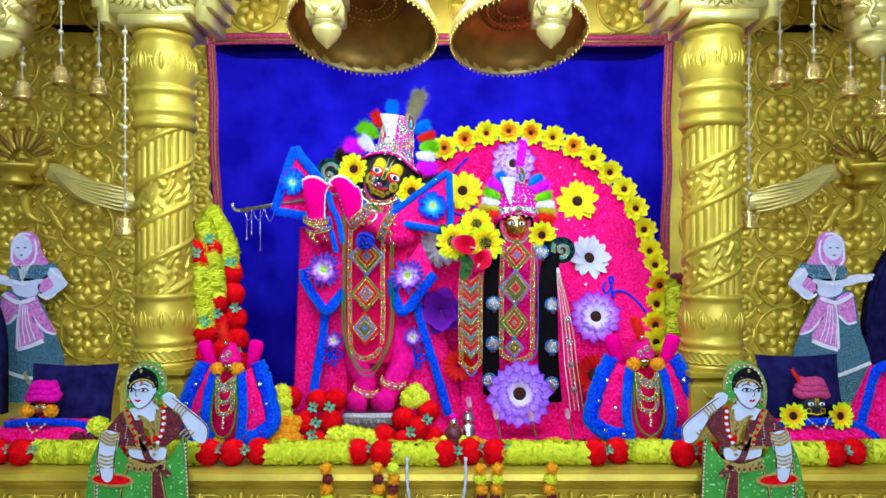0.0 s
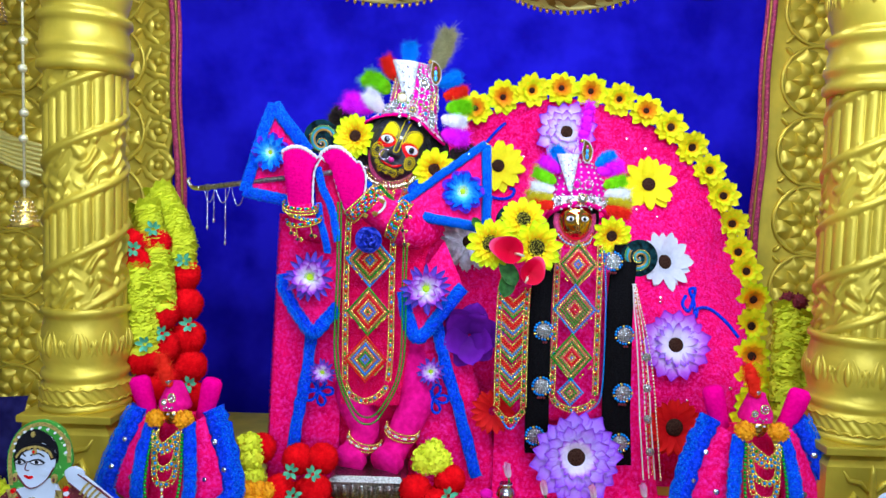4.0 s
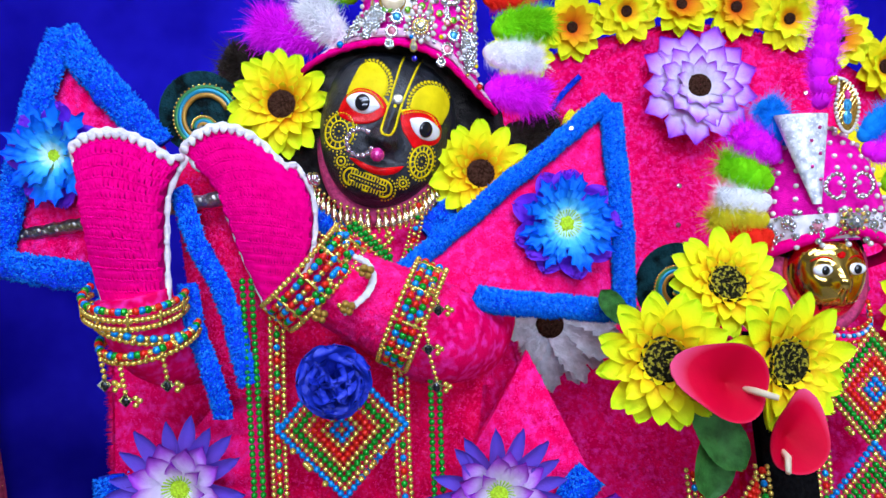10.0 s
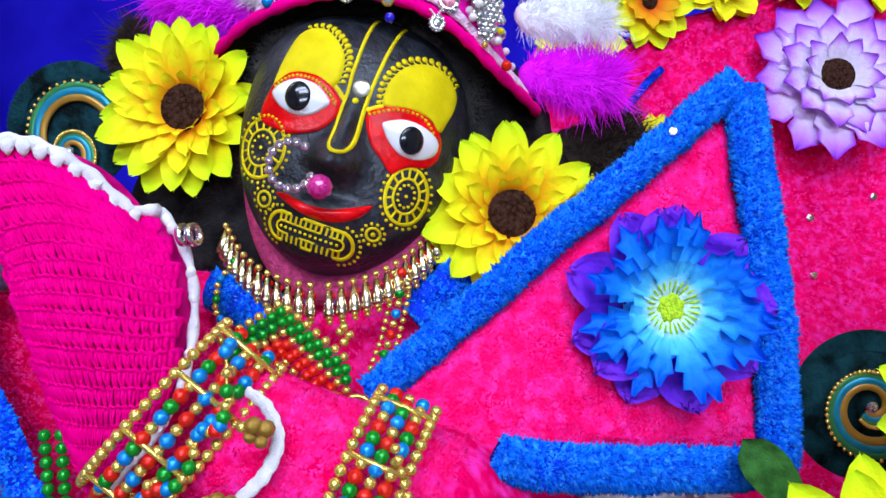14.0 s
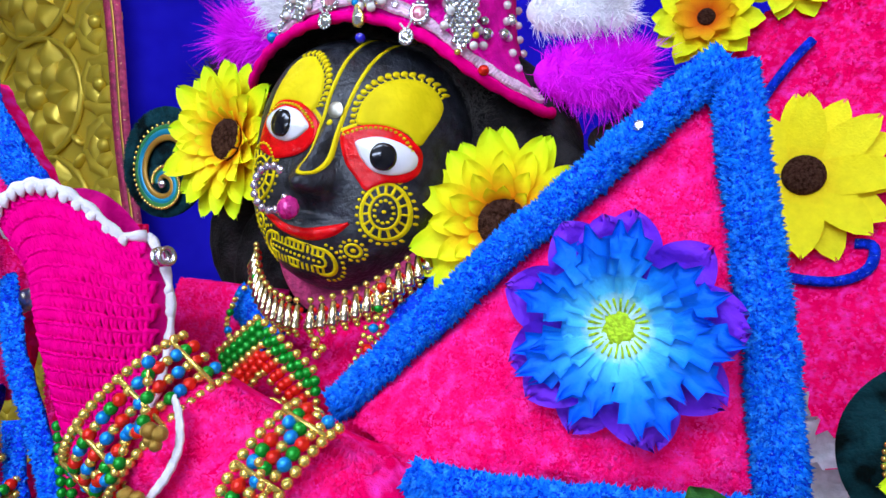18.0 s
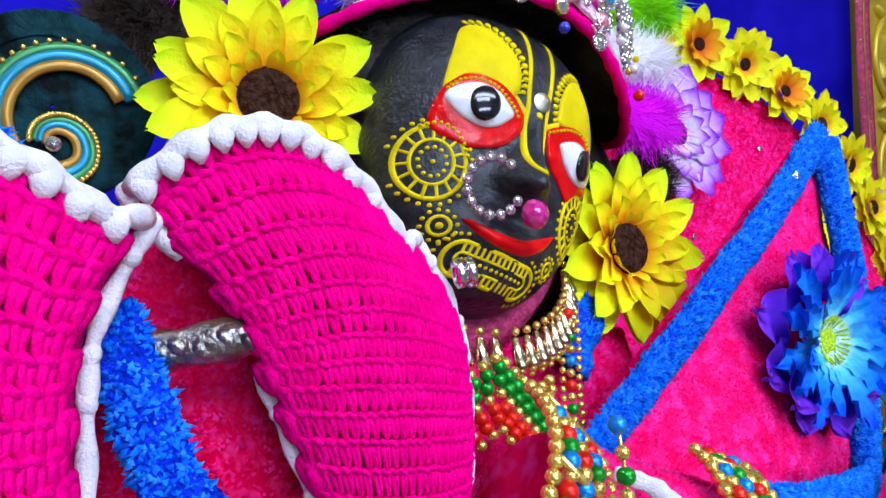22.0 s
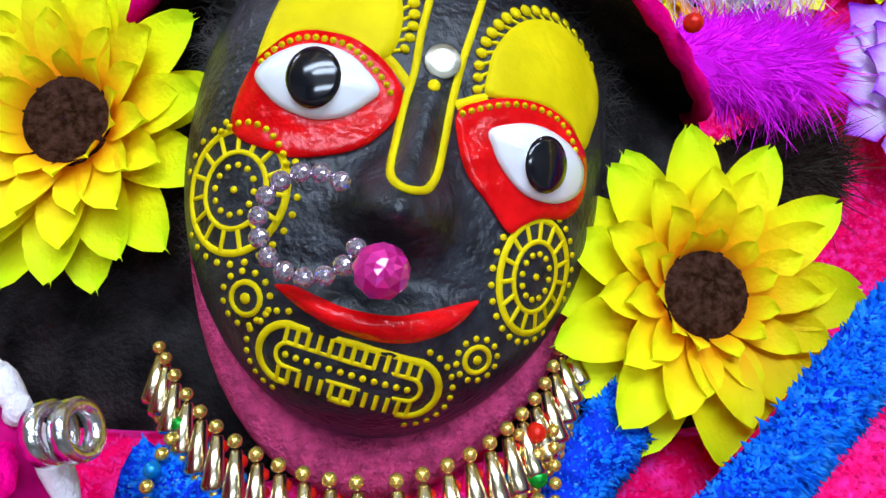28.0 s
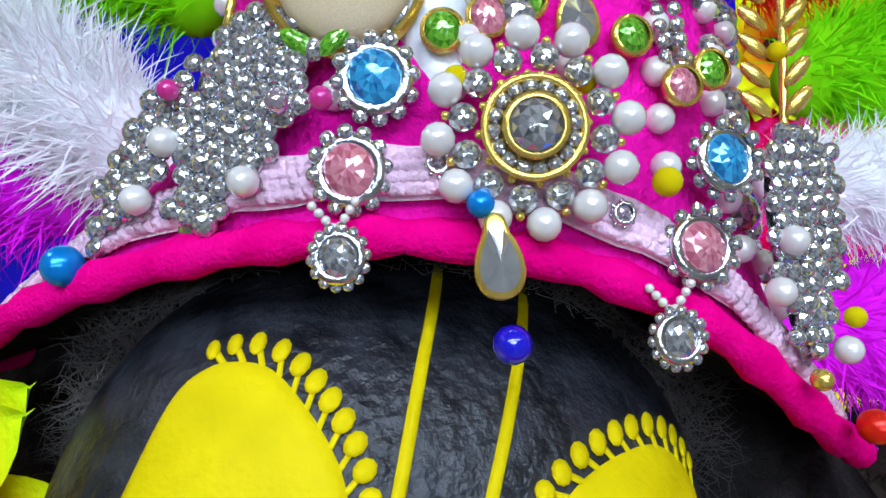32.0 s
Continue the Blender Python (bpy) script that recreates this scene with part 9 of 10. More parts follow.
part("block", g, SILVER_OLD, ped, smooth=False)

# strings hanging over the platform's front
for x, L in ((-0.295, 0.16), (-0.165, 0.2), (-0.128, 0.22), (0.095, 0.22), (0.135, 0.18), (0.275, 0.18)):
    th = thing("marigold_string", "string of marigolds hanging over the altar's front", "garland", "hanging marigold strings")
    for k in range(int(L / 0.026)):
        shared("marigold", (MARI[0], MARI_Y, MARI[1], MARO)[(k + int(x * 90)) % 4], facing((x + rng.uniform(-0.004, 0.004), 1.765, 0.940 - 0.026 * k), (0, -1, 0), k, 0.85), th)
loop = thing("tassel_string", "white flower string looped over the altar's front", "garland")
for s in (-1, 1):
    g = G()
    line = spline([(-0.017 + s * 0.075, 1.78, 0.965), (-0.017 + s * 0.074, 1.768, 0.90), (-0.017 + s * 0.060, 1.766, 0.84), (-0.017 + s * 0.02, 1.766, 0.80)], 8)
    g.tube(line, [0.004 + 0.0015 * math.sin(q * 2.0) for q in range(len(line))], 6)
    part("string", g, PETAL_WHITE, loop)

# tiny seated figure and lotus buds
tiny = G()
tiny.ball((0.03, 1.955, 0.975), (0.028, 0.022, 0.03), 14, 8, 1)
tiny.ball((0.03, 1.945, 1.012), (0.013, 0.012, 0.015), 12, 8, 0)
tiny.ball((0.03, 1.948, 1.028), (0.014, 0.013, 0.010), 12, 6, 2)
for s in (-1, 1):
    tiny.ball((0.03 + s * 0.028, 1.945, 0.965), (0.012, 0.012, 0.012), 8, 6, 3)
tagged(tiny.obj("figurine", [SILVER, MAROON_PRINT, PINK_CLOTH, LIME]), "tiny silver figurine dressed in maroon and pink", "figurine")
sb = thing("silver_pot", "small round silver pot on the altar", "pot")
g = G()
g.lathe([(0.001, 0.0), (0.016, 0.001), (0.02, 0.012), (0.017, 0.024), (0.011, 0.03), (0.014, 0.034), (0.013, 0.036), (0.001, 0.034)], 20, mx=Matrix.Translation((0.072, 1.985, 1.0)))
g.lathe([(0.012, 0.0), (0.02, 0.002), (0.022, 0.035), (0.018, 0.072), (0.001, 0.075)], 16, mx=Matrix.Translation((0.072, 1.985, 0.927)))
part("pot_body", g, SILVER, sb)
P_BUD = petal(0.028, 0.016, 0.8, 0.3, 0.1, 0.5, 5, 4)
BUD = P_BUD.mesh("bud_petal", PETAL_BUD)
for x, z, L in ((0.078, 1.045, 0.11), (0.155, 1.010, 0.085), (0.257, 1.005, 0.08), (0.362, 1.012, 0.085)):
    th = thing("lotus_bud", "pale pink lotus bud on a thin stem", "silk flower", "lotus buds")
    g = G()
    g.tube(spline([(x + 0.02, 1.985, 0.927), (x + 0.008, 1.99, 0.927 + L * 0.5), (x, 1.995, z)], 5), 0.0022, 6)
    part("stem", g, LEAF, th)
    bloom(th, Matrix.Translation((x, 1.995, z)) @ Matrix.Rotation(-0.2, 4, "Y"), [(BUD, 5, 0.003, 76, 0, 0.1), (BUD, 4, 0.002, 84, 0.003, 0.1)])


# small dressed deities
def small_deity(cx, cy, zb, s, label, seed, wx):
    th = thing("small_deity_dress", "pink plush dress with blue chenille edges on a small deity", "dress", "small deity dresses")
    def q(x, y, z):
        return (cx + x * s * wx, cy + y * s, zb + z * s)
    plush("skirt", [q(-0.12, -0.01, 0.0), q(0.12, -0.01, 0.0), q(0.045, 0.03, 0.2), q(-0.045, 0.03, 0.2)], th, PLUSH_RED, 0.03, 0.02, 60000, n=12, seed=seed)
    for sg in (-1, 1):
        c = [q(sg * 0.052, -0.055, 0.035), q(sg * 0.150, -0.030, 0.075), q(sg * 0.088, 0.0, 0.222), q(sg * 0.040, -0.028, 0.195)]
        plush("wing", c if sg > 0 else [c[1], c[0], c[3], c[2]], th, PLUSH, 0.012, 0.01, 150000, n=12, seed=seed + 1)
        chenille("edge", [q(sg * 0.042, -0.066, 0.030), q(sg * 0.10, -0.058, 0.036), q(sg * 0.150, -0.042, 0.068), q(sg * 0.135, -0.028, 0.130), q(sg * 0.112, -0.016, 0.180), q(sg * 0.088, -0.008, 0.225)], 0.042 * s, th, 0.5, 250000, seed=seed + 2)
        chenille("edge", [q(sg * 0.042, -0.036, 0.205), q(sg * 0.056, -0.058, 0.14), q(sg * 0.060, -0.070, 0.08), q(sg * 0.048, -0.072, 0.03)], 0.026 * s, th, 0.5, 250000, seed=seed + 3)
        g = G()
        g.tube([q(sg * 0.060, 0.0, 0.205), q(sg * 0.070, -0.004, 0.225), q(sg * 0.080, -0.008, 0.255), q(sg * 0.086, -0.010, 0.276), q(sg * 0.088, -0.010, 0.284)], [0.015 * s, 0.017 * s, 0.020 * s, 0.020 * s, 0.014 * s], 12, flat=0.8)
        part("mitt", g, CROCHET, th)
        loose("marigold", MARI[0], q(sg * 0.033, -0.040, 0.212), "orange marigold beside the small face", "ear marigolds", 0.95 * s)
    chenille("hem", [q(-0.115, -0.03, 0.012), q(-0.06, -0.06, 0.004), q(0, -0.065, 0.0), q(0.06, -0.06, 0.004), q(0.115, -0.03, 0.012)], 0.036 * s, th, 0.55, 250000, seed=seed + 4)
    sequins(th, [q(sg * dx, dy, dz) for sg in (-1, 1) for dx, dy, dz in ((0.118, -0.072, 0.05), (0.085, -0.050, 0.10), (0.13, -0.05, 0.12), (0.105, -0.04, 0.17), (0.07, -0.078, 0.04))], 0.0055)
    f = G()
    f.ball(q(0, -0.02, 0.215), (0.018 * s, 0.016 * s, 0.022 * s), 16, 10, 0)
    f.ball(q(0, 0.02, 0.12), (0.03 * s, 0.02 * s, 0.1 * s), 12, 8, 1)
    for sg in (-1, 1):
        f.ball(q(sg * 0.007, -0.034, 0.219), (0.0035 * s, 0.0015 * s, 0.002 * s), 8, 5, 2)
    tagged(f.obj("statue", [GOLD_FACE, PLUSH_RED, WHITE_ENAMEL]), label, "statue", "small deities")
    hat = thing("turban", "small pink turban with red plume and crystals", "turban", "small turbans")
    g = G()
    g.lathe([(0.029 * s, 0), (0.031 * s, 0.006 * s), (0.028 * s, 0.016 * s), (0.022 * s, 0.030 * s), (0.017 * s, 0.042 * s), (0.014 * s, 0.050 * s), (0.001, 0.053 * s)], 28, mx=Matrix.Translation(q(0, -0.012, 0.226)), wob=lambda a, z: 0.0012 * math.sin(5 * a + 160 * z))
    part("cap", g, LEG_KNIT, hat, "rose pink knitted cap")
    for cxx, czz, rr, m2 in ((0.004, 0.252, 0.0085, 7), (-0.014, 0.243, 0.006, 6)):
        g = G()
        g.tube([q(cxx + rr * math.cos(a), -0.0395 + 6 * cxx * cxx, czz + rr * math.sin(a)) for a in (2 * math.pi * k / 18 for k in range(18))], 0.0012, 6, closed=True)
        part("brooch_ring", g, GOLD_METAL, hat)
        for k in range(m2):
            a = 2 * math.pi * k / m2
            put("crystal", CRY, q(cxx + rr * 0.75 * math.cos(a), -0.040 + 6 * cxx * cxx, czz + rr * 0.75 * math.sin(a)), 0.0021 * s, hat)
        put("crystal", CRY, q(cxx, -0.041 + 6 * cxx * cxx, czz), 0.0030 * s, hat)
    for k in range(9):
        put("crystal", CRY, q(-0.026 + 0.0065 * k, -0.044 + 0.0011 * (k - 4) ** 2, 0.232 + 0.003 * (k % 2)), 0.0022 * s, hat)
    g = G()
    g.lathe([(0.0001, 0), (0.006 * s, 0.012 * s), (0.007 * s, 0.016 * s), (0.0001, 0.017 * s)], 12, mx=Matrix.Translation(q(-0.008, -0.030, 0.268)))
    part("plume_holder", g, SILVER, hat)
    feather(q(-0.008, -0.028, 0.272), (-0.25, 0, 1), 0.062 * s, 0.024 * s, FEATHER_RED, hat, 420, seed)
    bd = thing("bead_necklace", "green and gold bead necklaces on the small dress", "necklace", "small necklaces")
    bead_line(bd, spline([q(-0.034, -0.050, 0.19), q(-0.040, -0.072, 0.11), q(-0.030, -0.082, 0.06), q(0.0, -0.085, 0.038), q(0.030, -0.082, 0.06), q(0.040, -0.072, 0.11), q(0.034, -0.050, 0.19)], 6), "g", 0.0034 * s, False)
    for d, pat in ((0.172, "bogo"), (0.160, "oboo"), (0.128, "oobg"), (0.098, "orob")):
        net_strip(bd, spline([q(-0.026, -0.05, 0.190), q(-0.023, -0.064, d + 0.014), q(0, -0.074, d), q(0.023, -0.064, d + 0.014), q(0.026, -0.05, 0.190)], 6), pat.replace("o", "b"), 0.0100, 0.0046)
    bead_line(bd, [q(0, -0.076, 0.096), q(0.002, -0.080, 0.078), q(0, -0.082, 0.062)], "op", 0.0032 * s, False)


small_deity(-0.602, 1.975, 0.945, 1.04, "small brass-faced deity statue in pink", 101, 0.82)
small_deity(0.565, 1.975, 0.950, 1.08, "small brass-faced deity statue in pink", 111, 0.94)


# reclining deities on navy cushions
def cushion(cx, cy, cz, w, h, tilt):
    th = thing("cushion", "navy blue velvet cushion standing behind the small deity", "cushion", "navy cushions", at=pose(cx, cy, cz, -14, 0, tilt))
    g = G()
    rows = []
    for i in range(15):
        v = 2 * i / 14 - 1
        rows.append([(w / 2 * u * (1 - 0.06 * (1 - v * v)), -0.035 * math.sqrt(max(0, (1 - u * u) * (1 - v * v))), h / 2 * v * (1 - 0.06 * (1 - u * u))) for u in (2 * j / 14 - 1 for j in range(15))])
    g.grid(rows)
    g.grid([[(x, -y, z) for x, y, z in reversed(r)] for r in rows])
    part("cover", g, NAVY_DARK, th)


cushion(-1.105, 2.06, 1.045, 0.26, 0.23, 0)
cushion(1.065, 2.06, 1.07, 0.255, 0.235, 3)


def reclining(cx, dark, seed):
    th = thing("plush_blanket", "pink plush blanket with blue edge over the small deity", "blanket", "small blankets")
    plush("cover", [(cx - 0.13, 1.90, 0.93), (cx + 0.15, 1.90, 0.93), (cx + 0.13, 1.985, 1.01), (cx - 0.11, 1.985, 1.01)], th, PLUSH, 0.02, 0.02, 90000, n=12, seed=seed)
    chenille("edge", [(cx - 0.10, 1.965, 1.0), (cx, 1.945, 1.015), (cx + 0.12, 1.965, 1.0), (cx + 0.16, 1.93, 0.97)], 0.022, th, 0.6, 120000, seed=seed + 1)
    f = G()
    z = 1.055 if dark else 1.045
    f.ball((cx, 1.975, z), (0.036, 0.026, 0.038) if dark else (0.023, 0.02, 0.027), 18, 12, 0)
    for sg in (-1, 1):
        k = 0.015 if dark else 0.009
        f.ball((cx + sg * k, 1.951 if dark else 1.957, z + 0.008), (k * 0.62, 0.002, k * 0.36), 10, 6, 1)
        f.ball((cx + sg * k, 1.949 if dark else 1.955, z + 0.008), (k * 0.22, 0.002, k * 0.26), 8, 5, 2)
    if dark:
        for dz, w in ((-0.018, 0.02), (0.022, 0.004)):
            f.tube([(cx - w, 1.953, z + dz), (cx, 1.947, z + dz - 0.003), (cx + w, 1.953, z + dz)], 0.002, 6, 3)
        for sg in (-1, 1):
            f.tube([(cx + sg * 0.02 + 0.007 * math.cos(a), 1.953, z - 0.012 + 0.007 * math.sin(a)) for a in (k * 0.6 for k in range(11))], 0.001, 5, 3)
        f.tube([(cx - 0.004, 1.95, z + 0.03), (cx - 0.003, 1.947, z), (cx + 0.003, 1.947, z), (cx + 0.004, 1.95, z + 0.03)], 0.001, 5, 3)
    tagged(f.obj("statue", [BLACK_STONE if dark else GOLD_FACE, WHITE_ENAMEL, BLACK_ENAMEL, YELLOW_PAINT]), "small black painted deity head statue on cushion" if dark else "small brass deity head statue on cushion", "statue", "small deities")
    hat = thing("turban", "small pink turban with plume on the resting deity", "turban", "small turbans")
    g = G()
    for k in range(3):
        g.tube([(cx + (0.040 - 0.007 * k) * math.cos(a), 1.978 + 0.024 * math.sin(a), z + 0.034 + 0.015 * k + 0.004 * math.sin(3 * a)) for a in (2 * math.pi * j / 20 for j in range(20))], 0.012, 8, closed=True)
    g.ball((cx, 1.98, z + 0.06), (0.03, 0.02, 0.02), 14, 8)
    part("cap", g, WOOL_PINK if dark else PINK_CLOTH, hat)
    feather((cx - 0.03, 1.975, z + 0.06), (-0.5, 0, 0.7), 0.05, 0.012, FEATHER_RED if dark else FEATHER_FAWN, hat, 160, seed)
    for sg in (-1, 1):
        if dark:
            sunflower(facing((cx + sg * 0.066, 1.952, z - 0.025), (0.1 * sg, -1, 0.1), seed), 0.85, "yellow silk sunflower beside the resting deity", lush=0)
        else:
            loose("marigold", MARI[1], (cx + sg * 0.034, 1.955, z - 0.002), "orange marigold beside the small face", "ear marigolds")
    bd = thing("bead_necklace", "gold bead necklace of the resting deity", "necklace", "small necklaces")
    bead_line(bd, spline([(cx - 0.03, 1.945, z - 0.03), (cx, 1.925, z - 0.055), (cx + 0.03, 1.945, z - 0.03)], 6), "op", 0.003, False)


reclining(-1.140, False, 121)
reclining(1.052, True, 131)
# cloths at the outer edges
side = thing("side_throne", "dark navy arched seat back by the wall", "seat", "side thrones")
g = G()
g.prism([(1.90 + 0.28 * math.cos(a), 1.18 + 0.42 * math.sin(a)) for a in (math.pi * k / 24 for k in range(25))] + [(1.62, 0.925), (2.18, 0.925)], 2.64, 2.69, 0, 0.006)
part("back_panel", g, NAVY_DARK, side)
g = G()
g.tube([(1.90 + 0.28 * math.cos(a), 2.645, 1.18 + 0.42 * math.sin(a)) for a in (math.pi * k / 24 for k in range(25))], 0.010, 8)
part("edging", g, NAVY_DARK, side)
side2 = thing("side_throne", "dark navy arched seat back by the wall", "seat", "side thrones")
g = G()
g.prism([(-1.78 + 0.25 * math.cos(a), 1.15 + 0.32 * math.sin(a)) for a in (math.pi * k / 24 for k in range(25))] + [(-2.03, 0.925), (-1.53, 0.925)], 2.40, 2.44, 0, 0.004)
part("back_panel", g, NAVY_DARK, side2)
sc = thing("plush_cloth", "pink plush cloth with blue chenille edge beside the cushion", "cloth")
plush("panel", [(1.15, 2.02, 0.93), (1.42, 2.02, 0.93), (1.42, 2.06, 1.17), (1.28, 2.06, 1.15)], sc, PLUSH, 0.02, 0.02, 60000, n=12, seed=141)
chenille("edge", [(1.20, 2.0, 0.97), (1.235, 2.015, 1.06), (1.28, 2.03, 1.15), (1.40, 2.03, 1.17)], 0.03, sc, 0.5, 90000, seed=142)
chenille("edge", [(1.31, 2.0, 1.14), (1.32, 1.99, 1.05), (1.33, 1.98, 0.95)], 0.025, sc, 0.5, 90000, seed=143)
loose("lime_ruffle", MARI_Y, (-0.97, 1.95, 1.0), "lime ruffled flower beside the cushion", "heaped ruffles", 1.6)
loose("lime_ruffle", MARI_Y, (-0.93, 1.94, 0.985), "lime ruffled flower beside the cushion", "heaped ruffles", 1.6)
loose("maroon_flower", MARO, (-1.02, 1.93, 0.965), "dark maroon ruffled flower on the altar", "heaped ruffles", 1.5)
loose("maroon_flower", MARO, (-0.985, 1.93, 0.96), "dark maroon ruffled flower on the altar", "heaped ruffles", 1.5)

# ---- garlands beside the columns ----
hg = thing("hanging_garland", "lime ruffle and red pompom garland hanging by the column", "garland", "column garlands")


def strand(th, pts, spec):
    line = spline(pts, 12)
    n = len(line)
    for i, c in enumerate(spec):
        q = (i + 0.5) / len(spec) * (n - 1)
        p = line[int(q)]
        d = (line[min(n - 1, int(q) + 1)] - line[max(0, int(q) - 1)]).normalized()
        if c == "L":
            shared("lime_ruffle", ROLL, Matrix.Translation(p) @ d.to_track_quat("X", "Z").to_matrix().to_4x4() @ Matrix.Rotation(i, 4, "X") @ Matrix.Diagonal((0.75, 1.05, 1.05, 1)), th)
        elif c == "R":
            shared("red_pompom", POM[i % 2], facing(p, (0.1, -1, 0.1), i, 1.15), th)
            if i % 2:
                tagged(shared("mint_sprig", LEAFM, facing(p + Vector((0.012, -0.03, 0.036)), (0.2, -1, 0.3), i, 1.2), th), kind="stuff")
        else:
            shared("maroon_flower", MARO, facing(p, (0, -1, 0), i, 1.1), th)


strand(hg, [(-0.735, 2.22, 1.60), (-0.690, 2.20, 1.52), (-0.672, 2.18, 1.44), (-0.655, 2.16, 1.33), (-0.640, 2.14, 1.22), (-0.640, 2.13, 1.13)], "LLLRRRRR")
strand(hg, [(-0.745, 2.16, 1.56), (-0.720, 2.14, 1.48), (-0.700, 2.12, 1.40), (-0.690, 2.11, 1.28), (-0.685, 2.10, 1.16)], "LRLLRRR")
strand(hg, [(-0.770, 2.12, 1.50), (-0.745, 2.10, 1.44), (-0.725, 2.09, 1.36), (-0.715, 2.08, 1.26), (-0.710, 2.08, 1.15)], "RRLLLRR")
hg2 = thing("hanging_garland", "lime ruffle garland hanging by the column", "garland", "column garlands")
strand(hg2, [(0.742, 2.22, 1.42), (0.738, 2.20, 1.34), (0.730, 2.18, 1.26), (0.728, 2.17, 1.17)], "mLLLL")
strand(hg2, [(0.775, 2.20, 1.36), (0.772, 2.19, 1.28), (0.768, 2.18, 1.20)], "LLL")
loose("violet_flower", MARO, (0.752, 2.185, 1.405), "dark violet flower on the hanging garland", "heaped ruffles", 1.2)

# ---- hanging bells ----
g = G()
g.lathe([(0.001, 0.036), (0.006, 0.036), (0.010, 0.030), (0.013, 0.018), (0.016, 0.006), (0.021, 0.0), (0.0195, 0.001), (0.0145, 0.008), (0.011, 0.02), (0.001, 0.03)], 24)
BELL = g.mesh("bell_cup", GOLD_METAL)
g = G()
for k in range(5):
    for j in range(14):
        a = 2 * math.pi * (j + 0.5 * (k % 2)) / 14
        r = 0.0105 + 0.0016 * k
        g.ball((r * math.cos(a), r * math.sin(a), 0.030 - 0.0055 * k), 0.0016, 5, 3)
LATTICE = g.mesh("bell_lattice", BUGLE)
g = G()
g.ball((0, 0, 0), 0.0085, 12, 8)
KNOT = g.mesh("string_bead", STRING_BEAD)
for x, y, z, gap in ((-1.245, 2.05, 1.962, 0.068), (-1.130, 2.05, 2.005, 0.07), (-1.018, 2.05, 1.972, 0.072), (-0.895, 1.95, 1.555, 0.068), (-1.32, 2.05, 1.93, 0.07), (0.997, 2.05, 2.003, 0.07), (1.097, 2.05, 2.015, 0.07), (1.206, 2.05, 1.970, 0.068), (1.300, 2.05, 1.91, 0.07), (0.905, 2.05, 1.578, 0.066)):
    th = thing("hanging_bell", "small gold bell on a white beaded string", "bell", "hanging bells", at=Matrix.Translation((x, y, z)))
    shared("bell_cup", BELL, Matrix.Diagonal((1.4, 1.4, 1.6, 1)) @ Matrix.Translation((0, 0, -0.012)), th)
    shared("bell_lattice", LATTICE, Matrix.Diagonal((1.42, 1.42, 1.6, 1)) @ Matrix.Translation((0, 0, -0.012)), th)
    g = G()
    g.tube([(0, 0, 0.034), (0, 0, 2.36 - z)], 0.0028, 6)
    part("string", g, STRING_BEAD, th)
    for k in range(int((2.34 - z - 0.04) / gap)):
        shared("string_bead", KNOT, Matrix.Translation((0.001 * (-1) ** k, 0, 0.075 + gap * k + 0.01 * math.sin(k * 3 + x * 9))), th)


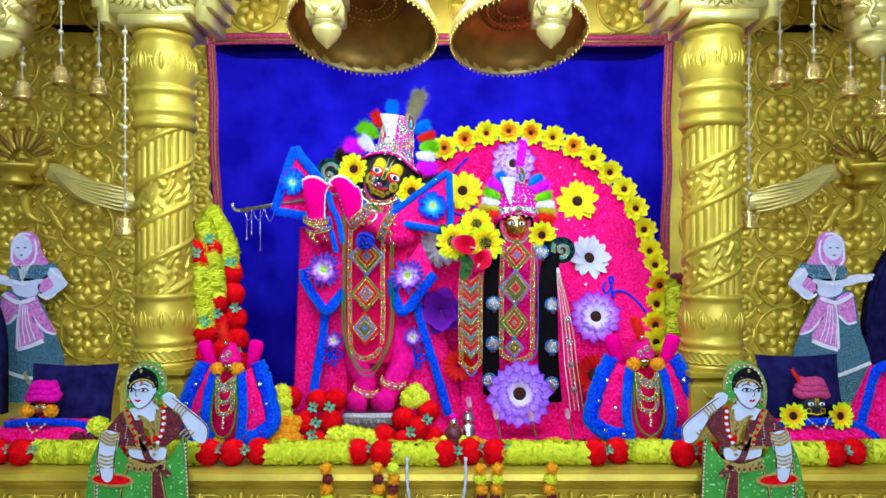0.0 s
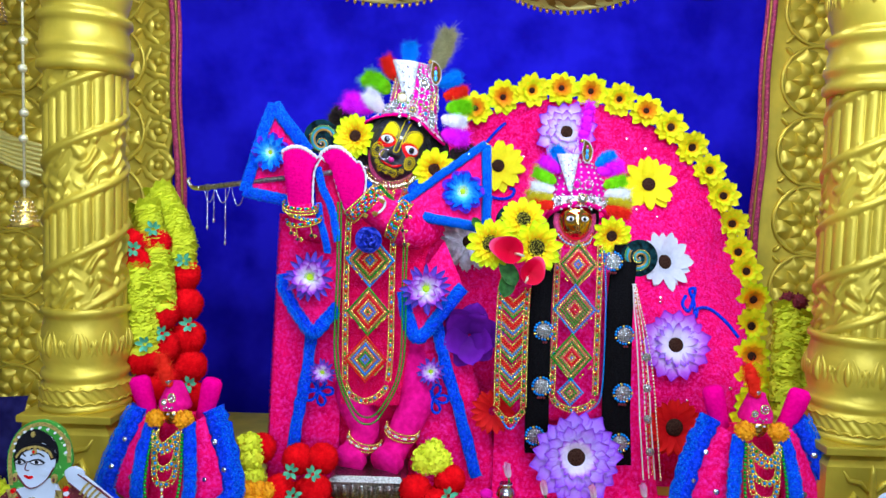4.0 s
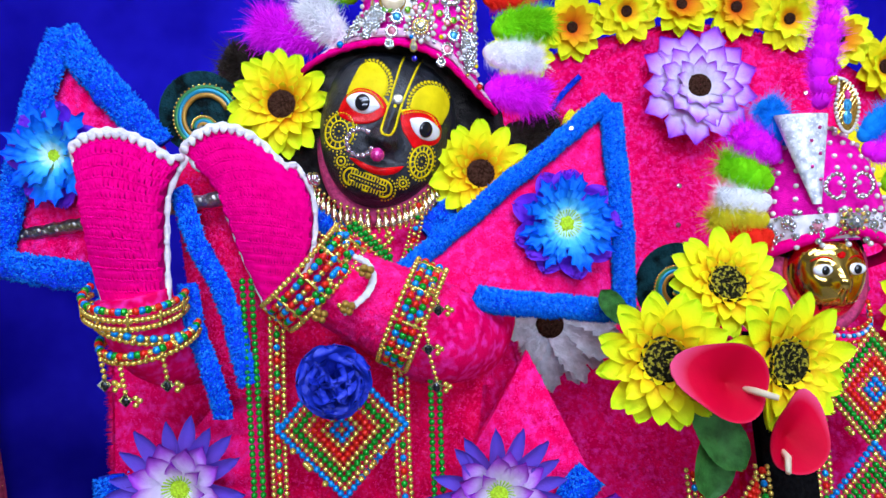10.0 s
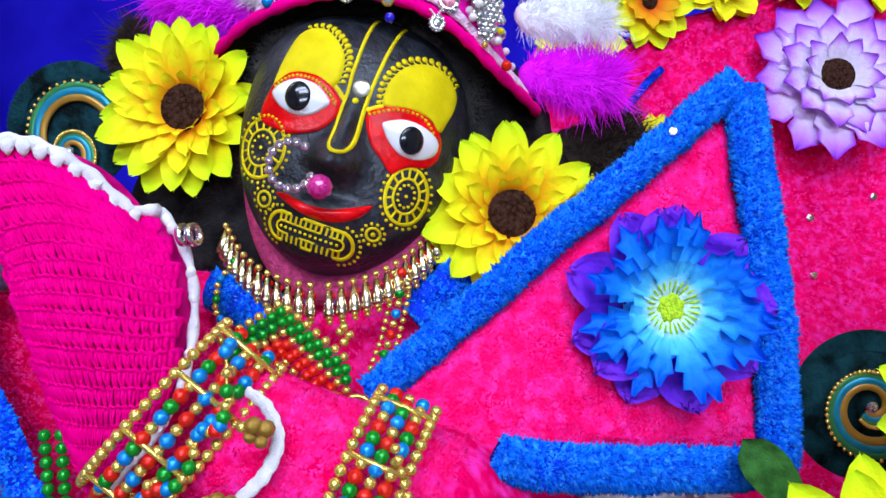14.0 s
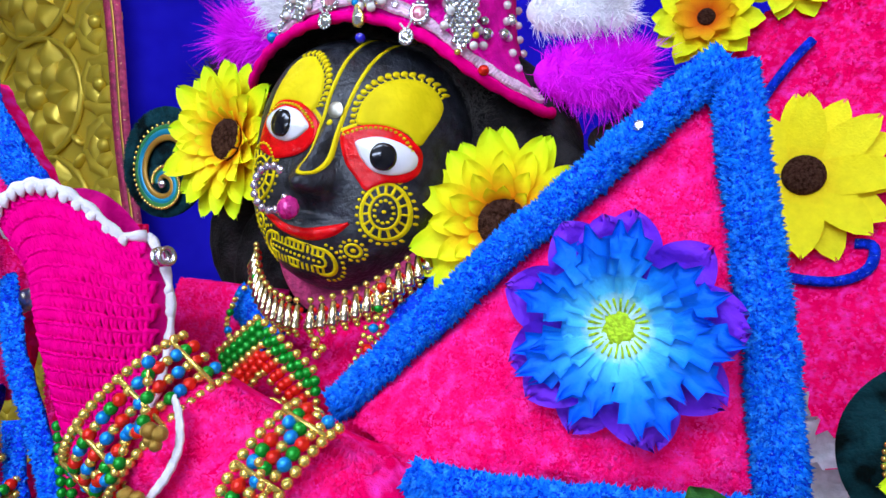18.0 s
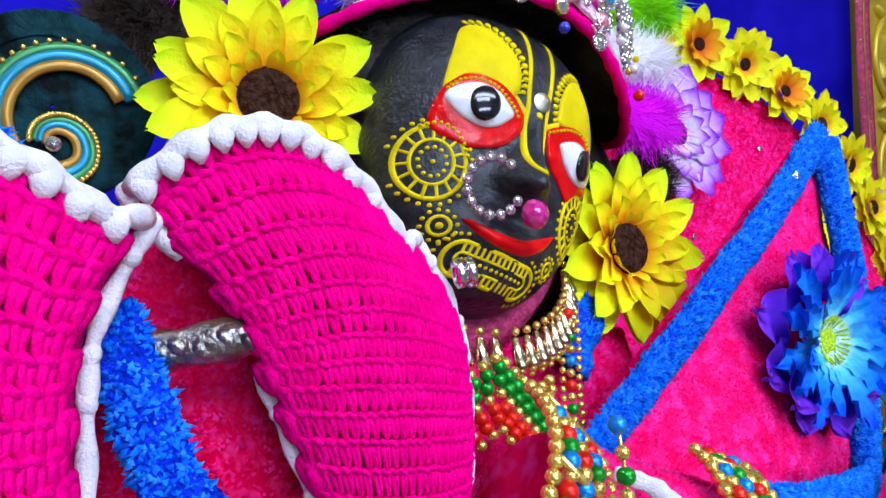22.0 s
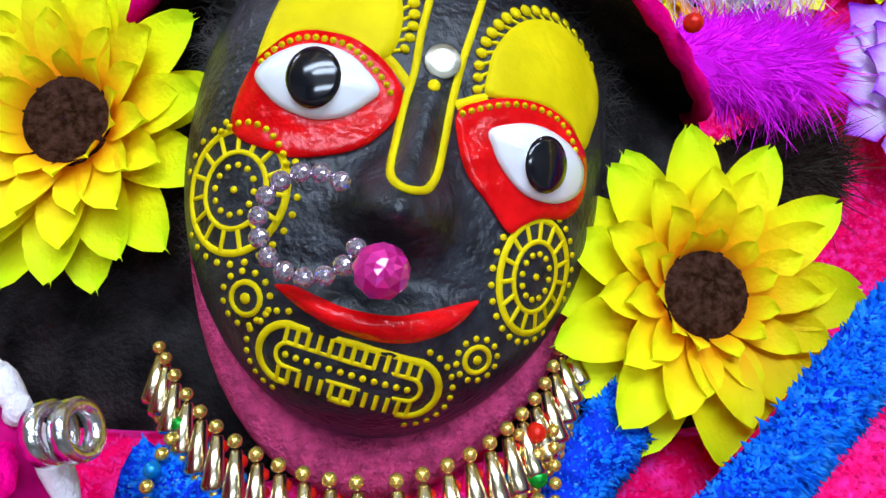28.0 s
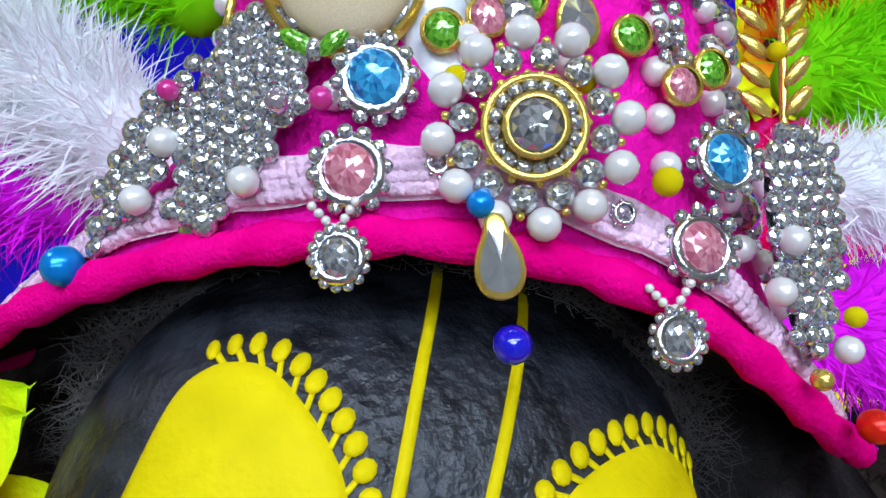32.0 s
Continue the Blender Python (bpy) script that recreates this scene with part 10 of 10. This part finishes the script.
# ---- winged wall brackets ----
def bracket(sx):
    th = thing("wall_bracket", "gold carved peacock wall bracket with outstretched wing", "wall bracket", "peacock brackets")
    def q(x, y, z):
        return (sx * x, y, z)
    g = G()
    pts0, pts1 = spline([q(1.50, 2.60, 1.80), q(1.42, 2.585, 1.775), q(1.33, 2.58, 1.72), q(1.22, 2.585, 1.69), q(1.135, 2.60, 1.675)], 6), None
    n = len(pts0)
    g.tube(pts0, [0.014 + 0.030 * math.sin(math.pi * (0.1 + 0.75 * k / (n - 1))) for k in range(n)], 14, flat=0.5)
    part("wing_core", g, GOLD_PALE, th)
    for k in range(7):
        g = G()
        off = (k - 3) * 0.011
        g.tube(spline([Vector(q(1.44, 2.562, 1.782)) , Vector(q(1.34, 2.552, 1.725 + off * 0.9)), Vector(q(1.235, 2.558, 1.695 + off * 1.25)), Vector(q(1.150 + abs(off) * 0.6, 2.585, 1.678 + off * 1.2))], 6), [0.004 + 0.0022 * math.sin(math.pi * i / 18) for i in range(19)], 7)
        part("wing_feather", g, GOLD_PALE, th)
    g = G()
    g.tube(spline([q(1.56, 2.60, 1.79), q(1.52, 2.57, 1.81), q(1.485, 2.56, 1.83), q(1.47, 2.55, 1.80), q(1.50, 2.56, 1.775)], 6), [0.020 - 0.0004 * i for i in range(25)], 10)
    part("neck", g, GOLD, th)
    g = G()
    g.lathe([(0.02, -0.06), (0.05, -0.055), (0.055, -0.045), (0.045, -0.03), (0.07, -0.012), (0.105, 0.0), (0.11, 0.012), (0.10, 0.016), (0.09, 0.006), (0.001, 0.002)], 32, mx=Matrix.Translation(q(1.60, 2.60, 1.80)))
    part("bowl", g, GOLD, th)
    for k in range(13):
        a = radians(10 + 160 * k / 12)
        g = G()
        g.ball(q(1.60 + 0.095 * math.cos(a), 2.63, 1.83 + 0.095 * math.sin(a)), (0.011, 0.006, 0.045), 8, 6, rot=Matrix.Rotation(sx * (math.pi / 2 - a), 3, "Y"))
        g.ball(q(1.60 + 0.13 * math.cos(a), 2.622, 1.83 + 0.13 * math.sin(a)), 0.009, 8, 6)
        part("tail_plume", g, GOLD_DARK if k % 2 else GOLD, th)
    g = G()
    g.tube(spline([q(1.60, 2.66, 1.70), q(1.59, 2.64, 1.66), q(1.56, 2.63, 1.62), q(1.52, 2.66, 1.60)], 6), [0.022 - 0.0009 * i for i in range(19)], 10)
    for k in range(4):
        g.ball(q(1.52 - 0.012 * k, 2.67, 1.655 - 0.02 * k), (0.012, 0.008, 0.035), 8, 6, rot=Matrix.Rotation(sx * 0.8, 3, "Y"))
    part("lower_spray", g, GOLD, th)
    g = G()
    g.box(q(1.60, 2.69, 1.80), (0.08, 0.06, 0.1))
    part("wall_block", g, GOLD, th)


bracket(1)
bracket(-1)


# ---- flat painted figure boards ----
def board_outline(pts, steps=5):
    return [(p.x, p.z) for p in spline([(x, 0, z) for x, z in pts], steps, True)]


def green_board(cx, sx):
    """Printed board of a woman in green and maroon, drawn as plain colour shapes."""
    g = G()
    y0, u = 1.752, 0.000715
    def W(x, y):
        return cx + sx * (x - 285) * u, 1.573 - y * u
    def lay(pts, m, level, steps=4):
        g.prism(board_outline([W(x, y) for x, y in pts], steps), y0 - 0.0012 * level, y0 + 0.006 - 0.0012 * level, m, 0.0003)
    def disc(x, y, rx, ry, m, level, deg=0):
        c, s = math.cos(radians(deg)), math.sin(radians(deg))
        lay([(x + rx * math.cos(a) * c - ry * math.sin(a) * s, y + rx * math.cos(a) * s + ry * math.sin(a) * c) for a in (2 * math.pi * k / 12 for k in range(12))], m, level, 3)
    def line(pts, w, m, level, steps=5):
        q = spline([(x, 0, y) for x, y in pts], steps)
        rows = []
        for i, p in enumerate(q):
            d = (q[min(i + 1, len(q) - 1)] - q[max(i - 1, 0)]).normalized()
            s = Vector((-d.z, 0, d.x)) * w / 2
            a, b = W(p.x - s.x, p.z - s.z), W(p.x + s.x, p.z + s.z)
            yy = y0 - 0.0012 * level
            rows.append([(a[0], yy + 0.004, a[1]), (a[0], yy, a[1]), (b[0], yy, b[1]), (b[0], yy + 0.004, b[1])])
        g.grid(rows, m)
    SK, GR, MA, BK, GO, RE, WH = range(7)
    # skirt and veil
    lay([(140, 765), (205, 850), (335, 850), (400, 750), (462, 830), (488, 983), (497, 1180), (112, 1180), (124, 983), (128, 850)], GR, 0)
    lay([(268, 498), (218, 522), (198, 590), (212, 625), (250, 660), (330, 680), (352, 655), (353, 580), (322, 520)], GR, 0)
    line([(205, 600), (212, 545), (262, 508), (318, 528), (346, 585), (346, 660)], 9, GO, 1)
    # hair, face and neck
    lay([(232, 600), (238, 548), (285, 520), (326, 545), (338, 590), (330, 625), (300, 600), (260, 600)], BK, 1)
    lay([(238, 585), (255, 560), (285, 553), (316, 566), (333, 600), (327, 634), (304, 662), (282, 660), (256, 640), (240, 612)], SK, 2)
    line([(240, 592), (250, 572), (283, 560), (318, 572), (332, 594)], 16, BK, 3)
    line([(243, 588), (253, 571), (283, 562), (315, 571), (330, 590)], 5, GO, 4)
    for k in range(5):
        disc(256 + 14 * k, 573 - 8 * math.sin(math.pi * (k + 0.5) / 5), 3.2, 4.2, GO, 5)
    disc(286, 574, 5.5, 6.5, GO, 5)
    disc(286, 574, 2.8, 3.4, RE, 6)
    disc(290, 533, 5, 7, GO, 3)
    for x, w in ((280, 16), (321, 12)):
        lay([(x - w, 602), (x - w * 0.3, 595), (x + w * 0.5, 596), (x + w, 601), (x + w * 0.3, 605), (x - w * 0.5, 605)], WH, 3)
        disc(x + 1, 600, 4.6, 4.4, BK, 4)
        line([(x - w - 2, 602), (x - w * 0.3, 594), (x + w * 0.5, 595), (x + w + 4, 600)], 3.2, BK, 4)
        line([(x - w, 603), (x, 606), (x + w, 602)], 1.6, BK, 4)
        line([(x - w - 1, 587), (x - w * 0.2, 579), (x + w, 584)], 2.8, BK, 3)
    line([(303, 598), (310, 618), (300, 622)], 2, MA, 3)
    lay([(290, 638), (297, 634), (302, 636), (308, 633), (313, 635), (304, 642), (297, 642)], RE, 3)
    disc(262, 625, 10, 8, SK, 3)
    lay([(252, 640), (310, 662), (345, 680), (300, 715), (220, 700), (232, 668)], SK, 1)
    # blouse
    lay([(150, 690), (215, 665), (245, 770), (205, 800), (150, 740)], MA, 2)
    lay([(340, 668), (392, 715), (425, 770), (340, 805), (262, 806), (300, 730)], MA, 2)
    line([(265, 808), (320, 804), (345, 800)], 10, GO, 3)
    # raised arm and hanging arm
    lay([(58, 775), (60, 725), (128, 665), (180, 625), (214, 618), (205, 648), (158, 690), (112, 765), (80, 788)], SK, 2)
    disc(190, 626, 22, 15, SK, 3, -20)
    for k in range(4):
        line([(126 + 9 * k, 668 - 8 * k), (140 + 9 * k, 682 - 8 * k), (150 + 9 * k, 700 - 8 * k)], 5, GO, 4)
    for k in range(3):
        line([(102 + 12 * k, 748 - 8 * k), (118 + 12 * k, 762 - 8 * k), (130 + 12 * k, 774 - 8 * k)], 6, GO, 4)
    lay([(368, 760), (428, 748), (442, 830), (428, 905), (388, 908), (386, 840)], SK, 3)
    for k in range(4):
        line([(362 + 3 * k, 752 + 13 * k), (395 + 3 * k, 760 + 11 * k), (424 + 3 * k, 742 + 11 * k)], 8, GO, 4)
        line([(386, 830 + 14 * k), (412, 836 + 14 * k), (438, 826 + 14 * k)], 6, GO, 4)
    for pts in ([(60, 780), (58, 728), (128, 666), (182, 626)], [(112, 766), (158, 690), (206, 648)], [(430, 905), (443, 832), (430, 752)], [(387, 905), (385, 842), (372, 775)], [(240, 612), (258, 642), (284, 662), (306, 662), (328, 634)], [(236, 668), (222, 700)], [(212, 848), (270, 850), (326, 838)]):
        line(pts, 2.2, MA, 4)
    for k in range(15):
        disc(128 - 0.6 * k + 6, 790 + 14 * k, 2.6, 2.6, WH, 4)
        disc(446 + 0.8 * k - 8, 812 + 14 * k, 2.6, 2.6, WH, 4)
    for k in range(11):
        t = math.pi * (k / 10)
        disc(274 - 62 * math.cos(t), 575 - 58 * math.sin(t), 3, 3, WH, 3)
    for x, y in ((240, 640), (334, 640)):
        disc(x, y, 7, 11, GO, 4)
        disc(x, y + 2, 3, 5, MA, 5)
    # tray
    disc(393, 918, 78, 25, GO, 4, -3)
    disc(393, 916, 66, 17, RE, 5, -3)
    disc(408, 898, 20, 26, SK, 6, 10)
    # jewels, waist and belt
    lay([(208, 805), (268, 815), (330, 806), (326, 838), (270, 850), (212, 848)], SK, 1)
    for w in (0, 12, 24):
        line([(222 + w * 0.4, 668), (226 + w * 0.5, 730 - w), (242, 800 - w * 2.6), (262, 735 - w), (302 - w * 0.4, 690)], 6, GO, 4)
    disc(238, 800, 14, 14, GO, 4)
    disc(238, 770, 9, 12, RE, 5)
    for k in range(12):
        disc(212 - 2.2 * k + (0.35 * k * k), 664 + 11 * k, 6.5, 6, WH if k % 2 else RE, 5)
        disc(338 - 3.5 * k, 672 + 11 * k, 5.5, 5.5, GO if k % 2 else RE, 6)
    for k in range(26):
        disc(300 + (k * 37) % 110, 720 + (k * 53) % 75, 1.8, 1.8, WH, 3)
    line([(348, 668), (330, 720), (300, 770), (272, 815)], 14, GO, 4)
    line([(190, 905), (225, 870), (262, 845), (280, 800), (292, 740), (298, 705)], 22, MA, 4)
    for k in range(7):
        disc(192 + 17 * k, 902 - 25 * k + (8 if k > 4 else 0), 6, 5, GO, 5)
    line([(200, 848), (265, 868), (335, 842)], 12, GO, 5)
    for k in range(7):
        disc(212 + 20 * k, 868 + 10 * math.sin(k * 0.5), 10, 14, GO, 4)
        disc(212 + 20 * k, 870 + 10 * math.sin(k * 0.5), 4, 6, MA, 5)
    lay([(225, 892), (250, 892), (246, 1180), (190, 1180)], MA, 2)
    for pts in ([(142, 770), (130, 870), (124, 983), (116, 1180)], [(438, 800), (452, 900), (455, 983), (470, 1180)], [(222, 892), (205, 983), (185, 1180)], [(252, 892), (252, 983), (250, 1180)], [(340, 880), (362, 960), (385, 1180)]):
        line(pts, 8, BK, 2)
        line(pts, 5, GO, 3)
    tagged(g.obj("figure_board", [PALE_SKIN, GREEN_PRINT, MAROON_PRINT, BLACK_ENAMEL, GOLD_PRINT, RED_PAINT, WHITE_ENAMEL], smooth=False), "flat printed board of a woman in green veil", "figure board", "green figure boards")


green_board(0.7695, 1)
green_board(-0.759, -1)
slab("altar_step", (0, 1.68, 0.335), (5.0, 0.2, 0.67), GOLD, "low gold step in front of the altar platform")


def white_board(cx, sx):
    """Glittering board of a standing woman with a tray, as plain colour shapes."""
    g = G()
    y0, u = 2.60, 0.00106
    def W(x, y):
        return cx + sx * (x - 590) * u, 1.566 - (y - 40) * u
    def lay(pts, m, level, steps=4):
        g.prism(board_outline([W(x, y) for x, y in pts], steps), y0 - 0.0014 * level, y0 + 0.006 - 0.0014 * level, m, 0.0004)
    def disc(x, y, rx, ry, m, level):
        lay([(x + rx * math.cos(a), y + ry * math.sin(a)) for a in (2 * math.pi * k / 12 for k in range(12))], m, level, 3)
    def line(pts, w, m, level, steps=5):
        q = spline([(x, 0, y) for x, y in pts], steps)
        rows = []
        for i, p in enumerate(q):
            d = (q[min(i + 1, len(q) - 1)] - q[max(i - 1, 0)]).normalized()
            s = Vector((-d.z, 0, d.x)) * w / 2
            a, b = W(p.x - s.x, p.z - s.z), W(p.x + s.x, p.z + s.z)
            yy = y0 - 0.0014 * level
            rows.append([(a[0], yy + 0.004, a[1]), (a[0], yy, a[1]), (b[0], yy, b[1]), (b[0], yy + 0.004, b[1])])
        g.grid(rows, m)
    TE, PI, SI, SK, MA = range(5)
    lay([(540, 268), (475, 400), (440, 515), (425, 720), (720, 720), (722, 500), (690, 400), (660, 262), (600, 250)], TE, 0)
    lay([(575, 40), (538, 60), (524, 110), (498, 158), (545, 165), (625, 160), (632, 110), (622, 62)], PI, 0)
    lay([(556, 82), (575, 62), (606, 64), (622, 90), (615, 125), (590, 142), (566, 128), (554, 105)], SK, 1)
    for x in (578, 603):
        disc(x, 98, 6, 2.5, MA, 2)
    disc(592, 124, 6, 2.5, MA, 2)
    line([(560, 75), (580, 58), (606, 60), (622, 80)], 5, SI, 2)
    line([(545, 70), (540, 110), (552, 150), (590, 168), (622, 150), (626, 110), (618, 70), (590, 48), (560, 52)], 7, SI, 1)
    lay([(478, 152), (520, 158), (580, 160), (632, 165), (636, 195), (600, 215), (530, 215), (468, 182)], TE, 1)
    lay([(470, 168), (440, 210), (430, 228), (470, 262), (505, 280), (520, 262), (478, 232), (500, 190)], SK, 2)
    lay([(478, 235), (498, 192), (535, 240), (500, 262)], PI, 1)
    lay([(530, 212), (620, 212), (612, 262), (545, 270)], SK, 1)
    line([(440, 212), (470, 190), (490, 170)], 9, SI, 3)
    line([(470, 262), (500, 278), (530, 262)], 8, SI, 3)
    lay([(520, 208), (580, 216), (650, 205), (720, 190), (732, 197), (690, 218), (620, 236), (560, 232), (520, 222)], SK, 3)
    disc(682, 206, 46, 14, SI, 4)
    line([(560, 222), (590, 226), (620, 220)], 7, SI, 4)
    lay([(545, 268), (525, 300), (500, 345), (470, 400), (490, 402), (540, 360), (565, 320), (580, 285)], PI, 2)
    lay([(560, 290), (592, 290), (606, 400), (604, 458), (512, 425), (545, 350)], PI, 3)
    lay([(598, 285), (648, 255), (664, 300), (668, 362), (640, 362), (612, 335)], PI, 2)
    for k in range(4):
        line([(570 + 7 * k, 300), (560 + 13 * k, 370), (540 + 18 * k, 425 + 6 * k)], 2.5, SI, 4)
    line([(592, 290), (602, 360), (606, 455)], 8, SI, 4)
    line([(512, 426), (560, 446), (604, 458)], 14, SI, 4)
    line([(470, 404), (510, 390), (550, 345)], 8, SI, 3)
    line([(606, 335), (638, 366), (670, 360)], 8, SI, 3)
    line([(540, 275), (600, 292), (655, 262)], 13, SI, 5)
    for k in range(4):
        line([(560 + 10 * k, 160), (580 + 2 * k, 185 + 10 * k), (610 - 2 * k, 165)], 4, SI, 4)
    line([(440, 520), (560, 560), (722, 505)], 12, SI, 2)
    tagged(g.obj("figure_board", [TEAL_PRINT, PINK_PRINT, PRINT_WHITE, PRINT_SKIN, MAROON_PRINT], smooth=False), "flat glittering board of a woman holding a tray", "figure board", "white figure boards")


white_board((1475 - 784) * 2 * 2.6 * 0.6395 / 1568, 1)
white_board((39 - 784) * 2 * 2.6 * 0.6395 / 1568, -1)
